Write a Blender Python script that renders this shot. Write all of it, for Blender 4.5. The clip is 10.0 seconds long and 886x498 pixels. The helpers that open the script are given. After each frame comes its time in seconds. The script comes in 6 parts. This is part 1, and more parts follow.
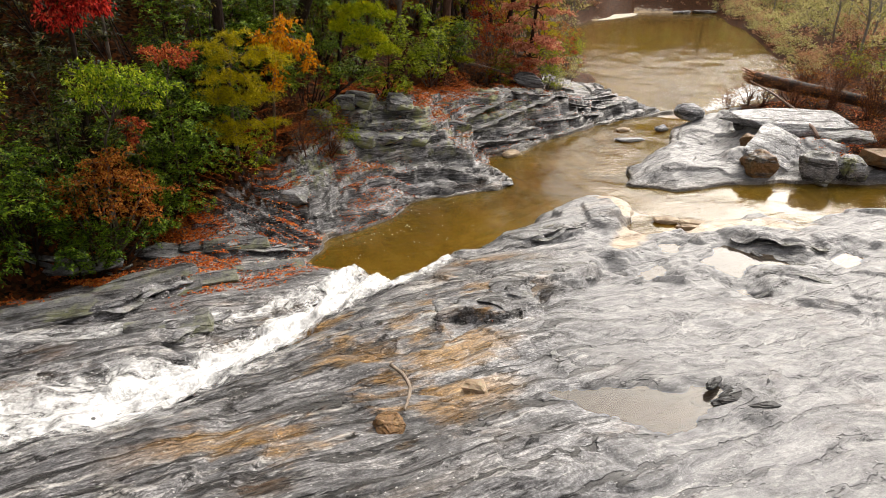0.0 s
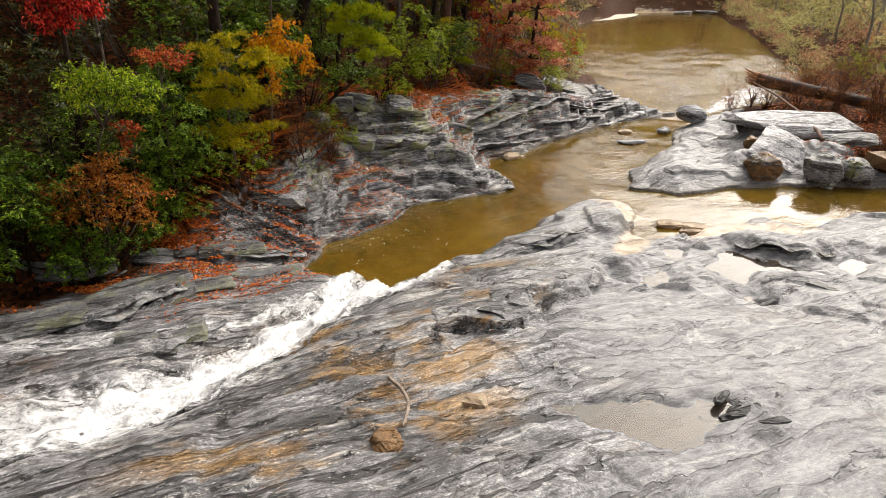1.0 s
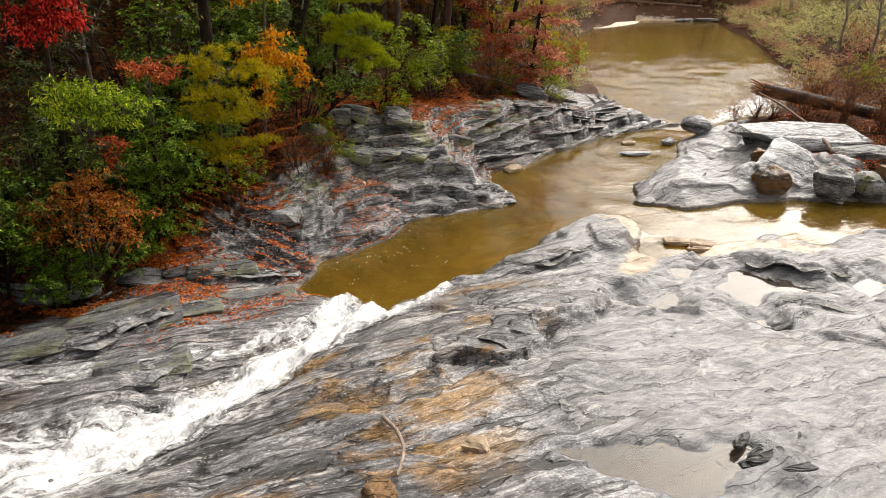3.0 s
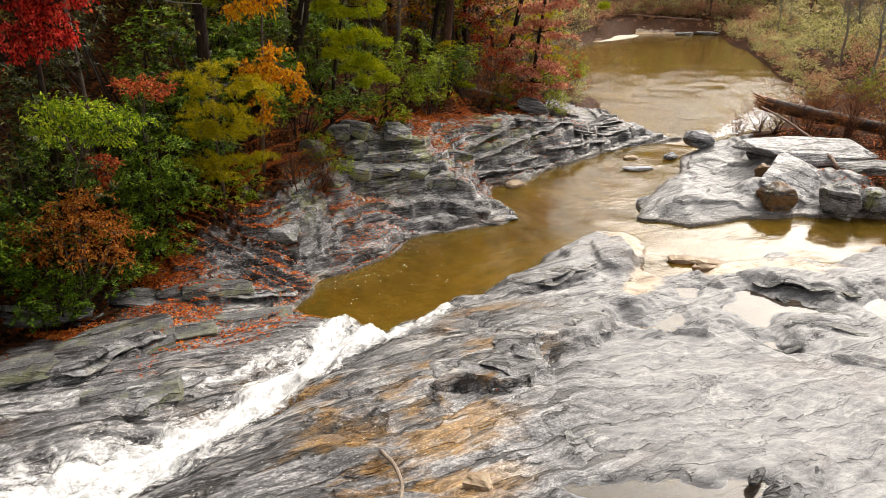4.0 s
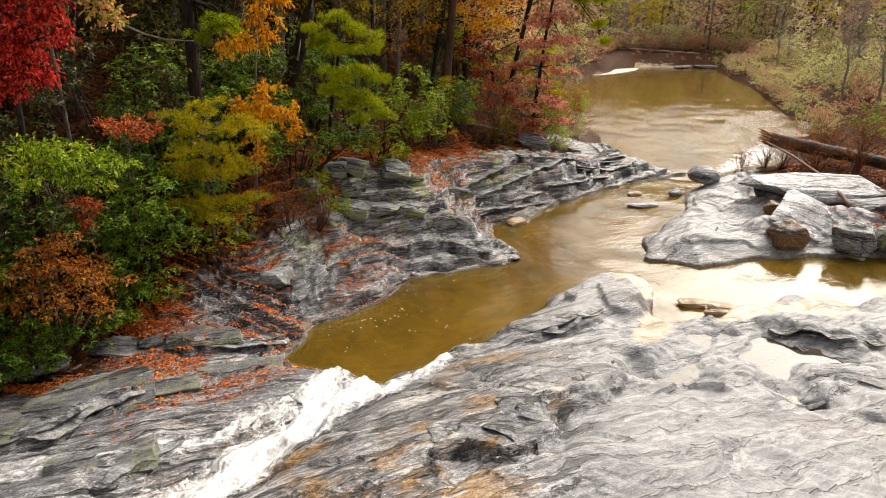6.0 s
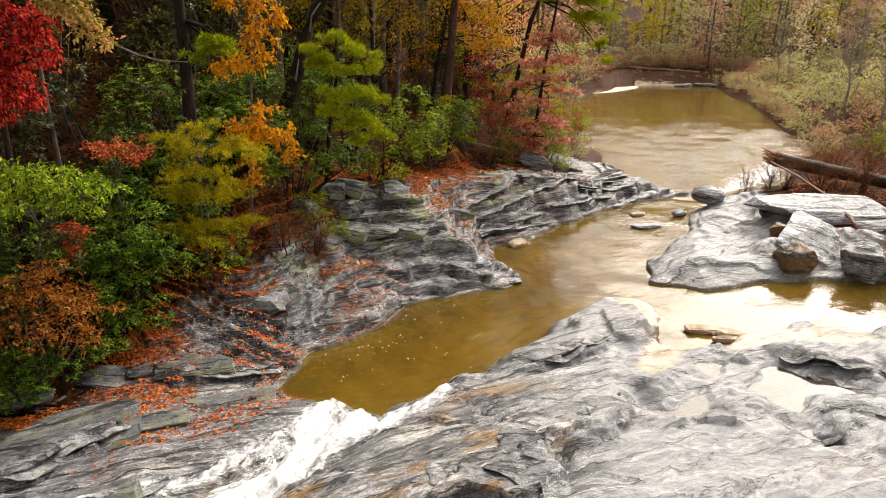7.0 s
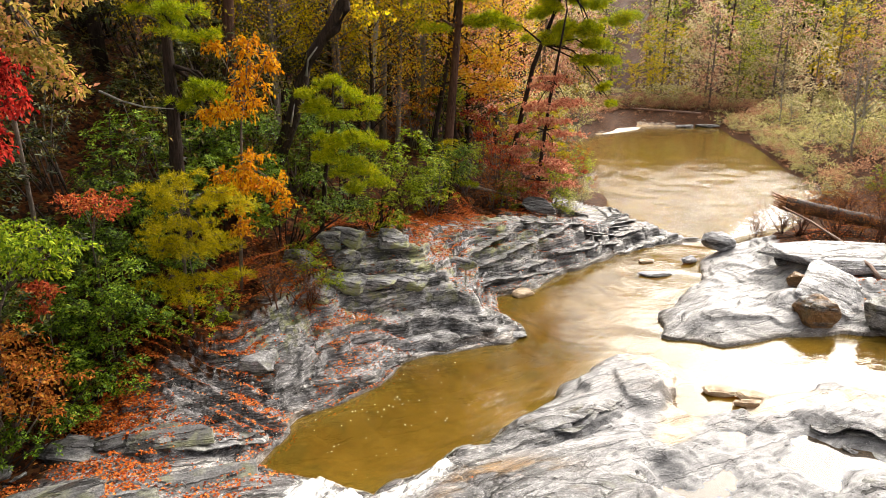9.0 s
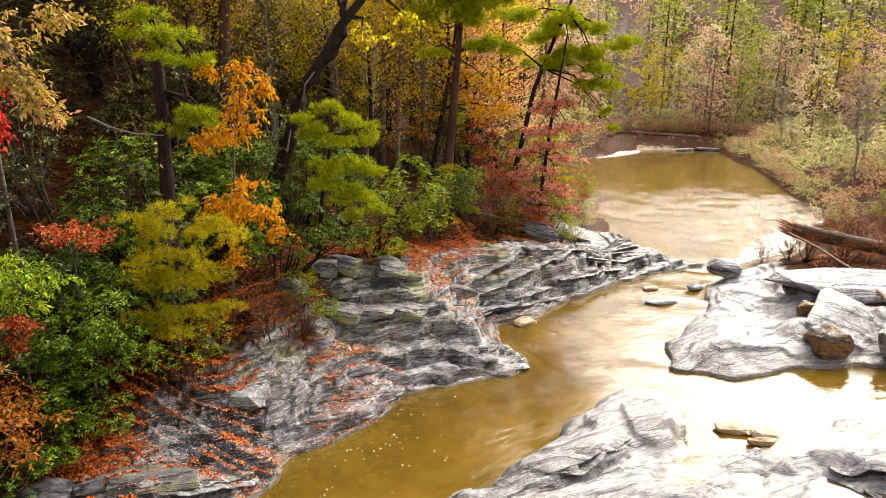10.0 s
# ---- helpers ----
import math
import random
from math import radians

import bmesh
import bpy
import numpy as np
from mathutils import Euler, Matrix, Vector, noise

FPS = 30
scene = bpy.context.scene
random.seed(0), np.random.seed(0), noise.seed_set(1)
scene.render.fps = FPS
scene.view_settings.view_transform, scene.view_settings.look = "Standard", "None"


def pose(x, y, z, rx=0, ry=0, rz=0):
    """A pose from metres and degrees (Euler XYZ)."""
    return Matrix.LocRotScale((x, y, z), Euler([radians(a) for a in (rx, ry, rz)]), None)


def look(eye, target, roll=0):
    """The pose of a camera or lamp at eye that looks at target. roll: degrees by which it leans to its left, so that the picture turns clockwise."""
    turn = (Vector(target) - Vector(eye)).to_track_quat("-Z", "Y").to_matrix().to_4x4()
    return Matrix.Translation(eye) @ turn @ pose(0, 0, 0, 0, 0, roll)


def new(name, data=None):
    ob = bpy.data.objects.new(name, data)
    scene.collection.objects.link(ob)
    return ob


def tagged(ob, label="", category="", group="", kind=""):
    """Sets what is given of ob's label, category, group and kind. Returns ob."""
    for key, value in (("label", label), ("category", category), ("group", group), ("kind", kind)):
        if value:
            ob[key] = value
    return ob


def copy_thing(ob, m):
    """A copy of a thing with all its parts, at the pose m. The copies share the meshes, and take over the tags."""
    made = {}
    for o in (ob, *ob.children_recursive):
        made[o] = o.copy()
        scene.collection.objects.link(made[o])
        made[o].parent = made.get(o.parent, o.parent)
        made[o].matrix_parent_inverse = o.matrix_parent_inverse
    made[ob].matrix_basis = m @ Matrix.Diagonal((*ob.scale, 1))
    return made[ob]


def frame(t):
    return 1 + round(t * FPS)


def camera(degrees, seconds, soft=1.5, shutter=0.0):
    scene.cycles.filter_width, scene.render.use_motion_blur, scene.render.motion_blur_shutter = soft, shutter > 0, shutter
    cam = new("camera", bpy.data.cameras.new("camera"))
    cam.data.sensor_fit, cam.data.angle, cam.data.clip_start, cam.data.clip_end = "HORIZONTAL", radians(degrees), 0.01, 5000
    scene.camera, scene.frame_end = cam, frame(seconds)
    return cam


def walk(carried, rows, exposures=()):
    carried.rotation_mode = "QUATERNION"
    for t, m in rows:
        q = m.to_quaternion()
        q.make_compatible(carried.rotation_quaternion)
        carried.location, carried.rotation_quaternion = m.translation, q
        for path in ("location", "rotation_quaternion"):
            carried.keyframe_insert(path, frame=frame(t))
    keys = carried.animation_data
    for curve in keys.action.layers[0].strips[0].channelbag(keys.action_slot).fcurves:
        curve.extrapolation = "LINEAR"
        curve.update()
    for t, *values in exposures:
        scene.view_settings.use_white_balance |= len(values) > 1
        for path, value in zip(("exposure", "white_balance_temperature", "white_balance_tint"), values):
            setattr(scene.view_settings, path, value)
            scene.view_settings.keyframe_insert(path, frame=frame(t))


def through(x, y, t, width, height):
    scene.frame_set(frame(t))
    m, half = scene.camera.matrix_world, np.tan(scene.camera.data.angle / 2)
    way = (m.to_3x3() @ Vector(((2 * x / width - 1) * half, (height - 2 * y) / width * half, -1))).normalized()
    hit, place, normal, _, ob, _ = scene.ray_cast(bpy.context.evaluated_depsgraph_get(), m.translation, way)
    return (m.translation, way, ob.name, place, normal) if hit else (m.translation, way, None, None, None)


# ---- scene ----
cam = camera(72.0, 10.0, 0.6)
PATH = [
    (0, (1.106, 2.646, 5.05), (0.589, 4.37, 4.178), -0.2),
    (0.5, (1.076, 2.735, 5.055), (0.56, 4.459, 4.183), -0.1),
    (1, (1.055, 2.848, 5.057), (0.537, 4.572, 4.185), -0.2),
    (1.5, (1.025, 2.953, 5.06), (0.508, 4.677, 4.188), -0.2),
    (2, (0.99, 3.077, 5.068), (0.473, 4.801, 4.196), -0.1),
    (2.5, (0.963, 3.19, 5.075), (0.445, 4.917, 4.208), -0.1),
    (4, (0.862, 3.559, 5.106), (0.335, 5.305, 4.286), -0.2),
    (4.5, (0.822, 3.684, 5.114), (0.294, 5.439, 4.313), -0.1),
    (5, (0.794, 3.82, 5.125), (0.261, 5.584, 4.348), -0.2),
    (5.5, (0.756, 3.949, 5.125), (0.22, 5.722, 4.37), -0.2),
    (7, (0.646, 4.407, 5.165), (0.099, 6.206, 4.484), -0.2),
    (7.5, (0.591, 4.576, 5.17), (0.042, 6.383, 4.512), -0.1),
    (8, (0.553, 4.764, 5.165), (-0.002, 6.58, 4.537), -0.1),
    (8.5, (0.507, 4.92, 5.206), (-0.051, 6.744, 4.605), -0.1),
    (9, (0.477, 5.097, 5.22), (-0.089, 6.931, 4.656), -0.2),
    (9.5, (0.443, 5.267, 5.228), (-0.127, 7.109, 4.698), -0.2),
    (10, (0.38, 5.463, 5.246), (-0.192, 7.314, 4.752), -0.2),
]
walk(cam, [(t, look(eye, target, roll)) for t, eye, target, roll in PATH],
     [(0, 0.14, 7000, 11), (2.5, 0.15, 7000, 11), (5.5, 0.30, 7150, 11), (8, 0.54, 7150, 11), (10, 0.9, 7150, 11)])

# ---- world and sun: bright overcast ----
SKY, SUN, ELEV, AZIM = 0.165, 3.4, 41, 22
world = bpy.data.worlds.new("overcast_sky")
scene.world = world
world.use_nodes = True
wt = world.node_tree
sky = wt.nodes.new("ShaderNodeTexSky")
sky.sky_type, sky.sun_disc = "NISHITA", False
sky.sun_elevation, sky.sun_rotation = radians(ELEV), radians(AZIM)
sky.air_density, sky.dust_density, sky.ozone_density = 1.0, 5.0, 1.0
pale = wt.nodes.new("ShaderNodeHueSaturation")
pale.inputs["Saturation"].default_value = 0.18
wt.links.new(sky.outputs[0], pale.inputs["Color"])
wt.links.new(pale.outputs[0], wt.nodes["Background"].inputs[0])
wt.nodes["Background"].inputs[1].default_value = SKY
lamp = bpy.data.lights.new("sun", "SUN")
lamp.energy, lamp.angle, lamp.color = SUN, radians(50), (1.0, 0.96, 0.9)
sun = new("sun", lamp)
a = radians(AZIM)
sun.matrix_world = look((0, 0, 40), Vector((0, 0, 40)) - Vector((math.sin(a) * math.cos(radians(ELEV)), math.cos(a) * math.cos(radians(ELEV)), math.sin(radians(ELEV)))))

# ---- plain arithmetic: noise, distances, the lie of the land ----


def lattice(ix, iy, seed):
    h = np.sin(ix * 127.1 + iy * 311.7 + seed * 74.7) * 43758.5453
    return h - np.floor(h)


def vnoise(x, y, seed=0):
    """Smooth value noise, -1 to 1."""
    ix, iy = np.floor(x), np.floor(y)
    fx, fy = x - ix, y - iy
    fx, fy = fx * fx * fx * (fx * (fx * 6 - 15) + 10), fy * fy * fy * (fy * (fy * 6 - 15) + 10)
    a, b = lattice(ix, iy, seed), lattice(ix + 1, iy, seed)
    c, d = lattice(ix, iy + 1, seed), lattice(ix + 1, iy + 1, seed)
    return 2 * (a + (b - a) * fx + (c - a) * fy + (a - b - c + d) * fx * fy) - 1


def fbm(x, y, octaves=4, seed=0, gain=0.5):
    out, amp = 0, 1.0
    for k in range(octaves):
        out = out + amp * vnoise(x * 2 ** k, y * 2 ** k, seed + 9 * k)
        amp *= gain
    return out


def smooth(v, lo, hi):
    t = np.clip((v - lo) / (hi - lo), 0, 1)
    return t * t * (3 - 2 * t)


def inside_distance(x, y, poly):
    """Distance to a closed outline, negative inside."""
    best, odd = np.full(np.shape(x), 1e9), np.zeros(np.shape(x), bool)
    for (ax, ay), (bx, by) in zip(poly, poly[1:] + poly[:1]):
        ex, ey = bx - ax, by - ay
        t = np.clip(((x - ax) * ex + (y - ay) * ey) / (ex * ex + ey * ey), 0, 1)
        best = np.minimum(best, np.hypot(x - ax - t * ex, y - ay - t * ey))
        cross = (ay > y) != (by > y)
        odd ^= cross & (x < ex * (y - ay) / (ey if ey else 1e-9) + ax)
    return np.where(odd, -best, best)


def line_distance(x, y, line):
    """Distance to an open line and how far along it, 0 to 1."""
    best, along = np.full(np.shape(x), 1e9), np.zeros(np.shape(x))
    lengths = [math.dist(p, q) for p, q in zip(line, line[1:])]
    run, total = 0, sum(lengths)
    for (ax, ay), (bx, by), l in zip(line, line[1:], lengths):
        ex, ey = bx - ax, by - ay
        t = np.clip(((x - ax) * ex + (y - ay) * ey) / (l * l), 0, 1)
        d = np.hypot(x - ax - t * ex, y - ay - t * ey)
        along = np.where(d < best, (run + t * l) / total, along)
        best = np.minimum(best, d)
        run += l
    return best, along


CHANNEL = [(-4.1, 11.1), (-4.1, 12.5), (-3.65, 13.5), (-2.95, 15.15), (-1.75, 16.05), (-1.3, 16.75), (-1.95, 17.55), (-2.25, 18.55), (-1.5, 19.6),
           (-0.8, 21.1), (0.25, 22.9), (1.7, 24.55), (2.8, 25.6), (3.6, 25.3), (2.65, 22.8), (2.38, 20.75), (1.45, 18.6), (1.4, 17.3), (2.5, 17.15),
           (3.9, 18.0), (4.9, 18.6), (6.5, 18.8), (9.0, 19.6), (8.2, 17.6), (5.99, 16.74), (5.33, 16.07), (4.79, 15.55), (4.12, 16.0), (3.29, 15.29),
           (2.83, 14.98), (2.44, 14.52), (2.08, 14.25), (1.73, 14.15), (1.42, 14.3), (1.5, 14.9), (1.7, 15.5), (1.1, 16.2), (0.68, 16.1), (0.33, 15.71),
           (0.06, 15.1), (-0.35, 14.5), (-0.43, 14.02), (-0.72, 13.51), (-1.05, 12.94), (-1.1, 12.56), (-1.6, 12.06), (-1.78, 11.75), (-2.3, 11.1)]
FAR_POOL = [(-0.6, 28.8), (-1, 32), (-3.4, 43), (-4.4, 52), (-4.1, 58), (0.9, 70.7), (8.3, 70.8), (9.2, 57.7), (9, 43.5), (9.4, 38.3), (7.2, 31),
            (5.6, 27.6), (3.7, 25.2), (2.9, 25.5), (1.3, 26.2), (0.2, 27.3)]
CHUTE = [(-5.6, 4.7), (-4.3, 5.7), (-3.5, 6.35), (-3.1, 7.15), (-2.9, 8.0), (-2.65, 9.2), (-2.3, 10.7)]
# hollows that hold standing water: outline and level
PUDDLES = [([(3.18, 14.11), (2.95, 13.82), (2.94, 13.53), (2.67, 13.32), (2.65, 13.11), (2.91, 13.06), (3.31, 12.75), (3.39, 12.98), (3.58, 13.26), (3.91, 13.46),
             (4.32, 13.6), (4.06, 13.86), (3.58, 13.86), (3.35, 14.01)], 0.10),
           ([(1.25, 12.27), (1.23, 12.03), (1.6, 11.97), (1.81, 12.1), (1.99, 12.25), (2.18, 12.61), (2.11, 12.9), (1.93, 12.85), (1.67, 12.42), (1.49, 12.24)], 0.13),
           ([(2.05, 13.8), (2.1, 13.4), (2.28, 13.45), (2.48, 13.81), (2.3, 13.9)], 0.10), ([(4.86, 13.9), (5.3, 14.4), (5.6, 14.2), (5.1, 13.66)], 0.10),
           ([(3.06, 12.42), (3.35, 12.5), (3.45, 12.2), (3.2, 12.26)], 0.05),
           ([(0.76, 7.68), (1.2, 7.83), (1.86, 8.03), (2.38, 8.3), (2.5, 8.15), (2.09, 7.52), (1.58, 7.4), (1.11, 7.45)], 1.05)]
SAND_BARS = [[(0.69, 15.84), (1.37, 14.85), (1.8, 15.5), (1.04, 16.2)], [(1.08, 13.2), (1.38, 14.35), (1.78, 14.2), (1.66, 13.58), (1.25, 13.1)],
             [(2.3, 14.6), (3.2, 15.3), (4.2, 15.6), (5.2, 15.4), (4.6, 15.2), (3.4, 14.75), (2.6, 14.4)]]
# broken edges where a sheet of rock ends: line and height of the step; the high side is on the left of the line
SCARPS = [([(-1.2, 8.68), (-0.77, 8.76), (-0.59, 8.9), (-0.1, 8.95), (0.12, 9.0), (0.24, 9.3), (0.36, 9.75), (0.28, 10.24), (0.5, 10.6), (0.75, 10.7), (0.95, 11.2), (1.25, 11.8)], 0.16),
          ([(-5.6, 7.6), (-5.0, 8.15), (-4.9, 8.7), (-4.8, 9.25), (-4.25, 10.1)], 0.20), ([(-6.6, 10.4), (-5.1, 10.5), (-4.5, 10.9), (-4.15, 11.7)], 0.16),
          ([(-3.6, 7.5), (-3.62, 8.1), (-3.5, 8.5)], 0.14), ([(3.3, 13.95), (3.93, 13.95), (4.41, 13.92), (4.72, 13.83), (5.05, 14.05)], 0.20), ([(3.6, 13.72), (4.03, 13.58), (4.47, 13.32), (4.9, 13.3)], 0.16), ([(2.7, 12.0), (3.05, 12.12), (3.4, 11.98), (3.65, 11.98)], 0.16), ([(3.35, 12.6), (3.8, 12.7), (4.6, 12.5)], 0.10),
          ([(0.5, 8.2), (0.85, 7.95), (1.3, 7.98)], 0.10), ([(2.2, 7.75), (2.65, 7.95), (3.15, 8.6)], 0.08), ([(-7.5, 8.7), (-6.95, 9.3), (-6.3, 9.5)], 0.20),
          ([(-0.95, 11.75), (0.1, 12.85), (0.8, 13.9)], 0.12)]
STRIKE = (0.743, 0.669)  # direction in which the bedding of the rock runs


def land(x, y):
    """Height of the ground, and how much leaf litter, sand and wet film lie on it."""
    wob = 0.13 * fbm(x * 1.3, y * 1.3, 2, 3)
    dc, df = inside_distance(x, y, CHANNEL) + wob, inside_distance(x, y, FAR_POOL) + 0.4 * fbm(x * .5, y * .5, 3, 5) * smooth(y, 28, 34)
    dch, sch = line_distance(x, y, CHUTE)
    middle = np.interp(y, [11, 13, 15, 17, 19, 21, 23, 25, 27, 40, 70, 90], [-2.9, -2.4, -1.5, 0, 0, .8, 1.5, 3, 3, 2.5, 4, 6])
    left = smooth(middle - x, -0.3, 0.3)
    # sloping shelf that the water slides over
    shelf = 1.25 - 0.165 * (y - 7) + 0.07 * np.minimum(x, 0) - 0.07 * np.maximum(x - 1, 0)
    shelf = np.where(shelf > 0.9, 0.9 + (shelf - 0.9) * 0.95, shelf)
    ridge = np.exp(-(line_distance(x, y, [(-0.8, 11.8), (0.1, 13.3), (0.9, 15.0)])[0] / 0.62) ** 2)
    flats = 0.15 + 0.08 * fbm(x * .8, y * .8, 3, 21) + 0.26 * ridge
    right_rock = np.maximum(shelf, flats)
    right_rock = np.minimum(right_rock, 0.06 + 1.0 * np.maximum(dc, 0) + 0.0 * x)
    right_rock = np.where(y > 16.6, np.minimum(0.04 + 0.5 * np.maximum(dc, 0), 0.36 + 0.26 * smooth(x, 3.4, 4.6) + 0.14 * fbm(x, y, 3, 31)), right_rock)
    right_far = np.minimum(-0.25 + 0.45 * np.maximum(df, 0), 0.7) + 0.035 * np.maximum(df - 3, 0) + 0.33 * np.maximum(df - 22, 0)
    right_land = right_rock + (right_far - right_rock) * smooth(y, 24.0, 26.5)
    right_land = right_land + 0.06 * np.maximum(x - 8, 0) * smooth(y, 14, 18) * (1 - smooth(y, 24.0, 26.5))
    # left bank: stepped ledges, then the wooded slope
    cliff = np.interp(y, [11, 13, 15, 19, 22, 24, 27], [0.62, 0.75, 0.75, 1.1, 1.3, 0.7, 0.45])
    dl = np.maximum(np.minimum(dc, np.where(y > 25, df, 1e9)), 0)
    foot = 0.03 + cliff * dl
    top = np.interp(y, [11, 14, 16, 19, 22, 24, 27], [1.3, 1.5, 1.9, 1.6, 1.25, 0.8, 1.0])
    bank = np.minimum(foot, top + 0.12 * np.maximum(dl - 2, 0))
    edge = np.interp(y, [5, 8, 10, 12, 14.5, 16.5, 18.5, 21, 24, 28, 40, 60, 80], [-8.6, -7.6, -6.6, -6.7, -6.4, -5.9, -5.4, -4.6, -3.4, -2.6, -5.4, -6.4, -6])
    shelf_left = np.maximum(shelf, 0.15 + 0.06 * np.maximum(-x - 5, 0))
    left_land = shelf_left + (bank - shelf_left) * smooth(y + 0.25 * (x + 4), 9.6, 12.2)
    beyond = edge + 0.35 * fbm(x * .9, y * .9, 3, 44) - x  # metres past the foot of the woods
    slope = np.maximum(beyond, 0)
    left_land = left_land + 0.10 * smooth(slope, 0, 0.5) + 0.42 * np.minimum(slope, 30) + 0.25 * np.maximum(slope - 30, 0)
    hill = fbm(x * .05, y * .05, 3, 41)
    z = right_land + (left_land - right_land) * left
    head = np.maximum(-0.25 + 0.4 * np.maximum(np.minimum(df, 2.5), 0), 0.2) + 0.012 * np.maximum(y - 72, 0) + 0.30 * np.maximum(np.abs(x - 6) - 26, 0)
    z = z + (head - z) * smooth(y, 64, 78)
    z = z + np.clip(np.maximum(slope - 2, (df - 6) * smooth(y, 27, 38)) * 0.02, 0, 1) * hill * 2.5
    # valley head far behind
    z = z + 0.30 * np.clip(y - 92, 0, 160) + 0.08 * np.maximum(y - 130, 0)
    # chute and the channel head
    z = z - 0.24 * np.exp(-(dch / 0.6) ** 2) * smooth(sch, 0.1, 0.4) * (1 - smooth(dc, 0.0, -0.5))
    rock = (1 - smooth(beyond, -0.3, 0.8)) * (1 - smooth(y, 25.5, 28)) * (1 - smooth(x, 6.5, 8))
    # bedding: overlapping sheets with sharp broken edges, bent by slow waves
    wx, wy = x + 0.55 * fbm(x * .45, y * .45, 3, 51), y + 0.55 * fbm(x * .45, y * .45, 3, 57)
    across, along = wx * STRIKE[1] - wy * STRIKE[0], wx * STRIKE[0] + wy * STRIKE[1]
    relief = 0
    for wave, amp, seed in ((1.35, 0.15, 61), (0.55, 0.075, 67), (0.21, 0.03, 73)):
        u = across / wave + 0.35 * fbm(along * .35 / wave, across * .9 / wave, 2, seed)
        saw = u - np.floor(u)
        tall = 0.5 + 0.5 * vnoise(along * .28 / wave + 7 * np.floor(u), np.floor(u) * 3.7, seed + 1)
        relief = relief + amp * tall * (smooth(saw, 0.0, 0.82) - smooth(saw, 0.88, 1.0) - 0.45)
    relief = relief + 0.07 * fbm(x * .7, y * .7, 4, 81) + 0.018 * fbm(across * 9, along * 3, 3, 85)
    calm = 1 - 0.55 * smooth(x, 1.0, 3.5) * (1 - smooth(y, 15, 17)) - 0.3 * smooth(y, 15.8, 17) * (1 - left)
    on_rock = rock * smooth(dc, -0.1, 0.35)
    ledges = left * smooth(y + 0.25 * (x + 4), 10.5, 12.5)
    z = z + relief * (0.6 - 0.6 * ledges) * calm * on_rock + 0.05 * fbm(x * .8, y * .8, 3, 181) * ledges * on_rock
    for line, tall in SCARPS:
        d = line_distance(x, y, line)[0]
        near = d < 3
        ax, ay = line[0]
        side = np.zeros(np.shape(x))
        best = np.full(np.shape(x), 1e9)
        for (ax, ay), (bx, by) in zip(line, line[1:]):
            ex, ey = bx - ax, by - ay
            t = np.clip(((x - ax) * ex + (y - ay) * ey) / (ex * ex + ey * ey), 0, 1)
            dd = np.hypot(x - ax - t * ex, y - ay - t * ey)
            side = np.where(dd < best, np.sign(ex * (y - ay) - ey * (x - ax)), side)
            best = np.minimum(best, dd)
        sd = d * side + 0.05 * fbm(x * 2.5, y * 2.5, 5, 33, 0.65)
        ends = np.minimum(np.hypot(x - line[0][0], y - line[0][1]), np.hypot(x - line[-1][0], y - line[-1][1]))
        face = 0
        for lay in range(3):
            sl = sd - 0.075 * lay * (1 + 0.8 * vnoise(x * 1.3, y * 1.3, 36 + lay)) + 0.025 * fbm(x * 5, y * 5, 3, 133 + lay)
            face = face + (smooth(sl, -0.012, 0.02) * np.exp(-np.maximum(sl, 0) / 0.7) - 0.45 * np.exp(-((sl + 0.02) / 0.022) ** 2)) / 3
        z = z + np.where(near, tall * smooth(ends, 0, 0.7) * (face - 0.75 * np.exp(-((sd + 0.05) / 0.05) ** 2) * smooth(vnoise(x * 1.5, y * 1.5, 35), -0.3, 0.6)), 0)
    # the surface breaks off along dipping beds, so that it steps down in sheets
    tread = np.zeros(np.shape(x))
    for dip, step, sharp, seed, weight in ((0.16, 0.24, 0.86, 171, 1.0), (0.10, 0.075, 0.75, 177, 0.9), (0.06, 0.03, 0.7, 183, 0.8 * ledges)):
        bend = 0.10 * fbm(along * .8, across * .8, 3, seed) * (1 - ledges) + 0.15 * fbm(x * .33 + y * .1, y * .33, 4, seed + 5) * ledges
        w = z + dip * across * (1 - 0.75 * ledges) + bend * (step / 0.15)
        k = w / step + 0.22 * np.sin(2.3 * w / step + 1.0)
        fl = np.floor(k)
        fr = k - fl
        t = w + step * (0.55 + 0.4 * ledges) * (smooth(fr, sharp, 1.0) - fr)
        if seed == 171:
            tread = smooth(fr, 0.0, 0.06) * (1 - smooth(fr, 0.1, 0.42))
        amount = weight * on_rock * (0.45 + 0.35 * vnoise(x * .6, y * .6, seed + 3) + 0.75 * ledges) * (0.55 + 0.45 * calm)
        z = z + (t - w) * np.clip(amount, 0, 1.0)
    # joints split the beds of the bank into blocks that sit a little higher or lower
    jx, jy = along / 0.85 + 0.5 * fbm(x * 1.1, y * 1.1, 3, 191), across / 0.5 + 0.5 * fbm(x * 1.4, y * 1.4, 3, 193)
    lift = lattice(np.floor(jx), np.floor(jy), 5) - 0.5
    gap = np.minimum(np.minimum(jx - np.floor(jx), 1 - jx + np.floor(jx)), np.minimum(jy - np.floor(jy), 1 - jy + np.floor(jy)))
    z = z + ledges * on_rock * (0.07 * lift - 0.05 * (1 - smooth(gap, 0.02, 0.07)) * (lift > -0.1))
    # river beds
    dcs = np.minimum(dc, 0)
    bed = -0.10 - 0.40 * smooth(-dcs, 0, 1.2) + 0.06 * fbm(across * 1.6, along * .6, 3, 91)
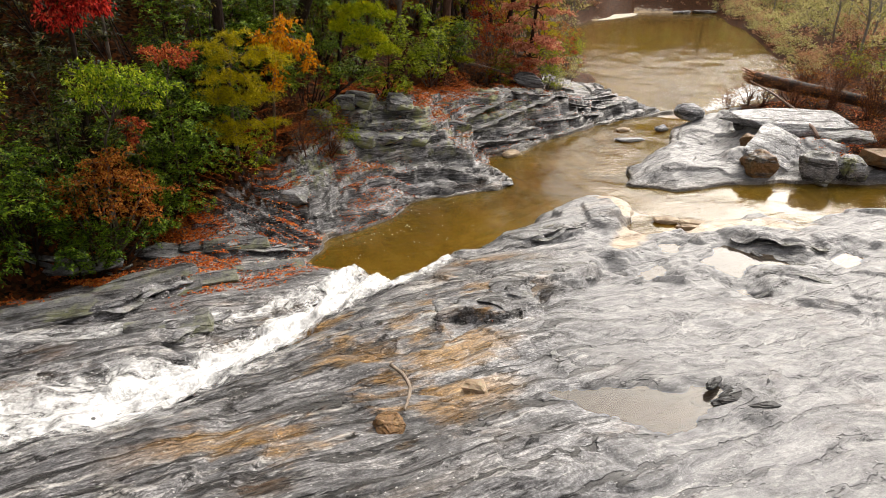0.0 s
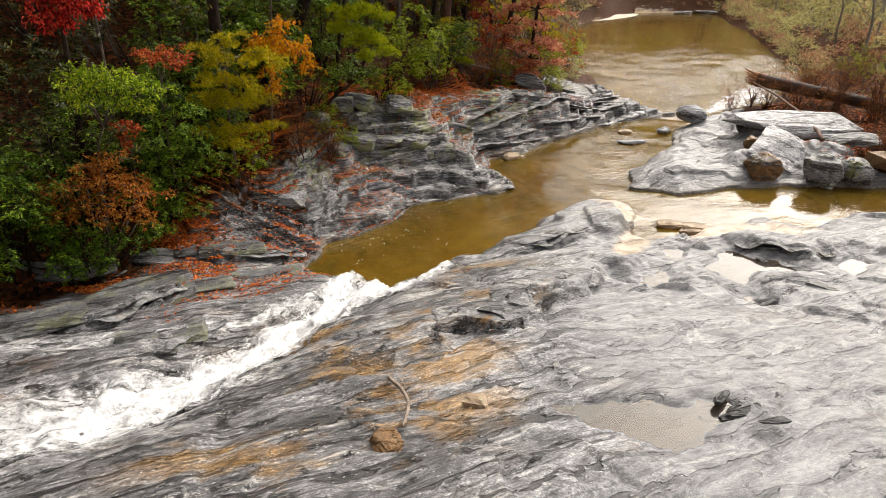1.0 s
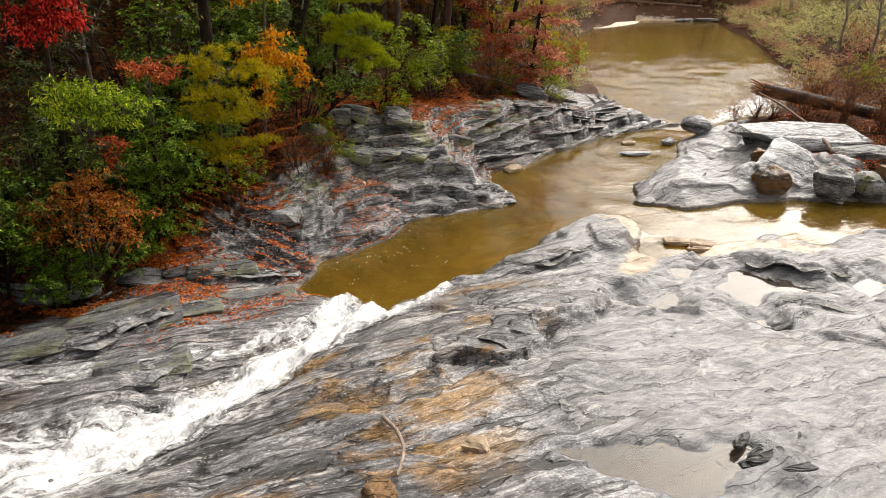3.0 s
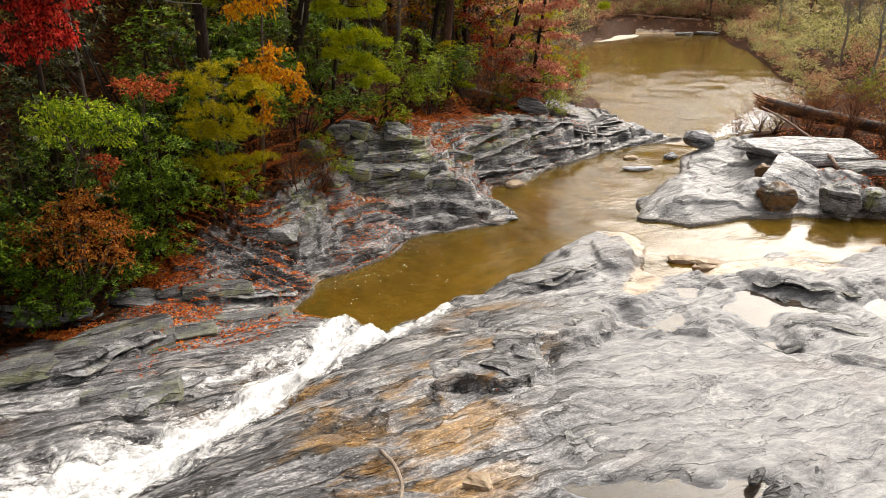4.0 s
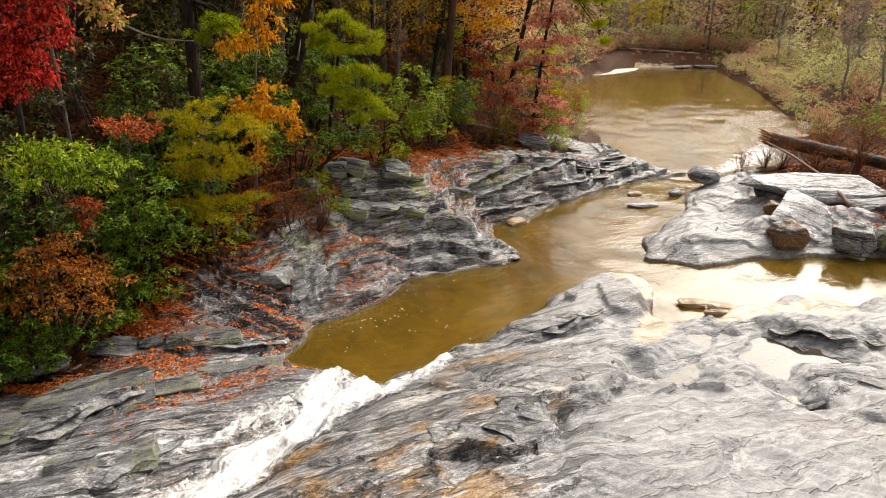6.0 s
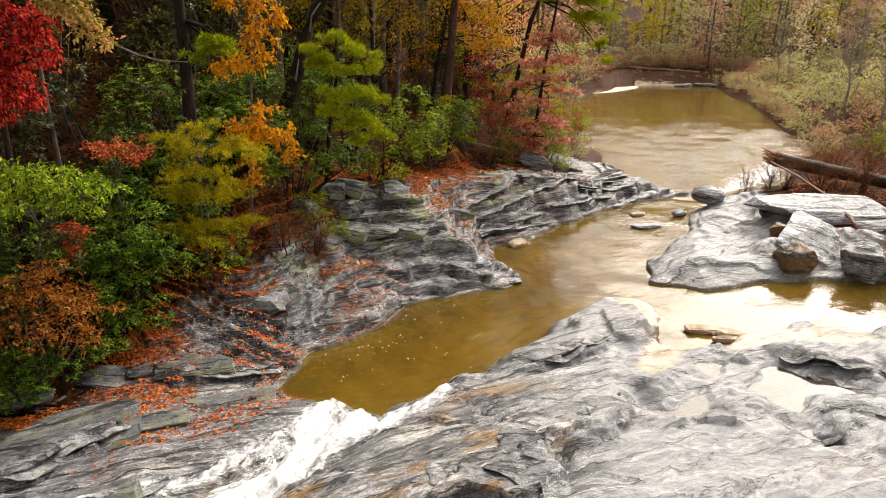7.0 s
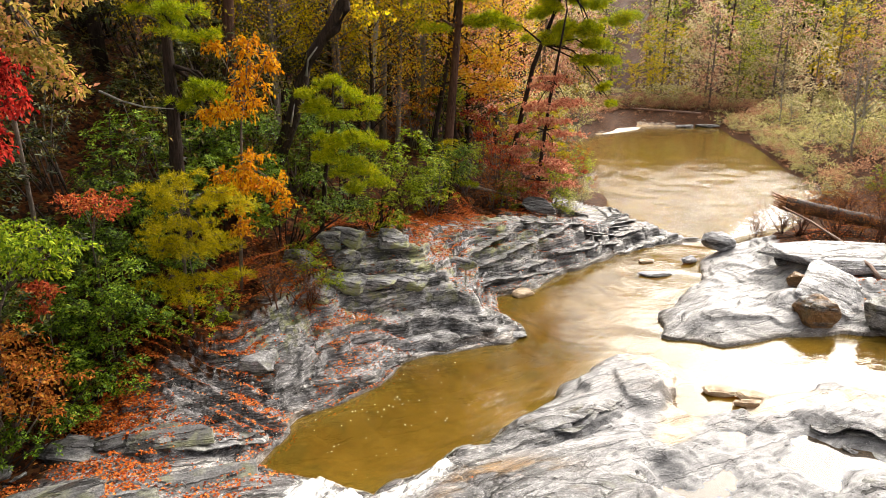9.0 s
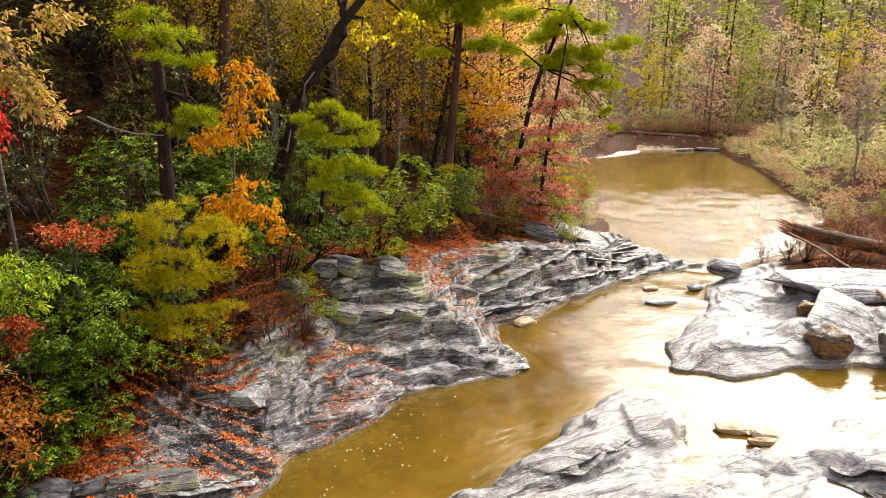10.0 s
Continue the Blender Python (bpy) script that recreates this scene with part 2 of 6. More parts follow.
    z = np.where(dc < 0, np.minimum(np.maximum(bed, z - 3), z * smooth(-dc, 0.25, 0) + bed * smooth(-dc, 0, 0.25)), z)
    fbed = -0.35 - 0.5 * smooth(-np.minimum(df, 0), 0, 2.5) + 0.06 * fbm(x, y, 2, 95)
    z = np.where((df < 0) & (y > 25), z * smooth(-df, 0.5, 0) + fbed * smooth(-df, 0, 0.5), z)
    # hollows that hold standing water
    hollow, tan = np.zeros(np.shape(x)), np.zeros(np.shape(x))
    for outline, level in PUDDLES:
        d = inside_distance(x, y, outline) + 0.07 * fbm(x * 3.1, y * 3.1, 4, 97, 0.6)
        m = 1 - smooth(d, 0.06, 0.45)
        z = z * (1 - m) + (level + np.clip(0.5 * d, -0.10, 0.05)) * m
        hollow = np.maximum(hollow, 1 - smooth(d, -0.12, -0.03))
    for outline in SAND_BARS:
        d = inside_distance(x, y, outline) + 0.10 * fbm(x * 2.6, y * 2.6, 4, 98)
        tan = np.maximum(tan, 1 - smooth(d, -0.05, 0.12))
        z = z + (np.clip(z, 0.02, 0.09) - z) * (1 - smooth(d, -0.05, 0.25)) * 0.8
    hole = np.hypot(x - 3.5 - 0.25 * (y - 12.1), y - 12.1) + 0.05 * fbm(x * 6, y * 6, 2, 99)
    z = z - 0.3 * (1 - smooth(hole, 0.10, 0.2))
    litter = smooth(beyond, -1.6, 0.5) + smooth(y, 26, 28) * smooth(df, -0.75, -0.15) + smooth(x, 6.0, 7.5) * smooth(dc, 0.1, 0.6) * smooth(y, 18.5, 20) + smooth(x, 4.2, 5.2) * smooth(y, 22.4, 23.2)
    drift = smooth(fbm(x * .75, y * .75, 3, 151), -0.1, 0.35) * smooth(beyond, -2.6, -0.8)
    litter = litter + 0.75 * tread * ledges * drift * smooth(dc, 0.3, 0.7)
    sand = smooth(-dc, -0.15, 0.5) + smooth(-df, 0.05, 0.7) * (y > 25) + hollow * 0.4
    damp = (1 - smooth(x + 0.25 * (y - 8) + 0.9 * fbm(x * .5, y * .5, 3, 141), -0.6, 1.8)) * (1 - smooth(y, 11.5, 13.5))
    wet = np.maximum(np.exp(-(dch / 1.3) ** 2) * (1 - smooth(y, 11, 13)), 0.8 * damp) + smooth(-dc, -0.35, 0.0) + 0.75 * ledges * (0.6 + 0.4 * fbm(x * .9, y * .9, 3, 147))
    # unseen hills added behind and to the side to cut low sky light
    z = z + 0.6 * np.clip(-10 - y, 0, 40) + 0.55 * np.clip(x - 30, 0, 40) * (1 - smooth(y, 40, 70))
    return z, np.clip(litter, 0, 1), np.clip(sand, 0, 1), np.clip(wet, 0, 1), np.clip(tan, 0, 1)


def height(x, y):
    return float(land(np.array([float(x)]), np.array([float(y)]))[0][0])

# ---- materials ----


def nodes(name):
    m = bpy.data.materials.new(name)
    m.use_nodes = True
    return m, m.node_tree.nodes, m.node_tree.links, m.node_tree.nodes["Principled BSDF"]


def ramp(n, stops, mode="LINEAR"):
    r = n.new("ShaderNodeValToRGB")
    r.color_ramp.interpolation = mode
    e = r.color_ramp.elements
    while len(e) < len(stops):
        e.new(0.5)
    for k, (p, c) in zip(e, stops):
        k.position, k.color = p, (*c, 1) if len(c) == 3 else c
    return r


def noise_node(n, l, vec, scale, detail=4, rough=0.55, warp=0.0):
    t = n.new("ShaderNodeTexNoise")
    t.inputs["Scale"].default_value, t.inputs["Detail"].default_value = scale, detail
    t.inputs["Roughness"].default_value, t.inputs["Distortion"].default_value = rough, warp
    if vec is not None:
        l.new(vec, t.inputs["Vector"])
    return t


def mapping(n, l, src, turn=0.0, scale=(1, 1, 1), loc=(0, 0, 0)):
    m = n.new("ShaderNodeMapping")
    m.inputs["Rotation"].default_value[2] = radians(turn)
    m.inputs["Scale"].default_value, m.inputs["Location"].default_value = scale, loc
    l.new(src, m.inputs["Vector"])
    return m.outputs[0]


def mix(n, l, fac, a, b, blend="MIX"):
    m = n.new("ShaderNodeMix")
    m.data_type, m.blend_type = "RGBA", blend
    for sock, v in ((m.inputs[0], fac), (m.inputs[6], a), (m.inputs[7], b)):
        if hasattr(v, "links"):
            l.new(v, sock)
        else:
            sock.default_value = v if not isinstance(v, tuple) else (*v, 1)
    return m.outputs[2]


def calc(n, l, op, a, b=0.0, clamp=False):
    m = n.new("ShaderNodeMath")
    m.operation, m.use_clamp = op, clamp
    for sock, v in ((m.inputs[0], a), (m.inputs[1], b)):
        if hasattr(v, "links"):
            l.new(v, sock)
        else:
            sock.default_value = v
    return m.outputs[0]


def attr(n, name):
    a = n.new("ShaderNodeAttribute")
    a.attribute_name = name
    return a.outputs["Fac"]


def bump(n, l, height_socket, strength, distance, under=None):
    b = n.new("ShaderNodeBump")
    b.inputs["Strength"].default_value, b.inputs["Distance"].default_value = strength, distance
    l.new(height_socket, b.inputs["Height"])
    if under is not None:
        l.new(under, b.inputs["Normal"])
    return b.outputs[0]


BED_TURN = 42  # degrees from the x axis at which the bedding runs


def schist(name, loose=False, lichen=0.0, rusty=0.55, lift=1.0):
    """Grey foliated schist with dark partings, quartz veins, rust and lichen. loose: a block of its own, with no litter, sand or wet film."""
    m, n, l, p = nodes(name)
    co = n.new("ShaderNodeTexCoord").outputs["Object"]
    warp = noise_node(n, l, co, 0.5, 2)
    bent = n.new("ShaderNodeVectorMath")
    bent.operation = "MULTIPLY_ADD"
    l.new(warp.outputs["Color"], bent.inputs[0])
    bent.inputs[1].default_value = (0.35, 0.35, 0.12)
    l.new(co, bent.inputs[2])
    grain = n.new("ShaderNodeVectorRotate")
    grain.rotation_type = "Z_AXIS"
    grain.inputs["Angle"].default_value = 0 if loose else radians(-BED_TURN)
    l.new(bent.outputs[0], grain.inputs["Vector"])
    st = mapping(n, l, grain.outputs[0], 0, (0.75, 1.1, 2.6) if loose else (0.27, 1.7, 6.0))
    broad, fine = noise_node(n, l, st, 1.6, 6, 0.62), noise_node(n, l, st, 8.0, 10, 0.72)
    blotch, speck = noise_node(n, l, co, 0.8, 5, 0.6), noise_node(n, l, co, 42, 4, 0.7)
    tone = ramp(n, [(0.41, (0.022, 0.0225, 0.026)), (0.47, (0.125, 0.127, 0.138)), (0.53, (0.27, 0.273, 0.288)), (0.59, (0.48, 0.482, 0.50))])
    v = calc(n, l, "ADD", calc(n, l, "MULTIPLY", broad.outputs[0], 0.42), calc(n, l, "MULTIPLY", fine.outputs[0], 0.42))
    mottle = noise_node(n, l, mapping(n, l, grain.outputs[0], 0, (0.7, 1.2, 1.5)), 11, 9, 0.78)
    v = calc(n, l, "ADD", calc(n, l, "MULTIPLY", v, 0.72), calc(n, l, "MULTIPLY", mottle.outputs[0], 0.28))
    l.new(calc(n, l, "ADD", v, calc(n, l, "MULTIPLY", blotch.outputs[0], 0.14)), tone.inputs[0])

    flat = mapping(n, l, grain.outputs[0], 0, (0.22, 1.0, 2.6))

    def line(scale, shift, thin, twist=7.0):
        """Long thin lines along the bedding."""
        t = n.new("ShaderNodeTexWave")
        t.wave_type, t.bands_direction, t.wave_profile = "BANDS", "DIAGONAL" if loose else "Y", "SIN"
        t.inputs["Scale"].default_value, t.inputs["Distortion"].default_value = scale, twist
        t.inputs["Detail"].default_value, t.inputs["Detail Scale"].default_value, t.inputs["Detail Roughness"].default_value = 5, 1.3, 0.68
        l.new(mapping(n, l, flat, 0, (1, 1, 1), shift), t.inputs["Vector"])
        r = ramp(n, [(1 - thin, (0, 0, 0)), (1 - 0.35 * thin, (1, 1, 1))])
        l.new(t.outputs["Fac"], r.inputs[0])
        return r.outputs[0], t.outputs["Fac"]

    where = ramp(n, [(0.45, (0, 0, 0)), (0.6, (1, 1, 1))])
    l.new(noise_node(n, l, mapping(n, l, co, 0, (1, 1, 1), (4, 9, 2)), 0.9, 3).outputs[0], where.inputs[0])
    vein, _ = line(0.55, (11, 3, 5), 0.05, 12.0)
    rock = mix(n, l, calc(n, l, "MULTIPLY", calc(n, l, "MULTIPLY", vein, where.outputs[0]), 0.85), tone.outputs[0], (0.66, 0.65, 0.63))
    streak = ramp(n, [(0.60, (0, 0, 0)), (0.66, (1, 1, 1))])
    l.new(noise_node(n, l, mapping(n, l, st, 0, (1, 1, 1), (3, 8, 6)), 6.0, 8, 0.75).outputs[0], streak.inputs[0])
    rock = mix(n, l, calc(n, l, "MULTIPLY", streak.outputs[0], 0.55), rock, (0.58, 0.57, 0.55))
    parting, part_h = line(0.8, (2, 14, 7), 0.06, 9.0)
    hair, hair_h = line(3.2, (5, 1, 3), 0.16, 11.0)
    rock = mix(n, l, calc(n, l, "MULTIPLY", parting, 0.85), rock, (0.018, 0.017, 0.017))
    rock = mix(n, l, calc(n, l, "MULTIPLY", hair, 0.3 if loose else 0.55), rock, (0.03, 0.029, 0.03))
    frac = n.new("ShaderNodeTexVoronoi")
    frac.feature = "DISTANCE_TO_EDGE"
    frac.inputs["Scale"].default_value = 1.5
    jag = noise_node(n, l, co, 5.0, 6, 0.7)
    shake = n.new("ShaderNodeVectorMath")
    shake.operation = "MULTIPLY_ADD"
    l.new(jag.outputs["Color"], shake.inputs[0])
    shake.inputs[1].default_value = (0.36, 0.28, 0.15)
    l.new(mapping(n, l, grain.outputs[0], 0, (0.55, 1.3, 1.5) if loose else (0.24, 1.6, 1.5)), shake.inputs[2])
    l.new(shake.outputs[0], frac.inputs["Vector"])
    gap = ramp(n, [(0.0, (1, 1, 1)), (0.014, (0.7, 0.7, 0.7)), (0.035, (0, 0, 0))])
    l.new(frac.outputs["Distance"], gap.inputs[0])
    some = ramp(n, [(0.48, (0, 0, 0)), (0.58, (1, 1, 1))])
    l.new(noise_node(n, l, mapping(n, l, co, 0, (1, 1, 1), (7, 2, 5)), 1.3, 3).outputs[0], some.inputs[0])
    crack = calc(n, l, "MULTIPLY", gap.outputs[0], some.outputs[0])
    chip = n.new("ShaderNodeTexVoronoi")
    chip.feature = "DISTANCE_TO_EDGE"
    chip.inputs["Scale"].default_value = 4.6
    l.new(shake.outputs[0], chip.inputs["Vector"])
    nick = ramp(n, [(0.0, (0.85, 0.85, 0.85)), (0.05, (0, 0, 0))])
    l.new(chip.outputs["Distance"], nick.inputs[0])
    few = ramp(n, [(0.55, (0, 0, 0)), (0.64, (1, 1, 1))])
    l.new(noise_node(n, l, mapping(n, l, co, 0, (1, 1, 1), (1, 6, 8)), 2.2, 3).outputs[0], few.inputs[0])
    crack = calc(n, l, "MAXIMUM", crack, calc(n, l, "MULTIPLY", nick.outputs[0], few.outputs[0]))
    cell = n.new("ShaderNodeTexVoronoi")
    cell.inputs["Scale"].default_value = 4.6
    l.new(shake.outputs[0], cell.inputs["Vector"])
    facet = n.new("ShaderNodeSeparateColor")
    l.new(cell.outputs["Color"], facet.inputs[0])
    tint = ramp(n, [(0.0, (0.36, 0.36, 0.36)), (1.0, (0.66, 0.66, 0.66))])
    l.new(facet.outputs[0], tint.inputs[0])
    rock = mix(n, l, 0.6, rock, tint.outputs[0], "OVERLAY")
    soft = 1.0 if loose else calc(n, l, "SUBTRACT", 1.0, calc(n, l, "MULTIPLY", attr(n, "dry"), 0.75))
    crack = calc(n, l, "MULTIPLY", crack, soft)
    rock = mix(n, l, calc(n, l, "MULTIPLY", crack, 0.92), rock, (0.012, 0.011, 0.011))
    rust = ramp(n, [(0.58 - (0.2 if rusty > 1 else 0), (0, 0, 0)), (0.70 - (0.2 if rusty > 1 else 0), (1, 1, 1))])
    l.new(noise_node(n, l, mapping(n, l, grain.outputs[0], 0, (0.5, 1.2, 2)), 1.0, 6, 0.65).outputs[0], rust.inputs[0])
    rock = mix(n, l, calc(n, l, "MULTIPLY", rust.outputs[0], rusty), rock, (0.20, 0.105, 0.04))
    if not loose:
        algae = ramp(n, [(0.50, (0, 0, 0)), (0.57, (1, 1, 1))])
        l.new(noise_node(n, l, mapping(n, l, grain.outputs[0], 0, (0.45, 1.0, 1), (3, 3, 3)), 1.1, 6, 0.65).outputs[0], algae.inputs[0])
        rock = mix(n, l, calc(n, l, "MULTIPLY", algae.outputs[0], calc(n, l, "MULTIPLY", attr(n, "algae"), 0.85)), rock, mix(n, l, blotch.outputs[0], (0.50, 0.25, 0.06), (0.22, 0.14, 0.035)))
    grit = ramp(n, [(0.36, (0.12, 0.12, 0.12)), (0.5, (0.5, 0.5, 0.5)), (0.64, (0.92, 0.92, 0.92))])
    l.new(speck.outputs[0], grit.inputs[0])
    rock = mix(n, l, 0.55, rock, grit.outputs[0], "OVERLAY")
    thread = ramp(n, [(0.38, (0.1, 0.1, 0.1)), (0.5, (0.5, 0.5, 0.5)), (0.61, (0.97, 0.97, 0.97))])
    l.new(noise_node(n, l, mapping(n, l, grain.outputs[0], 0, (0.45, 2.4, 7.0)), 13, 7, 0.78, 0.4).outputs[0], thread.inputs[0])
    rock = mix(n, l, 0.2 if loose else 0.38, rock, thread.outputs[0], "OVERLAY")
    hue = n.new("ShaderNodeHueSaturation")
    hue.inputs["Value"].default_value = lift
    l.new(rock, hue.inputs["Color"])
    rock = hue.outputs[0]
    moss = ramp(n, [(0.50, (0, 0, 0)), (0.62, (1, 1, 1))])
    l.new(noise_node(n, l, co, 2.6, 7, 0.7).outputs[0], moss.inputs[0])
    rock = mix(n, l, calc(n, l, "MULTIPLY", moss.outputs[0], lichen if loose else attr(n, "lichen")), rock, (0.27, 0.29, 0.12))
    b1 = bump(n, l, fine.outputs[0], 0.7, 0.04)
    b2 = bump(n, l, calc(n, l, "SUBTRACT", 1.0, calc(n, l, "MAXIMUM", parting, crack)), 0.8, 0.05, b1)
    b3 = bump(n, l, speck.outputs[0], 0.6, 0.012, b2)
    l.new(b3, p.inputs["Normal"])
    p.inputs["Roughness"].default_value = 0.55
    if loose:
        l.new(rock, p.inputs["Base Color"])
        return m
    # pale tone of dry rock, with the gloss of the sky worked into it
    chalk = ramp(n, [(0.37, (0.13, 0.132, 0.142)), (0.5, (0.285, 0.287, 0.30)), (0.63, (0.46, 0.46, 0.47))])
    l.new(noise_node(n, l, mapping(n, l, grain.outputs[0], 0, (0.55, 1.6, 1.5)), 3.4, 9, 0.72, 0.8).outputs[0], chalk.inputs[0])
    rock = mix(n, l, calc(n, l, "MULTIPLY", attr(n, "dry"), 0.72), rock, chalk.outputs[0])
    rock = mix(n, l, calc(n, l, "MULTIPLY", attr(n, "wet"), 0.75), rock, thread.outputs[0], "OVERLAY")
    # beds seen edge-on in the steps of the bank
    lev = noise_node(n, l, mapping(n, l, bent.outputs[0], 0, (0.7, 0.7, 15.0)), 1.0, 6, 0.7, 0.3)
    bed = ramp(n, [(0.40, (0.03, 0.03, 0.03)), (0.47, (0.36, 0.36, 0.36)), (0.60, (0.78, 0.78, 0.78))])
    l.new(lev.outputs[0], bed.inputs[0])
    rock = mix(n, l, calc(n, l, "MULTIPLY", attr(n, "ledge"), 0.8), rock, bed.outputs[0], "OVERLAY")
    # a wet film darkens and glosses the stone
    wet = attr(n, "wet")
    rock = mix(n, l, calc(n, l, "MULTIPLY", wet, 0.75), rock, mix(n, l, 1.0, rock, (0.46, 0.44, 0.43), "MULTIPLY"))
    # white dots paint in glints of the wet film, and pale grains elsewhere
    glint_speck = n.new("ShaderNodeTexVoronoi")
    glint_speck.inputs["Scale"].default_value = 34
    l.new(mapping(n, l, grain.outputs[0], 0, (0.6, 1.3, 1)), glint_speck.inputs["Vector"])
    fs = n.new("ShaderNodeSeparateColor")
    l.new(glint_speck.outputs["Color"], fs.inputs[0])
    dots = calc(n, l, "MULTIPLY", calc(n, l, "GREATER_THAN", fs.outputs[0], 0.86), calc(n, l, "LESS_THAN", glint_speck.outputs["Distance"], 0.24))
    rock = mix(n, l, calc(n, l, "MULTIPLY", dots, calc(n, l, "MAXIMUM", calc(n, l, "MULTIPLY", wet, 0.85), 0.4)), rock, (0.75, 0.75, 0.74))
    sandc = ramp(n, [(0.36, (0.10, 0.055, 0.012)), (0.5, (0.33, 0.18, 0.045)), (0.64, (0.46, 0.31, 0.14))])
    l.new(noise_node(n, l, co, 1.4, 6, 0.6).outputs[0], sandc.inputs[0])
    col = mix(n, l, attr(n, "sand"), rock, sandc.outputs[0])
    tanc = ramp(n, [(0.34, (0.33, 0.23, 0.145)), (0.5, (0.55, 0.45, 0.34)), (0.66, (0.64, 0.56, 0.46))])
    l.new(noise_node(n, l, co, 2.4, 8, 0.7, 0.5).outputs[0], tanc.inputs[0])
    col = mix(n, l, attr(n, "tan"), col, tanc.outputs[0])
    leafv = n.new("ShaderNodeTexVoronoi")
    leafv.inputs["Scale"].default_value = 17
    l.new(co, leafv.inputs["Vector"])
    leafc = ramp(n, [(0.0, (0.006, 0.004, 0.002)), (0.3, (0.04, 0.014, 0.006)), (0.55, (0.12, 0.036, 0.009)), (0.8, (0.025, 0.014, 0.006)), (1.0, (0.13, 0.055, 0.018))])
    sep = n.new("ShaderNodeSeparateColor")
    l.new(leafv.outputs["Color"], sep.inputs[0])
    l.new(sep.outputs[0], leafc.inputs[0])
    patch = ramp(n, [(0.40, (0, 0, 0)), (0.50, (1, 1, 1))])
    lit = attr(n, "litter")
    pn = noise_node(n, l, co, 1.5, 7, 0.68)
    l.new(calc(n, l, "ADD", calc(n, l, "MULTIPLY", pn.outputs[0], 0.5), calc(n, l, "MULTIPLY", lit, 0.5)), patch.inputs[0])
    cover = calc(n, l, "MULTIPLY", patch.outputs[0], calc(n, l, "GREATER_THAN", lit, 0.02))
    l.new(mix(n, l, cover, col, leafc.outputs[0]), p.inputs["Base Color"])
    l.new(calc(n, l, "SUBTRACT", 0.5, calc(n, l, "MULTIPLY", cover, 0.42)), p.inputs["Specular IOR Level"])
    rough = n.new("ShaderNodeMapRange")
    l.new(wet, rough.inputs[0])
    rough.inputs[3].default_value, rough.inputs[4].default_value = 0.5, 0.24
    l.new(calc(n, l, "ADD", rough.outputs[0], calc(n, l, "MULTIPLY", calc(n, l, "MAXIMUM", cover, attr(n, "sand")), 0.4)), p.inputs["Roughness"])
    return m


def water_material(name, deep, clear, ripple, scale, rough=0.04, calm=None):
    """Turbid water: part of the light comes back from the silt, part from the bed, and the surface mirrors the sky."""
    m, n, l, p = nodes(name)
    n.remove(p)
    co = n.new("ShaderNodeTexCoord").outputs["Object"]
    cloud = noise_node(n, l, co, 0.5, 5, 0.6)
    col = ramp(n, [(0.35, tuple(0.7 * c for c in deep)), (0.65, tuple(1.25 * c for c in deep))])
    l.new(cloud.outputs[0], col.inputs[0])
    st = mapping(n, l, mapping(n, l, co, -BED_TURN), 0, (1, 1, 1) if calm else (0.6, 1.5, 1))
    w1, w2 = noise_node(n, l, st, scale, 3, 0.5, 0.6), noise_node(n, l, st, scale * 4.5, 3, 0.5, 0.4)
    patch = ramp(n, [(0.38, (0.25, 0.25, 0.25) if calm else (0.15, 0.15, 0.15)), (0.62, (1, 1, 1))])
    l.new(noise_node(n, l, co, 0.7, 3).outputs[0], patch.inputs[0])
    wave = calc(n, l, "MULTIPLY", calc(n, l, "ADD", w1.outputs[0], calc(n, l, "MULTIPLY", w2.outputs[0], 0.35)), patch.outputs[0])
    if calm:
        # the riffle dies out down the pool
        pos = n.new("ShaderNodeSeparateXYZ")
        l.new(co, pos.inputs[0])
        fade = n.new("ShaderNodeMapRange")
        fade.interpolation_type = "SMOOTHSTEP"
        l.new(calc(n, l, "ADD", pos.outputs[1], calc(n, l, "MULTIPLY", calc(n, l, "SUBTRACT", noise_node(n, l, co, 0.16, 4, 0.6).outputs[0], 0.5), 26)), fade.inputs[0])
        fade.inputs[1].default_value, fade.inputs[2].default_value, fade.inputs[3].default_value, fade.inputs[4].default_value = calm[0], calm[1], 1.0, 0.07
        wave = calc(n, l, "MULTIPLY", wave, fade.outputs[0])
    nor = bump(n, l, wave, ripple, 0.12)
    dif, tra, glo, fre = (n.new("ShaderNode" + k) for k in ("BsdfDiffuse", "BsdfTransparent", "BsdfGlossy", "Fresnel"))
    l.new(col.outputs[0], dif.inputs[0])
    tra.inputs[0].default_value = (0.72, 0.50, 0.24, 1)
    glo.inputs["Roughness"].default_value = rough
    fre.inputs["IOR"].default_value = 1.36
    for k in (glo, fre):
        l.new(nor, k.inputs["Normal"])
    body, out = n.new("ShaderNodeMixShader"), n.new("ShaderNodeMixShader")
    body.inputs[0].default_value = clear
    l.new(dif.outputs[0], body.inputs[1])
    l.new(tra.outputs[0], body.inputs[2])
    l.new(fre.outputs[0], out.inputs[0])
    l.new(body.outputs[0], out.inputs[1])
    l.new(glo.outputs[0], out.inputs[2])
    l.new(out.outputs[0], n["Material Output"].inputs[0])
    return m


GROUND = schist("schist_bedrock")
WATER = water_material("brown_river_water", (0.22, 0.142, 0.02), 0.55, 0.12, 4.0, 0.08)
WATER_FAR = water_material("brown_pool_water", (0.20, 0.125, 0.024), 0.22, 0.55, 8.0, 0.03, (31, 50))
PUDDLE = water_material("clear_puddle_water", (0.10, 0.088, 0.077), 0.45, 0.02, 2.0, 0.05)

# ---- ground and water ----


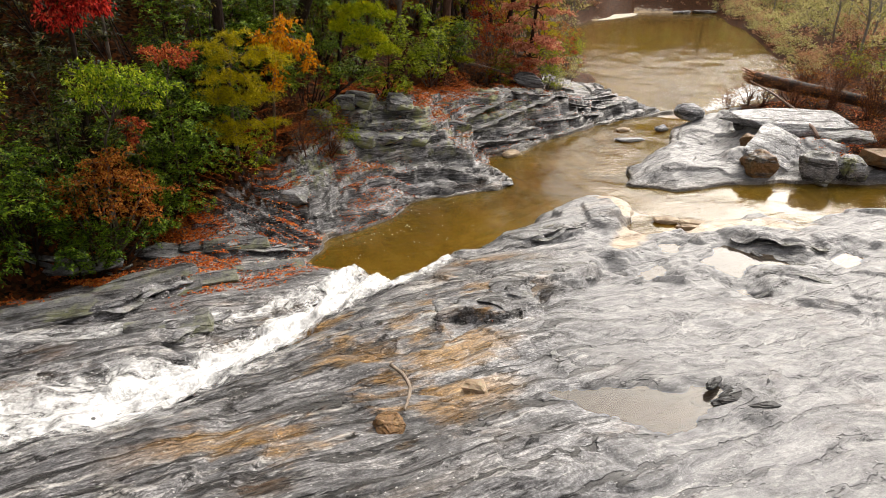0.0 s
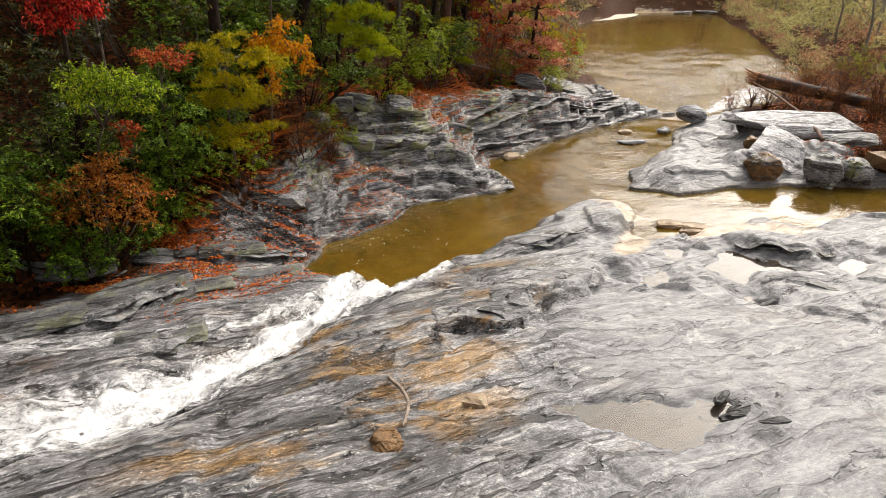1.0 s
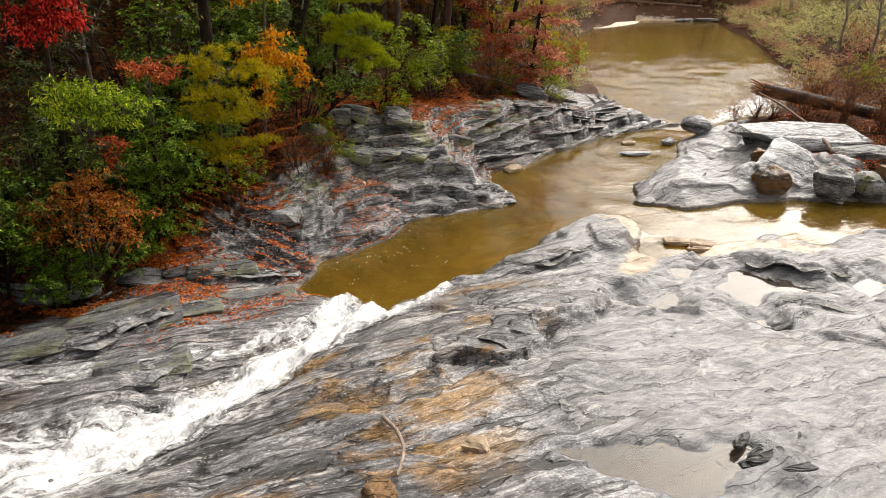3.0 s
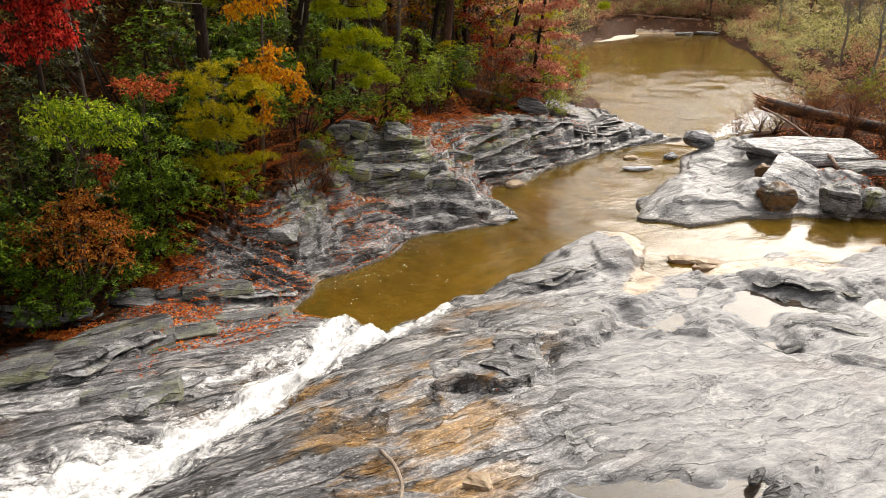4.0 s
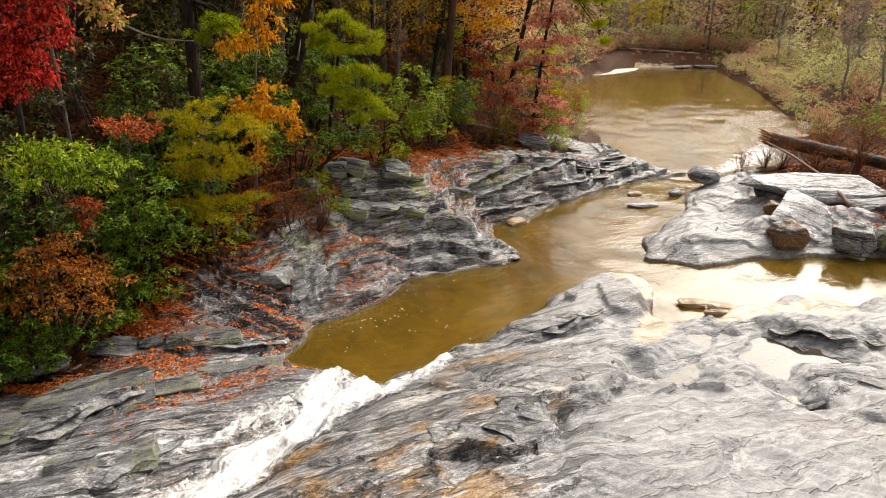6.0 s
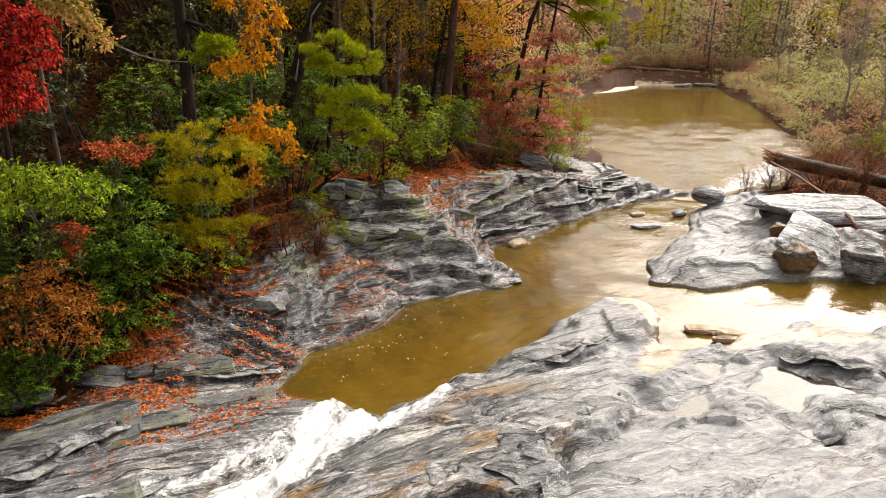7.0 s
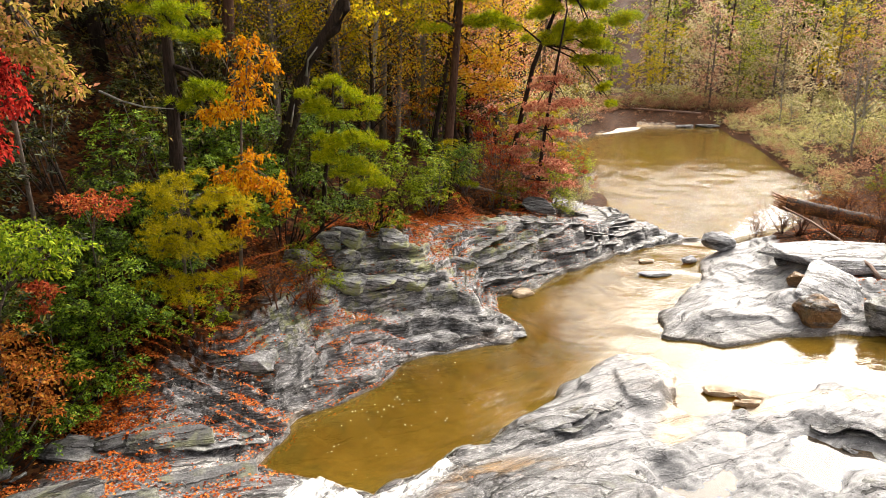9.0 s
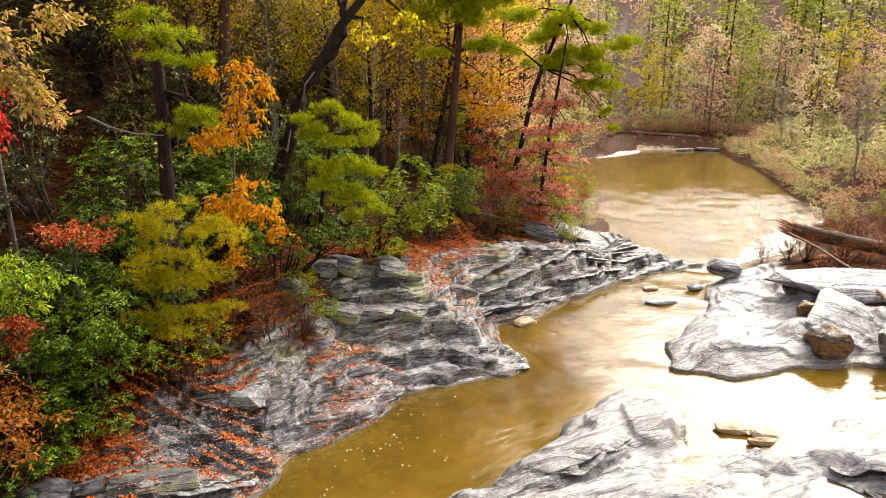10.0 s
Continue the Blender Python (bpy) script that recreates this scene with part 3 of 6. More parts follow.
def grid_mesh(name, xs, ys, zs):
    nx, ny = len(xs), len(ys)
    gx, gy = np.meshgrid(xs, ys)
    co = np.stack([gx, gy, zs], -1).reshape(-1, 3)
    i = (np.arange(ny - 1)[:, None] * nx + np.arange(nx - 1)[None, :]).ravel()
    quads = np.stack([i, i + 1, i + nx + 1, i + nx], -1)
    me = bpy.data.meshes.new(name)
    me.vertices.add(len(co))
    me.vertices.foreach_set("co", co.ravel())
    me.loops.add(quads.size)
    me.loops.foreach_set("vertex_index", quads.ravel())
    me.polygons.add(len(quads))
    me.polygons.foreach_set("loop_start", np.arange(len(quads)) * 4)
    me.polygons.foreach_set("use_smooth", np.ones(len(quads), bool))
    me.update(calc_edges=True)
    return me


def spread(lo, hi, step, far_lo, far_hi):
    out, s, v = [], step, hi
    core = list(np.arange(lo, hi + step / 2, step))
    while v < far_hi:
        s *= 1.12
        v += s
        out.append(v)
    v, s, low = lo, step, []
    while v > far_lo:
        s *= 1.12
        v -= s
        low.append(v)
    return np.array(low[::-1] + core + out)


xs, ys = spread(-7.4, 6.2, 0.032, -400, 400), spread(5.0, 25.5, 0.036, -200, 600)
gx, gy = np.meshgrid(xs, ys)
gz, lit, snd, wet, tan = land(gx, gy)
me = grid_mesh("ground", xs, ys, gz)
lich = 1.4 * smooth(gz, 0.45, 1.0) * (gx < -1.5) * smooth(gy, 12, 14) * (1 - smooth(gy, 22, 24.5))
# dry rock is paler, and lightened further in colour for sky sheen
dry = smooth(gx, 1.2, 2.6) * smooth(gy, 14.0, 17.5) * (1 - smooth(gx, 6, 8)) + 0.95 * smooth(gx + 0.25 * (gy - 9) + 0.5 * fbm(gx * .7, gy * .7, 3, 161), 0.2, 1.8) * (1 - smooth(gy, 15, 17))
algae = (1 - smooth(np.hypot((gx + 1.5) / 2.1, (gy - 7.6) / 2.6), 0.55, 1.1)) + 0.6 * (1 - smooth(np.hypot((gx - 1.0) / 1.3, (gy - 15.0) / 1.2), 0.4, 1.0)) + 0.8 * smooth(gx, -1.6, -1.0) * (1 - smooth(gx, -0.2, 0.6)) * smooth(gy, 8.6, 9.5) * (1 - smooth(gy, 11.5, 12.2))
ledge = smooth(np.interp(gy, [11, 13, 15, 17, 19, 21, 23, 25, 27], [-2.9, -2.4, -1.5, 0, 0, .8, 1.5, 3, 3]) - gx, 0, 0.4) * smooth(gy + 0.25 * (gx + 4), 10.5, 12.5) * (1 - smooth(gy, 25, 27))
for key, val in (("ledge", ledge), ("tan", tan), ("algae", np.clip(algae, 0, 1)), ("dry", np.clip(dry, 0, 1)), ("litter", lit), ("sand", snd), ("wet", wet), ("lichen", np.clip(lich, 0, 1))):
    me.attributes.new(key, "FLOAT", "POINT").data.foreach_set("value", val.ravel().astype(np.float32))
me.materials.append(GROUND)
ground = tagged(new("ground", me), "grey layered schist bedrock with brown leaf litter on the banks", "ground", kind="structure")


def water_sheet(name, label, mat, x0, x1, y0, y1, step, zf):
    xs, ys = np.arange(x0, x1 + step, step), np.arange(y0, y1 + step, step)
    gx, gy = np.meshgrid(xs, ys)
    me = grid_mesh(name, xs, ys, zf(gx, gy))
    me.materials.append(mat)
    return tagged(new(name, me), label, "water", kind="structure")


water_sheet("water_channel", "brown slow water filling the channel between rocks", WATER, -5.0, 10.0, 10.6, 25.6, 0.2,
            lambda x, y: 0.012 * fbm(x * 1.4, y * 1.4, 2, 5) - 0.02 - 0.25 * smooth(y, 24.6, 25.6))
water_sheet("water_pool", "muddy brown river pool with small ripples", WATER_FAR, -12, 14, 25.0, 76, 0.4,
            lambda x, y: 0 * x - 0.27)
for outline, level in PUDDLES:
    me = bpy.data.meshes.new("puddle")
    cx, cy = np.mean(outline, 0)
    pts = [(cx + (x - cx) * (1 + 0.14 / math.hypot(x - cx, y - cy)), cy + (y - cy) * (1 + 0.14 / math.hypot(x - cx, y - cy)), level) for x, y in outline]
    me.from_pydata(pts, [], [list(range(len(pts)))])
    if me.polygons[0].normal.z < 0:
        me.flip_normals()
    me.materials.append(PUDDLE)
    tagged(new("puddle", me), "still shallow puddle standing in a hollow of the rock", "puddle", "puddles on the rock shelf", kind="structure")

# ---- white water sliding down the chute ----


def foam_material():
    m, n, l, p = nodes("white_water_foam")
    flow = attr(n, "flow")
    edge = attr(n, "edge")
    st = n.new("ShaderNodeCombineXYZ")
    l.new(calc(n, l, "MULTIPLY", flow, 5.0), st.inputs[0])
    l.new(calc(n, l, "MULTIPLY", attr(n, "cross"), 9.0), st.inputs[1])
    a = noise_node(n, l, st.outputs[0], 1.0, 7, 0.68, 0.8)
    b = noise_node(n, l, n.new("ShaderNodeTexCoord").outputs["Object"], 26, 4, 0.6)
    v = calc(n, l, "ADD", calc(n, l, "MULTIPLY", a.outputs[0], 0.75), calc(n, l, "MULTIPLY", b.outputs[0], 0.25))
    v = calc(n, l, "SUBTRACT", v, calc(n, l, "MULTIPLY", edge, 0.40))
    cover = ramp(n, [(0.24, (0, 0, 0)), (0.52, (1, 1, 1))])
    l.new(v, cover.inputs[0])
    p.inputs["Base Color"].default_value = (0.9, 0.91, 0.92, 1)
    p.inputs["Roughness"].default_value = 0.35
    p.inputs["Subsurface Weight"].default_value = 0.0
    l.new(bump(n, l, b.outputs[0], 0.6, 0.04), p.inputs["Normal"])
    clear, out = n.new("ShaderNodeBsdfTransparent"), n.new("ShaderNodeMixShader")
    l.new(cover.outputs[0], out.inputs[0])
    l.new(clear.outputs[0], out.inputs[1])
    l.new(p.outputs[0], out.inputs[2])
    l.new(out.outputs[0], n["Material Output"].inputs[0])
    return m


FOAM = foam_material()


def flow_sheet(name, label, line, widths, swell, ns, nv, seed, thick=0.10, thin=0.0):
    """A sheet of broken water that follows a line over the rock."""
    line = np.array(line, float)
    run = np.r_[0, np.cumsum(np.hypot(*np.diff(line, axis=0).T))]
    s, v = np.linspace(0, 1, ns), np.linspace(-1, 1, nv)
    fine = np.linspace(0, run[-1], ns)
    cx, cy = np.interp(fine, run, line[:, 0]), np.interp(fine, run, line[:, 1])
    for _ in range(30):
        cx[1:-1], cy[1:-1] = (cx[:-2] + 2 * cx[1:-1] + cx[2:]) / 4, (cy[:-2] + 2 * cy[1:-1] + cy[2:]) / 4
    tx, ty = np.gradient(cx), np.gradient(cy)
    ln = np.hypot(tx, ty)
    w = np.interp(fine, run, widths)
    S, V = np.meshgrid(s, v, indexing="ij")
    wav = V * (1 + 0.22 * vnoise(S * 22, np.sign(V) * 3 + seed, seed))
    X = cx[:, None] - (ty / ln * w)[:, None] * wav
    Y = cy[:, None] + (tx / ln * w)[:, None] * wav
    lump = fbm(S * run[-1] * 2.2, V * w.mean() * 4.5 + seed, 4, seed)
    base = np.maximum(land(X, Y)[0], -0.02)
    smoothz = base.copy()
    for _ in range(6):
        smoothz[:, 1:-1] = (smoothz[:, :-2] + smoothz[:, 1:-1] + smoothz[:, 2:]) / 3
    Z = np.maximum(smoothz, base - 0.02) + thick * (1 - V ** 2) * (0.7 + swell(S)) + 0.055 * lump * (1 - V ** 4) * (1 + swell(S)) - 0.02 * V ** 4 + 0.012
    co = np.stack([X, Y, Z], -1).reshape(-1, 3)
    i = (np.arange(ns - 1)[:, None] * nv + np.arange(nv - 1)[None, :]).ravel()
    me = bpy.data.meshes.new(name)
    me.from_pydata(co.tolist(), [], np.stack([i, i + nv, i + nv + 1, i + 1], -1).tolist())
    me.polygons.foreach_set("use_smooth", [True] * len(me.polygons))
    for key, val in (("flow", S * run[-1]), ("cross", V * w[:, None]), ("edge", np.abs(V) ** 1.5 + thin * 2.4 + 0.35 * (1 - smooth(S, 0.15, 0.5)) * (thin == 0))):
        me.attributes.new(key, "FLOAT", "POINT").data.foreach_set("value", np.broadcast_to(val, S.shape).ravel().astype(np.float32))
    me.materials.append(FOAM)
    return tagged(new(name, me), label, "water", kind="structure")


flow_sheet("water_chute", "white foaming water sliding down a chute in the rock", CHUTE, [1.5, 1.25, 1.0, 0.7, 0.52, 0.55, 0.5],
           lambda s: 0.5 * smooth(s, 0.55, 0.95), 300, 70, 7)
flow_sheet("water_chute_splash", "white splash where the chute meets the pool", [(-2.7, 9.2), (-2.8, 9.9), (-2.9, 10.6), (-2.9, 11.1)], [0.25, 0.4, 0.42, 0.3],
           lambda s: 0.5 * smooth(s, 0.3, 0.8) - 0.9 * smooth(s, 0.8, 1.0), 120, 46, 19, 0.07)
flow_sheet("water_splash_jet", "white jet of water running into the pool", [(-2.45, 9.6), (-2.1, 10.3), (-1.75, 11.0), (-1.5, 11.5)], [0.3, 0.42, 0.46, 0.34],
           lambda s: 0.5 * smooth(s, 0.3, 0.8) - 0.9 * smooth(s, 0.8, 1.0), 120, 46, 29, 0.07)
flow_sheet("water_sheet_left", "thin white film of water over the dark rock", [(-7.0, 6.6), (-5.6, 7.1), (-4.4, 7.7), (-3.4, 8.7), (-3.0, 9.8)], [0.5, 0.55, 0.5, 0.4, 0.3],
           lambda s: -0.7 + 0 * s, 160, 50, 37, 0.015, 0.16)
flow_sheet("water_riffle", "white riffle where the channel spills into the lower pool", [(3.8, 26.0), (4.2, 26.8), (4.7, 27.6), (5.4, 29.0), (6.4, 31.5)], [0.25, 0.6, 1.0, 1.3, 1.0],
           lambda s: -0.5 + 0 * s, 120, 50, 47, 0.03, 0.10)

# ---- plants ----


def leaf_material(name, shades, rough=0.6, through=0.36, low=0.4, gloss=0.15):
    """Leaves: shades vary from leaf to leaf, some light passes through the blade."""
    m, n, l, p = nodes(name)
    geo = n.new("ShaderNodeNewGeometry")
    ob = n.new("ShaderNodeObjectInfo")
    big = noise_node(n, l, n.new("ShaderNodeTexCoord").outputs["Object"], 1.1, 2)
    pick = calc(n, l, "ADD", calc(n, l, "MULTIPLY", geo.outputs["Random Per Island"], 0.62), calc(n, l, "MULTIPLY", big.outputs[0], 0.45))
    pick = calc(n, l, "ADD", pick, calc(n, l, "MULTIPLY", ob.outputs["Random"], 0.16))
    r = ramp(n, [(0.16 + 0.80 * k / (len(shades) - 1), tuple(min(0.8, q * f) for q in c)) for k, (c, f) in enumerate(zip(shades, (0.7 * low, 0.4 + low, 1.3, 1.65)))])
    l.new(pick, r.inputs[0])
    l.new(r.outputs[0], p.inputs["Base Color"])
    p.inputs["Roughness"].default_value = rough
    p.inputs["Specular IOR Level"].default_value = gloss
    tl, out = n.new("ShaderNodeBsdfTranslucent"), n.new("ShaderNodeMixShader")
    l.new(r.outputs[0], tl.inputs[0])
    out.inputs[0].default_value = through
    l.new(p.outputs[0], out.inputs[1])
    l.new(tl.outputs[0], out.inputs[2])
    l.new(out.outputs[0], n["Material Output"].inputs[0])
    return m


def bark_material(name, dark, light):
    m, n, l, p = nodes(name)
    co = n.new("ShaderNodeTexCoord").outputs["Object"]
    st = mapping(n, l, co, 0, (1, 1, 0.18))
    a, b = noise_node(n, l, st, 26, 6, 0.7), noise_node(n, l, co, 2.0, 4)
    r = ramp(n, [(0.34, dark), (0.66, light)])
    l.new(calc(n, l, "ADD", calc(n, l, "MULTIPLY", a.outputs[0], 0.7), calc(n, l, "MULTIPLY", b.outputs[0], 0.3)), r.inputs[0])
    l.new(r.outputs[0], p.inputs["Base Color"])
    p.inputs["Roughness"].default_value = 0.9
    p.inputs["Specular IOR Level"].default_value = 0.12
    l.new(bump(n, l, a.outputs[0], 0.9, 0.03), p.inputs["Normal"])
    return m


BARK_DARK = bark_material("dark_ridged_bark", (0.008, 0.006, 0.005), (0.06, 0.042, 0.034))
BARK_PINE = bark_material("reddish_pine_bark", (0.03, 0.016, 0.012), (0.16, 0.085, 0.06))
BARK_PALE = bark_material("pale_grey_bark", (0.12, 0.11, 0.10), (0.42, 0.40, 0.37))
BARK_TWIG = bark_material("reddish_twig_bark", (0.05, 0.022, 0.015), (0.20, 0.10, 0.07))
BARK_GREY = bark_material("grey_twig_bark", (0.06, 0.045, 0.038), (0.25, 0.21, 0.18))
L_RHODO = leaf_material("rhododendron_leaf", [(0.014, 0.034, 0.003), (0.045, 0.10, 0.005), (0.10, 0.19, 0.008), (0.22, 0.30, 0.02)], 0.45, 0.15, 0.3, 0.2)
L_LAUREL = leaf_material("laurel_leaf", [(0.04, 0.075, 0.004), (0.13, 0.20, 0.008), (0.25, 0.34, 0.012), (0.40, 0.42, 0.02)], 0.45, 0.3, 0.35, 0.15)
# evergreen leaf darkened in colour to stand in for shade in the woods
L_SHADE = leaf_material("evergreen_leaf_dark_for_shade", [(0.005, 0.010, 0.002), (0.016, 0.027, 0.004), (0.04, 0.055, 0.008), (0.11, 0.09, 0.015)], 0.4, 0.05, 0.2, 0.18)
L_GREEN = leaf_material("fresh_green_leaf", [(0.07, 0.15, 0.008), (0.16, 0.28, 0.015), (0.28, 0.38, 0.02), (0.42, 0.40, 0.03)])
L_YELLOW = leaf_material("yellow_green_leaf", [(0.20, 0.20, 0.008), (0.40, 0.36, 0.012), (0.56, 0.44, 0.014), (0.62, 0.34, 0.014)], 0.6, 0.62)
L_ORANGE = leaf_material("orange_leaf", [(0.34, 0.12, 0.01), (0.56, 0.22, 0.015), (0.64, 0.30, 0.02), (0.60, 0.38, 0.04)], 0.6, 0.6)
L_RUST = leaf_material("rusty_brown_leaf", [(0.13, 0.03, 0.008), (0.30, 0.08, 0.014), (0.40, 0.13, 0.02), (0.34, 0.18, 0.03)])
L_RED = leaf_material("red_maple_leaf", [(0.10, 0.010, 0.008), (0.28, 0.035, 0.018), (0.42, 0.075, 0.03), (0.45, 0.16, 0.04)], 0.6, 0.3, 0.3)
L_PINK = leaf_material("salmon_leaf", [(0.42, 0.09, 0.05), (0.60, 0.19, 0.12), (0.66, 0.28, 0.19), (0.62, 0.34, 0.18)], 0.6, 0.5)
L_PINE = leaf_material("pine_needle", [(0.06, 0.11, 0.003), (0.20, 0.30, 0.005), (0.34, 0.44, 0.008), (0.50, 0.42, 0.012)], 0.5, 0.3, 0.3)
L_OLIVE = leaf_material("yellowing_needle", [(0.16, 0.17, 0.005), (0.40, 0.38, 0.008), (0.56, 0.48, 0.012), (0.62, 0.38, 0.015)], 0.5, 0.35, 0.35)
L_DULL = leaf_material("dull_green_leaf", [(0.045, 0.042, 0.008), (0.10, 0.095, 0.014), (0.13, 0.12, 0.018), (0.22, 0.14, 0.03)], 0.6, 0.3, 0.15)
L_SAGE = leaf_material("grey_green_leaf", [(0.16, 0.18, 0.03), (0.34, 0.35, 0.09), (0.52, 0.48, 0.20), (0.60, 0.44, 0.26)], 0.6, 0.5, 0.4)
# far leaves, salmon and tan: haze put into the colour as a lighter tone
L_HAZED = leaf_material("hazed_salmon_leaf", [(0.42, 0.17, 0.11), (0.58, 0.27, 0.18), (0.64, 0.37, 0.25), (0.62, 0.45, 0.28)], 0.6, 0.55)
L_TAN = leaf_material("hazed_tan_leaf", [(0.34, 0.24, 0.13), (0.50, 0.38, 0.22), (0.60, 0.48, 0.29), (0.60, 0.50, 0.30)], 0.6, 0.55)

L_CRIMSON = leaf_material("crimson_leaf", [(0.12, 0.006, 0.008), (0.42, 0.016, 0.014), (0.62, 0.04, 0.03), (0.62, 0.12, 0.05)], 0.6, 0.4, 0.3)
L_PALE = leaf_material("pale_yellow_leaf", [(0.14, 0.15, 0.012), (0.34, 0.30, 0.03), (0.50, 0.36, 0.09), (0.52, 0.20, 0.12)], 0.6, 0.25)
L_GOLD = leaf_material("golden_orange_leaf", [(0.40, 0.11, 0.006), (0.64, 0.22, 0.008), (0.70, 0.32, 0.010), (0.64, 0.34, 0.02)], 0.6, 0.45, 0.6)


def tube(path, radii, sides=6):
    """Verts and faces of a tapered tube along a path."""
    path = np.array(path, float)
    verts, faces = [], []
    tang = np.gradient(path, axis=0)
    for k, (c, t, r) in enumerate(zip(path, tang, radii)):
        t = t / (np.linalg.norm(t) + 1e-9)
        u = np.cross(t, (0.3, 0.1, 1) if abs(t[2]) < 0.9 else (1, 0.2, 0))
        u /= np.linalg.norm(u)
        v = np.cross(t, u)
        for s in range(sides):
            an = 2 * math.pi * s / sides
            verts.append(c + r * (math.cos(an) * u + math.sin(an) * v))
        if k:
            o = (k - 1) * sides
            for s in range(sides):
                faces.append((o + s, o + (s + 1) % sides, o + sides + (s + 1) % sides, o + sides + s))
    faces.append(tuple(range(len(verts) - sides, len(verts))))
    faces.append(tuple(range(sides))[::-1])
    return verts, faces


def tubes_mesh(name, tubes, mat):
    verts, faces = [], []
    for path, radii, sides in tubes:
        v, f = tube(path, radii, sides)
        o = len(verts)
        verts += v
        faces += [tuple(i + o for i in q) for q in f]
    me = bpy.data.meshes.new(name)
    me.from_pydata([tuple(v) for v in verts], [], faces)
    me.polygons.foreach_set("use_smooth", [True] * len(faces))
    me.materials.append(mat)
    return me


def blades_mesh(name, at, way, up, length, width, mat, fold=0.25):
    """Many folded leaf blades: at, way and up are rows of vectors."""
    n = len(at)
    way = way / (np.linalg.norm(way, axis=1, keepdims=True) + 1e-9)
    side = np.cross(way, up)
    side /= np.linalg.norm(side, axis=1, keepdims=True) + 1e-9
    nor = np.cross(side, way)
    L, W = length[:, None], width[:, None]
    co = np.stack([at, at + way * L * .45 + side * W * .5 + nor * W * fold, at + way * L - nor * L * .12, at + way * L * .45 - side * W * .5 + nor * W * fold], 1).reshape(-1, 3)
    i = np.arange(n) * 4
    me = bpy.data.meshes.new(name)
    me.vertices.add(len(co))
    me.vertices.foreach_set("co", co.ravel())
    tri = np.stack([i, i + 1, i + 2, i, i + 2, i + 3], -1)
    me.loops.add(tri.size)
    me.loops.foreach_set("vertex_index", tri.ravel())
    me.polygons.add(2 * n)
    me.polygons.foreach_set("loop_start", np.arange(2 * n) * 3)
    me.update(calc_edges=True)
    me.materials.append(mat)
    return me


def part(name, me, parent, label=""):
    ob = new(name, me)
    ob.parent = parent
    return tagged(ob, label)


def sprays(rng, tips, ways, per, spread, length, ratio, droop, flat):
    """Leaves in sprays round the twig ends."""
    k = len(tips) * per
    c, w = np.repeat(tips, per, 0), np.repeat(ways, per, 0)
    off = rng.normal(0, 1, (k, 3)) * spread
    off[:, 2] *= flat
    way = w * 0.5 + off / max(spread, 1e-6) * 0.5 + rng.normal(0, .35, (k, 3))
    way[:, 2] = way[:, 2] * flat - droop
    up = np.array([0, 0, 1.0]) + rng.normal(0, .45, (k, 3))
    size = length * rng.uniform(.65, 1.25, k)
    return c + off, way, up, size, size * ratio * rng.uniform(.8, 1.2, k)


def needles(rng, tips, ways, tufts, per, spread, length, wide):
    k = len(tips) * tufts
    c = np.repeat(tips, tufts, 0) - np.repeat(ways, tufts, 0) * rng.uniform(0, 1, (k, 1)) * spread * 2.2 + rng.normal(0, .35, (k, 3)) * spread
    w = np.repeat(ways, tufts, 0) + rng.normal(0, .4, (k, 3))
    w /= np.linalg.norm(w, axis=1, keepdims=True)
    c, w = np.repeat(c, per, 0), np.repeat(w, per, 0)
    m = len(c)
    way = w * 0.8 + rng.normal(0, .55, (m, 3)) + np.array([0, 0, .12])
    size = length * rng.uniform(.7, 1.2, m)
    return c, way, rng.normal(0, 1, (m, 3)), size, np.full(m, wide)


def woody(rng, height_, radius, lean, wiggle, limbs, low, shape, rise, sub, stems=1, thick=1.0, twigs=True):
    """Trunk, limbs and twigs, and the twig ends with their directions."""
    tubes, tips, ways = [], [], []
    for s in range(stems):
        off = rng.normal(0, .12 * radius, 2) if stems > 1 else (0, 0)
        tilt = np.array([lean[0], lean[1]]) + (rng.normal(0, .28, 2) if stems > 1 else 0)
        hs = np.linspace(0, 1, 7)
        wig = np.cumsum(rng.normal(0, wiggle, (7, 2)), 0)
        wig[0] = 0
        trunk = np.stack([off[0] + tilt[0] * hs * height_ + wig[:, 0], off[1] + tilt[1] * hs * height_ + wig[:, 1], hs * height_ - 0.15 * (hs == 0)], 1)
        r0 = thick * height_ * 0.014 + 0.006
        tubes.append((trunk, r0 * (1.15 - 0.95 * hs) + 0.002, 7 if height_ > 4 else 5))
        for k in range(limbs // stems):
            f = low + (1 - low) * ((k + rng.uniform(0, 1)) / max(limbs // stems, 1))
            base = np.array([np.interp(f, hs, trunk[:, i]) for i in range(3)])
            an = 2.4 * k + rng.uniform(-.5, .5) + s
            reach = radius * shape(f) * rng.uniform(.7, 1.15)
            d = np.array([math.cos(an), math.sin(an), rise * rng.uniform(.5, 1.4)])
            q = np.linspace(0, 1, 4)[:, None]
            limb = base + d * reach * q + np.array([0, 0, 1]) * reach * .18 * q ** 2 * (1 if rise > 0 else -1) + rng.normal(0, .05 * reach, (4, 3)) * q
            tubes.append((limb, np.linspace(r0 * .42 * (1.1 - .7 * f), .004, 4), 4))
            for j in range(sub):
                g = rng.uniform(.35, 1.0)
                start = np.array([np.interp(g, [0, 1 / 3, 2 / 3, 1], limb[:, i]) for i in range(3)])
                dd = d / np.linalg.norm(d) * .5 + rng.normal(0, .6, 3) * np.array([1, 1, .55])
                dd /= np.linalg.norm(dd)
                tip = start + dd * reach * rng.uniform(.18, .42)
                if twigs:
                    tubes.append((np.array([start, tip]), [.006, .002], 3))
                tips.append(tip)
                ways.append(dd)
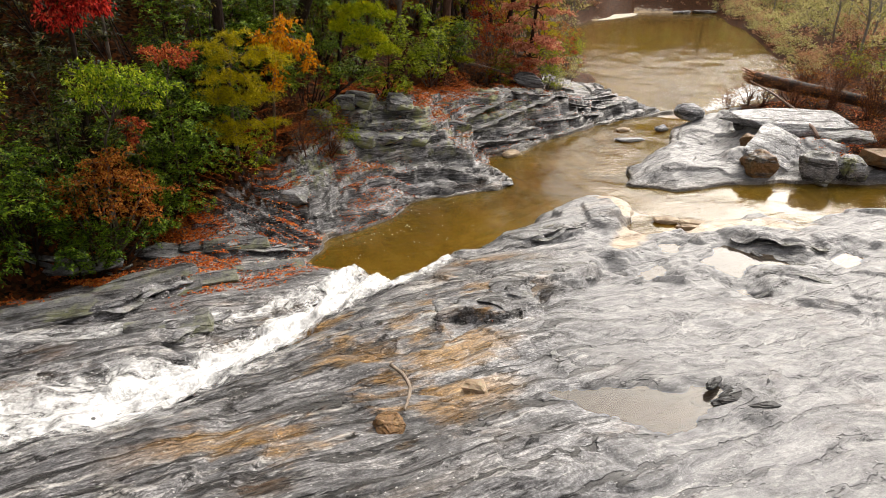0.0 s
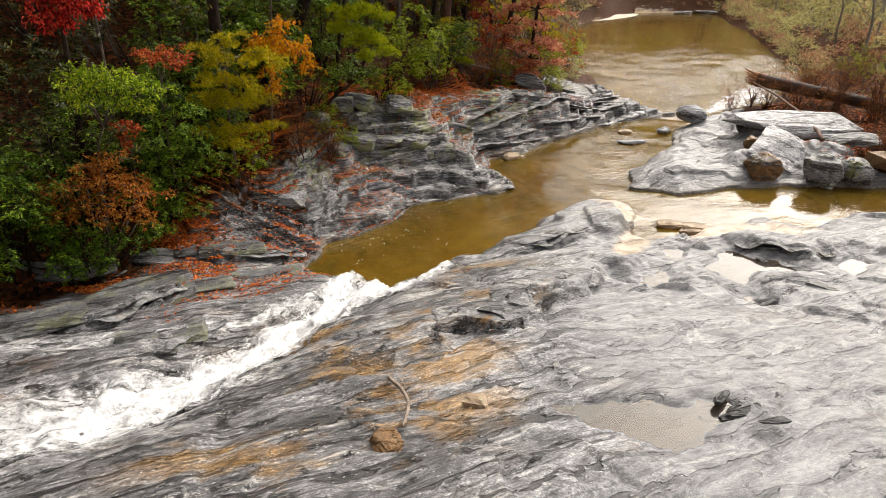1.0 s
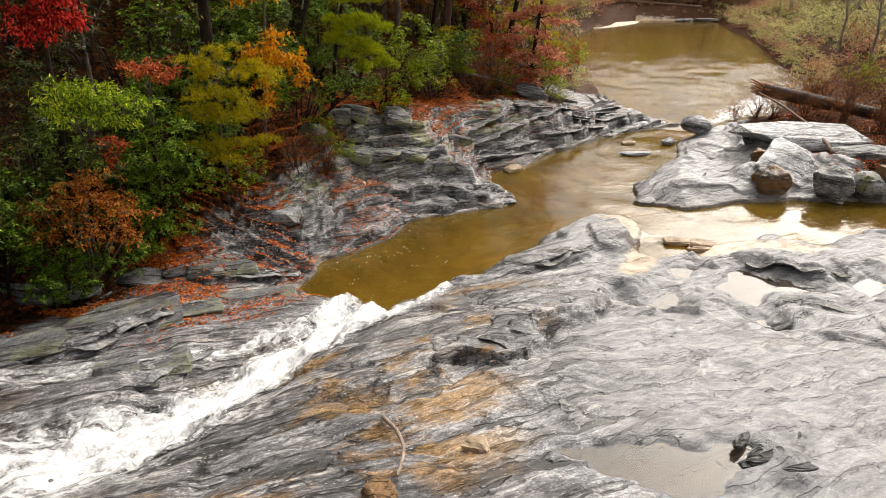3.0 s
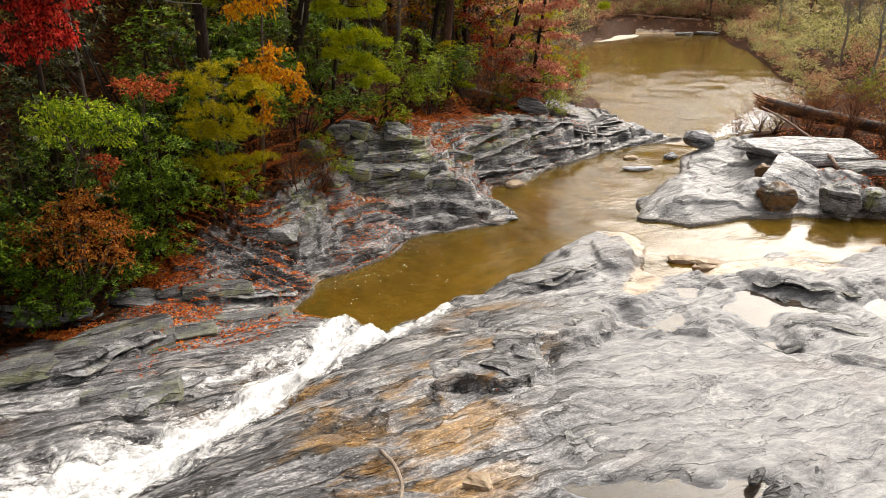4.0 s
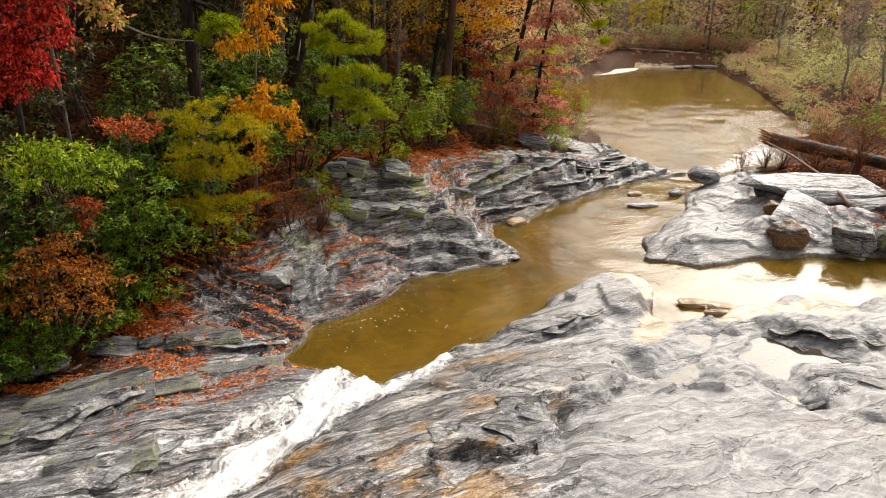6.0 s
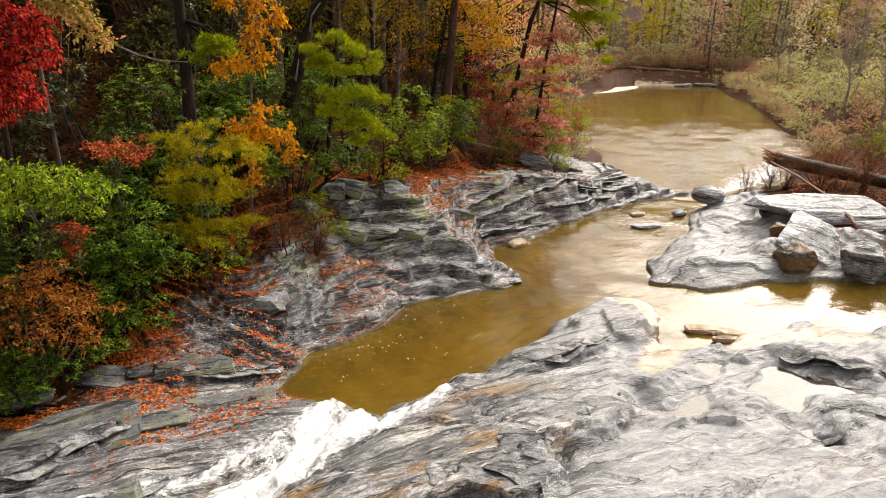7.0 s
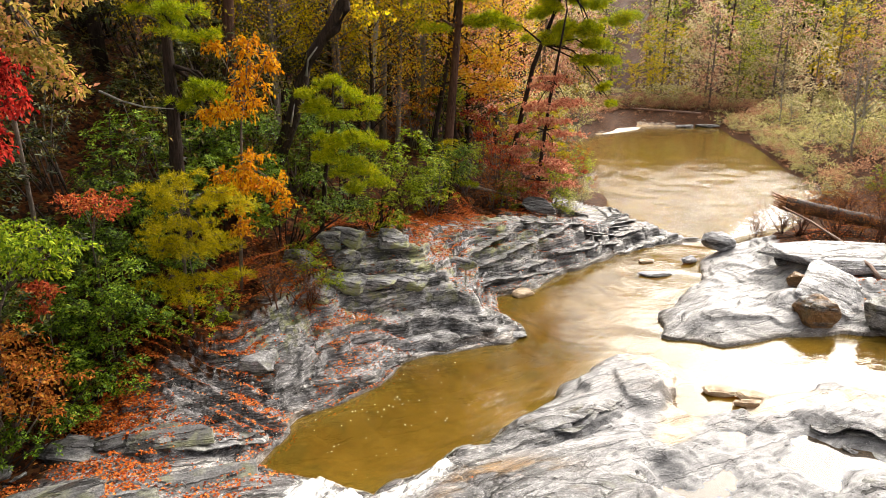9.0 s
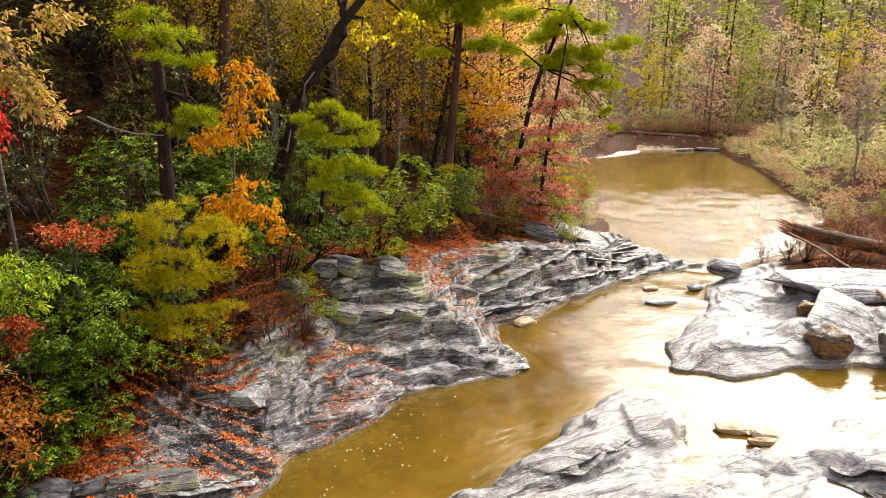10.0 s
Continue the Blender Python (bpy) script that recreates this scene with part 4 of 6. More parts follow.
    return tubes, np.array(tips), np.array(ways)


ROUND = lambda f: math.sqrt(max(0.05, 1 - (2 * f - 1.0) ** 2)) * .8 + .25
CONE = lambda f: 1.1 - .9 * f
VASE = lambda f: .35 + .75 * f


def plant(name, label, category, seed, tall, radius, leaf, bark, kind="leaf", lean=(0, 0), wiggle=.05, limbs=30, low=.12, shape=ROUND, rise=.4, sub=6,
          per=12, spread=.12, length=.09, ratio=.5, droop=.25, flat=.6, stems=1, thick=1.0, group="", twigs=True):
    """A plant standing at the world's origin: trunk with limbs, and a crown of single leaves or needles."""
    rng = np.random.default_rng(seed)
    root = tagged(new(name), label, category, group)
    tubes, tips, ways = woody(rng, tall, radius, lean, wiggle, limbs, low, shape, rise, sub, stems, thick, twigs)
    part("trunk", tubes_mesh("trunk", tubes, bark), root)
    if per:
        if kind == "needle":
            rows = needles(rng, tips, ways, per, 13 if tall < 5 else 9, spread, length, ratio)
        else:
            rows = sprays(rng, tips, ways, per, spread, length, ratio, droop, flat)
        part("crown", blades_mesh("crown", *rows, leaf), root)
    return root


def stand(ob, x, y, turn=0.0, size=1.0, copy=True, sink=0.05, lean=(0, 0)):
    """Put a plant, or a copy of it, on the ground."""
    m = pose(x, y, height(x, y) - sink, lean[0], lean[1], turn)
    if copy:
        ob = copy_thing(ob, m)
    else:
        ob.matrix_basis = m
    ob.scale = (size, size, size)
    return ob


def tufts(rng, mode, lumps, dense, length, ratio, flat, droop, shy=0.0):
    """Leaves on the outside of rounded lumps of foliage: rosettes, drooping sprays or tufts of needles."""
    tips, ways, twigs = [], [], []
    for c, r in lumps:
        k = max(4, int(dense * r * r * 9 * rng.uniform(.7, 1.3)))
        d = rng.normal(0, 1, (k, 3))
        d[:, 2] = np.abs(d[:, 2]) * np.where(rng.uniform(0, 1, k) < .78, 1, -.7)
        d /= np.linalg.norm(d, axis=1, keepdims=True)
        at = np.array(c) + d * np.array([r, r, r * flat]) * rng.uniform(.55, 1.12, (k, 1)) + rng.normal(0, .06 * r, (k, 3))
        at[:, 2] -= droop * .5 * r * (d[:, 0] ** 2 + d[:, 1] ** 2)
        tips.append(at)
        ways.append(d)
        twigs += [(c, q) for q in at[: 2 + k // 14]]
    at, d = np.concatenate(tips), np.concatenate(ways)
    if mode == "rosette":
        per = 8
        axis = d * .55 + np.array([0, 0, .75]) + rng.normal(0, .22, d.shape)
    elif mode == "spray":
        per = 9
        axis = d * np.array([1, 1, .3]) + np.array([0, 0, -droop]) + rng.normal(0, .3, d.shape)
    else:
        per = 15
        axis = d * np.array([1, 1, .5]) + np.array([0, 0, .25]) + rng.normal(0, .3, d.shape)
    axis /= np.linalg.norm(axis, axis=1, keepdims=True)
    n = len(at)
    side = np.cross(axis, rng.normal(0, 1, (n, 3)))
    side /= np.linalg.norm(side, axis=1, keepdims=True)
    other = np.cross(axis, side)
    rows = []
    for q in range(per):
        size = length * rng.uniform(.65, 1.25, n)
        an = 2 * math.pi * q / per + rng.uniform(-.35, .35, n)
        out = side * np.cos(an)[:, None] + other * np.sin(an)[:, None]
        if mode == "rosette":
            way, up, base = out + axis * rng.uniform(-.15, .5, (n, 1)), axis, at + out * .01
        elif mode == "spray":
            f = (q + .5) / per
            way = out * .8 + axis * .7 + np.array([0, 0, -droop * .6])
            up, base = np.array([0, 0, 1.0]) + rng.normal(0, .4, (n, 3)), at + axis * (f - .5) * length * 3.0 + rng.normal(0, .012, (n, 3))
        else:
            way, up, base = out * .75 + axis * rng.uniform(.3, 1.1, (n, 1)), rng.normal(0, 1, (n, 3)), at - axis * rng.uniform(0, .6, (n, 1)) * length
        keep = rng.uniform(0, 1, n) > shy
        rows.append((base[keep], way[keep], np.broadcast_to(up, way.shape)[keep], size[keep], (size * ratio * rng.uniform(.8, 1.2, n))[keep]))
    return [np.concatenate([r[i] for r in rows]) for i in range(5)], twigs


def thicket(name, label, category, seed, leaf, bark, base, lumps, mode="rosette", dense=34, length=.075, ratio=.36, flat=.8, droop=.2, trunk=None, thick=.05,
            shy=.08, group="", split=5):
    """A shrub or tree with its foliage in lumps (x, y, z, r), on one trunk or on many stems that rise from its foot at base."""
    rng = np.random.default_rng(seed)
    foot = np.array(base, float)
    root = tagged(new(name), label, category, group)
    root.matrix_basis = pose(*base)
    local = [(np.array(q[:3]) - foot, q[3]) for q in lumps]
    small = []
    for c, r in local:
        for _ in range(split):
            small.append((c + rng.normal(0, .5, 3) * r * np.array([1, 1, flat]), r * rng.uniform(.35, .68) * (5 / split) ** .5))
    rows, twigs = tufts(rng, mode, small, dense, length, ratio, flat, droop, shy)
    tubes = []
    if trunk is not None:
        line = np.array([(0, 0, -.15)] + [tuple(np.array(p) - foot) for p in trunk])
        run = np.linspace(0, 1, len(line))
        tubes.append((line, thick * (1.1 - .75 * run), 9))
        for c, r in local:
            k = min(int(np.argmin(np.linalg.norm(line - c + np.array([0, 0, .3]), axis=1))), len(line) - 2)
            a = line[k] * .6 + line[k + 1] * .4
            mid = (a + c) / 2 + rng.normal(0, .05, 3) + np.array([0, 0, .12 * np.linalg.norm(c - a)])
            tubes.append((np.array([a, mid, c]), [thick * .32, thick * .2, .006], 5))
    else:
        for c, r in local:
            a = rng.normal(0, .1, 3) * np.array([1, 1, 0])
            mid = (a + c) / 2 + rng.normal(0, .07, 3)
            tubes.append((np.array([a - np.array([0, 0, .1]), mid, c]), [.022, .015, .006], 5))
    tubes += [(np.array([a, b]), [.005, .002], 3) for a, b in twigs]
    part("trunk" if trunk is not None else "stem", tubes_mesh("trunk", tubes, bark), root)
    part("crown", blades_mesh("crown", *rows, leaf), root)
    return root


def bush(seed, tall, radius, count, lump, low=.2, shape=None, base=(0, 0, 0), **how):
    """A thicket of lumps spread at random within a given height and radius."""
    rng = np.random.default_rng(seed)
    lumps = []
    for k in range(count):
        f = low + (1 - low) * (k + rng.uniform(0, 1)) / count
        an, far = 2.4 * k + rng.uniform(-.5, .5), radius * (shape or ROUND)(f) * math.sqrt(rng.uniform(.15, 1))
        lumps.append((math.cos(an) * far, math.sin(an) * far, f * tall, lump * rng.uniform(.75, 1.25)))
    return thicket(seed=seed, base=base, lumps=lumps, **how)


class Nursery:
    """Grows each kind once and gives copies after the first."""

    def __init__(self):
        self.kinds, self.used = {}, set()

    def add(self, key, **k):
        self.kinds[key] = k

    def put(self, key, x, y, turn=None, size=1.0, lean=(0, 0), sink=0.05):
        k = self.kinds[key]
        turn = (x * 71 + y * 37) % 360 if turn is None else turn
        if key not in self.used:
            self.used.add(key)
            k["made"] = k["how"].pop("builder", plant)(**k["how"])
            return stand(k["made"], x, y, turn, size, False, sink, lean)
        return stand(k["made"], x, y, turn, size, True, sink, lean)


N = Nursery()


def kind(key, **how):
    N.add(key, how=how)


for v in range(3):
    kind(f"rhodo{v}", builder=bush, name="rhododendron", label="dark green rhododendron thicket bush with leathery leaves", category="shrub", seed=10 + v, tall=2.0, radius=.95, count=13, lump=.42, dense=46, length=.06,
         leaf=L_RHODO, bark=BARK_DARK, group="rhododendrons on the slope")
for v in range(2):
    kind(f"dull{v}", builder=bush, name="understorey_shrub", label="dull green understorey shrub with small leaves", category="shrub", seed=20 + v, tall=2.4, radius=1.0, count=12, lump=.36, mode="spray",
         dense=20, length=.055, ratio=.5, leaf=L_DULL, bark=BARK_GREY, group="understorey shrubs")
    kind(f"fresh{v}", builder=bush, name="green_shrub", label="fresh green leafy shrub at the foot of the woods", category="shrub", seed=30 + v, tall=1.9, radius=.85, count=11, lump=.36, mode="rosette",
         dense=34, length=.06, ratio=.42, leaf=L_LAUREL, bark=BARK_GREY, group="green shrubs")
    kind(f"rust{v}", builder=bush, name="azalea", label="rusty orange azalea shrub in autumn leaf", category="shrub", seed=40 + v, tall=1.4, radius=.9, count=11, lump=.3, mode="spray", dense=26,
         length=.045, ratio=.5, flat=.5, leaf=L_RUST, bark=BARK_GREY, shape=VASE, group="rusty azaleas")
    kind(f"red{v}", builder=bush, name="red_sapling", label="deep red maple sapling with layered leaves", category="sapling", seed=50 + v, tall=2.4, radius=.7, count=9, lump=.26, low=.45, mode="spray",
         dense=26, length=.07, ratio=.6, flat=.4, leaf=L_RED, bark=BARK_GREY, group="red saplings")
    kind(f"sage{v}", builder=bush, name="bank_shrub", label="grey-green half bare shrub on the low bank", category="shrub", seed=60 + v, tall=1.8, radius=1.2, count=16, lump=.36, mode="spray", dense=13,
         length=.06, ratio=.5, shy=.35, leaf=L_SAGE, bark=BARK_PALE, shape=VASE, group="shrubs on the low bank")
    kind(f"brush{v}", name="brown_brush", label="bare reddish brown brush with a few dry leaves", category="shrub", seed=70 + v, tall=1.4, radius=.9, leaf=L_RUST, bark=BARK_TWIG,
         limbs=42, sub=9, per=4, spread=.10, length=.05, ratio=.45, stems=9, shape=VASE, rise=.9, group="brown brush")
# L_SHADE puts the gloom under the trees into the leaf colour
kind("under0", builder=bush, name="rhododendron", label="rhododendron with leaves coloured dark for the shade of the woods", category="shrub", seed=15, tall=2.4, radius=1.25, count=11, lump=.42, dense=15, split=3,
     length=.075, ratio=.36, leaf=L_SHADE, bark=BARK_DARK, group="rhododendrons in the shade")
kind("under1", builder=bush, name="understorey_shrub", label="dull green understorey shrub in the shade", category="shrub", seed=16, tall=2.8, radius=1.25, count=10, lump=.4, mode="spray", dense=10, split=3,
     length=.068, ratio=.5, leaf=L_DULL, bark=BARK_GREY, group="understorey shrubs")
kind("olive", builder=bush, name="yellowing_pine_sapling", label="olive yellow young pine with soft needles", category="sapling", seed=80, tall=2.8, radius=.9, count=11, lump=.34, mode="needle", dense=50,
     length=.085, ratio=.06, flat=.45, leaf=L_OLIVE, bark=BARK_GREY, shape=CONE, group="young pines")
kind("maple", name="pink_maple", label="slender maple with salmon red leaves in flat layers", category="tree", seed=83, tall=6.2, radius=1.7, leaf=L_PINK, bark=BARK_DARK,
     limbs=30, sub=8, per=10, spread=.22, length=.105, ratio=.75, droop=.25, flat=.2, low=.18, rise=.15, shape=CONE, group="pink maples")
kind("poplar", name="yellow_tree", label="tall thin tree with yellow-green leaves", category="tree", seed=85, tall=10.5, radius=2.1, leaf=L_YELLOW, bark=BARK_GREY,
     limbs=34, sub=9, per=13, spread=.26, length=.10, ratio=.7, droop=.5, low=.35, thick=.8, twigs=False, group="yellow forest trees")
kind("oak", name="orange_tree", label="forest tree with thin orange foliage", category="tree", seed=86, tall=9.5, radius=2.1, leaf=L_ORANGE, bark=BARK_DARK,
     limbs=34, sub=9, per=14, spread=.28, length=.09, ratio=.6, droop=.5, low=.22, thick=.9, twigs=False, group="orange forest trees")
kind("gum", name="green_tree", label="forest tree with dull green foliage", category="tree", seed=87, tall=10.0, radius=2.3, leaf=L_DULL, bark=BARK_DARK,
     limbs=34, sub=8, per=12, spread=.28, length=.10, ratio=.6, droop=.4, low=.2, twigs=False, group="green forest trees")
kind("tallpine", name="tall_pine", label="tall pine with red-brown trunk and high green boughs", category="tree", seed=88, tall=13.0, radius=3.0, leaf=L_PINE, bark=BARK_PINE, kind="needle",
     limbs=26, sub=7, per=6, spread=.30, length=.24, ratio=.022, shape=CONE, rise=.02, low=.36, thick=1.0, wiggle=.06, group="tall pines")
kind("bare", name="bare_tree", label="leafless grey tree with fine twigs", category="tree", seed=90, tall=9.0, radius=1.9, leaf=L_TAN, bark=BARK_PALE,
     limbs=34, sub=9, per=0, low=.3, rise=.9, thick=.7, wiggle=.12, group="bare trees")
L_BRUSH = leaf_material("dead_brown_leaf", [(0.22, 0.09, 0.055), (0.42, 0.19, 0.12), (0.48, 0.27, 0.17), (0.46, 0.32, 0.18)], 0.6, 0.5)
kind("trunk", name="forest_tree", label="tall dark straight forest trunk with sparse leaves", category="tree", seed=91, tall=12.0, radius=1.6, leaf=L_DULL, bark=BARK_DARK,
     limbs=24, sub=6, per=7, spread=.3, length=.12, ratio=.6, low=.45, thick=.85, group="forest trunks")
kind("palebirch", name="pale_tree", label="pale grey straight trunk with thin yellow leaves", category="tree", seed=92, tall=11.0, radius=1.4, leaf=L_YELLOW, bark=BARK_PALE,
     limbs=20, sub=6, per=6, spread=.3, length=.11, ratio=.7, low=.5, thick=.75, group="pale trunks")
# far woods: the same build with larger leaf tufts
FAR = (("fpink", "salmon_tree", "far tree with salmon autumn foliage, lightened for haze", L_HAZED, ROUND), ("ftan", "tan_tree", "far tree with tan foliage, lightened for haze", L_TAN, ROUND),
       ("fyellow", "far_yellow_tree", "far tree with bright yellow foliage", L_YELLOW, ROUND), ("fgreen", "far_green_tree", "far dull green tree", L_SAGE, CONE))
for k, (key, nm, lab, lf, sh) in enumerate(FAR):
    kind(key, builder=bush, name=nm, label=lab, category="tree", seed=100 + k, tall=12.0, radius=2.9, count=17, lump=1.25, low=.2, shape=sh, mode="spray", dense=.95, split=3, length=.22, ratio=.6, flat=.8, droop=.3,
         trunk=[(0.05, 0, 4), (0.1, 0.1, 8), (0, .1, 11.6)], thick=.13, leaf=lf, bark=BARK_GREY, group="far trees on the bank")
kind("fpine", name="far_pine", label="far dark green conifer with layered boughs", category="tree", seed=110, tall=17, radius=3.2, leaf=L_PINE, bark=BARK_DARK, limbs=34, sub=7, per=7, spread=.45,
     length=.42, ratio=.3, droop=.2, flat=.3, low=.15, shape=CONE, rise=.0, thick=.6, twigs=False, group="far conifers")
kind("fsage", builder=bush, name="far_bush", label="far grey-green bush on the bank", category="shrub", seed=111, tall=2.6, radius=1.6, count=13, lump=.62, mode="spray", dense=2.4, split=2, length=.15, ratio=.55,
     leaf=L_SAGE, bark=BARK_PALE, group="far bushes")
kind("frust", builder=bush, name="far_brush", label="far dead brown bush on the bank", category="shrub", seed=112, tall=2.1, radius=1.5, count=12, lump=.55, mode="spray", dense=2.4, split=2, length=.14, ratio=.55,
     leaf=L_BRUSH, bark=BARK_TWIG, group="far brown bushes")

# ---- the wooded left bank ----
# the plants that make the face of the woods
def foot(x, y):
    return (x, y, height(x, y) - .05)


thicket("rhododendron", "glossy dark green rhododendron at the foot of the woods", "shrub", 201, L_RHODO, BARK_DARK, foot(-6.7, 11.2),
        [(-5.95, 11, 2.78, 0.35), (-5.78, 11.3, 2.46, 0.33), (-6.3, 10.9, 2.39, 0.37), (-6.04, 11.1, 2.1, 0.39), (-5.79, 11.3, 1.88, 0.32), (-6.33, 10.8, 1.77, 0.36), (-6.05, 11, 1.55, 0.37), (-6.48, 10.6, 1.43, 0.32), (-6.21, 10.8, 1.2, 0.36), (-5.98, 11.1, 1.17, 0.27), (-6.65, 10.7, 2.02, 0.32), (-6.4, 10.6, 0.93, 0.29)],
        dense=62, length=.056, group="rhododendrons on the slope")
thicket("rhododendron", "low dark rhododendron over the rock shelf", "shrub", 202, L_RHODO, BARK_DARK, foot(-6.9, 9.3),
        [(-7.03, 9.2, 1.15, 0.38), (-6.66, 9.3, 1.11, 0.39), (-6.23, 9.4, 1.08, 0.36), (-5.98, 9.6, 0.96, 0.31), (-6.2, 9.1, 0.94, 0.27), (-6.64, 8.9, 0.98, 0.33), (-6.19, 10.4, 0.9, 0.35), (-6.16, 10.7, 1.24, 0.35)],
        dense=62, length=.056, group="rhododendrons on the slope")
thicket("rhododendron", "rounded rhododendron under the yellowing pine", "shrub", 203, L_LAUREL, BARK_DARK, foot(-6.3, 12.9),
        [(-6.09, 13.2, 1.59, 0.31), (-6.16, 12.8, 1.32, 0.3), (-5.89, 13.1, 1.29, 0.27), (-6.17, 12.4, 1.29, 0.3), (-6.3, 12.2, 1.45, 0.29), (-5.99, 12.6, 1.03, 0.24), (-5.91, 13.4, 1.54, 0.23)],
        dense=60, length=.05, group="rhododendrons on the slope")
thicket("laurel", "fresh green laurel hanging over the mossy ledge", "shrub", 204, L_LAUREL, BARK_DARK, foot(-5, 17.6),
        [(-4.43, 17.6, 3.5, 0.44), (-4.03, 17.9, 3.11, 0.42), (-4.68, 17.4, 3.1, 0.41), (-4.25, 17.6, 2.77, 0.47), (-4.51, 17.4, 2.3, 0.44), (-4.48, 17.3, 1.82, 0.34), (-4.07, 17.8, 2.5, 0.35), (-4.81, 17.2, 2.51, 0.36), (-5, 17, 2.17, 0.32), (-4.05, 18, 3.65, 0.35)],
        dense=60, length=.06, group="laurels")
thicket("laurel", "dark green laurel among the blocks of the ledge", "shrub", 205, L_RHODO, BARK_DARK, foot(-6, 15.4),
        [(-5.38, 15.4, 3.17, 0.35), (-5.02, 15.8, 2.79, 0.35), (-4.74, 16.2, 2.61, 0.34), (-5.23, 15.5, 2.62, 0.31), (-5.63, 15, 2.92, 0.34), (-5.43, 15, 2.51, 0.3), (-5.85, 14.6, 2.78, 0.32), (-4.86, 15.7, 2.49, 0.24), (-5.7, 14.8, 3.36, 0.36)],
        dense=60, length=.055, group="laurels")
thicket("green_sapling", "lime green sapling with drooping leaf sprays", "sapling", 206, L_GREEN, BARK_GREY, foot(-6.9, 10.1),
        [(-6.17, 9.7, 3.51, 0.34), (-5.85, 9.8, 3.58, 0.38), (-5.58, 9.95, 3.49, 0.37), (-5.46, 10.1, 3.29, 0.29), (-6.28, 9.6, 3.24, 0.3), (-5.95, 9.8, 3.25, 0.34), (-6.23, 9.6, 3.67, 0.26), (-5.67, 9.9, 3.13, 0.25)],
        mode="spray", dense=38, length=.065, ratio=.4, flat=.5, droop=.45, thick=.035, trunk=[(-6.75, 10, 1.6), (-6.5, 9.95, 2.5), (-6, 9.9, 3.2)])
thicket("red_sapling", "slim sapling with a flat spray of dull red leaves", "sapling", 207, L_RED, BARK_GREY, foot(-6.7, 11.6),
        [(-5.9, 10.8, 3.64, 0.18), (-5.72, 10.9, 3.72, 0.21), (-5.61, 11, 3.61, 0.18), (-6.06, 10.8, 3.72, 0.15), (-5.8, 10.9, 3.55, 0.15)],
        mode="spray", dense=60, length=.052, ratio=.5, flat=.35, droop=.35, thick=.02, trunk=[(-6.5, 11.4, 2), (-6.2, 11.1, 3), (-5.9, 10.95, 3.5)])
thicket("red_sapling", "small bright red seedling among green leaves", "sapling", 208, L_RED, BARK_GREY, foot(-6.7, 10.7),
        [(-6.42, 10.4, 2.52, 0.12), (-6.21, 10.4, 2.65, 0.1), (-6.36, 10.4, 2.37, 0.12), (-6.48, 10.4, 2.66, 0.08)],
        mode="spray", dense=34, length=.055, ratio=.5, flat=.8, droop=.5, thick=.012, trunk=[(-6.6, 10.6, 1.6), (-6.4, 10.45, 2.4)])
thicket("yellowing_pine_sapling", "olive yellow young pine with soft needles", "sapling", 209, L_OLIVE, BARK_GREY, foot(-6.15, 12.7),
        [(-5.36, 12, 3.84, 0.24), (-5.69, 12, 3.59, 0.3), (-5.38, 12.2, 3.48, 0.33), (-5.12, 12.5, 3.52, 0.26), (-5.65, 12, 3.18, 0.32), (-5.43, 12.3, 3.04, 0.34), (-5.96, 12, 2.82, 0.29), (-5.66, 12.2, 2.62, 0.36), (-5.45, 12.6, 2.7, 0.3), (-5.9, 12, 2.22, 0.33), (-5.67, 12.3, 2.05, 0.35), (-5.44, 12.7, 2.12, 0.28)],
        mode="needle", dense=130, length=.075, ratio=.04, flat=.5, droop=.3, thick=.035, trunk=[(-6, 12.5, 2.2), (-5.8, 12.3, 3), (-5.5, 12.15, 3.7)], group="young pines")
thicket("hickory_sapling", "slender hickory sapling with golden orange leaves", "sapling", 210, L_GOLD, BARK_GREY, foot(-6.05, 13.9),
        [(-4.99, 13.2, 5.59, 0.2), (-4.87, 13.2, 5.34, 0.24), (-5.07, 13.1, 5.1, 0.24), (-4.97, 13.2, 4.86, 0.22), (-5.37, 13.1, 4.61, 0.24), (-5.63, 13.1, 4.54, 0.17), (-5.14, 13.2, 4.65, 0.2), (-5.26, 13.4, 3.85, 0.23), (-5.37, 13.3, 3.63, 0.23), (-5.12, 13.5, 3.39, 0.25), (-4.95, 13.7, 3.12, 0.19), (-5.46, 13.3, 3.36, 0.25), (-5.41, 13.4, 3.01, 0.23), (-5.01, 13.6, 3.51, 0.19), (-5.59, 13.3, 2.69, 0.22), (-5.75, 13.1, 3.65, 0.21), (-4.74, 13.3, 5.42, 0.16), (-5.53, 13.2, 5.55, 0.15)],
        mode="spray", dense=52, length=.075, ratio=.42, flat=.6, droop=.55, thick=.03, shy=.15, trunk=[(-5.8, 13.7, 2.5), (-5.5, 13.45, 3.4), (-5.3, 13.3, 4.4), (-5, 13.2, 5.4)])
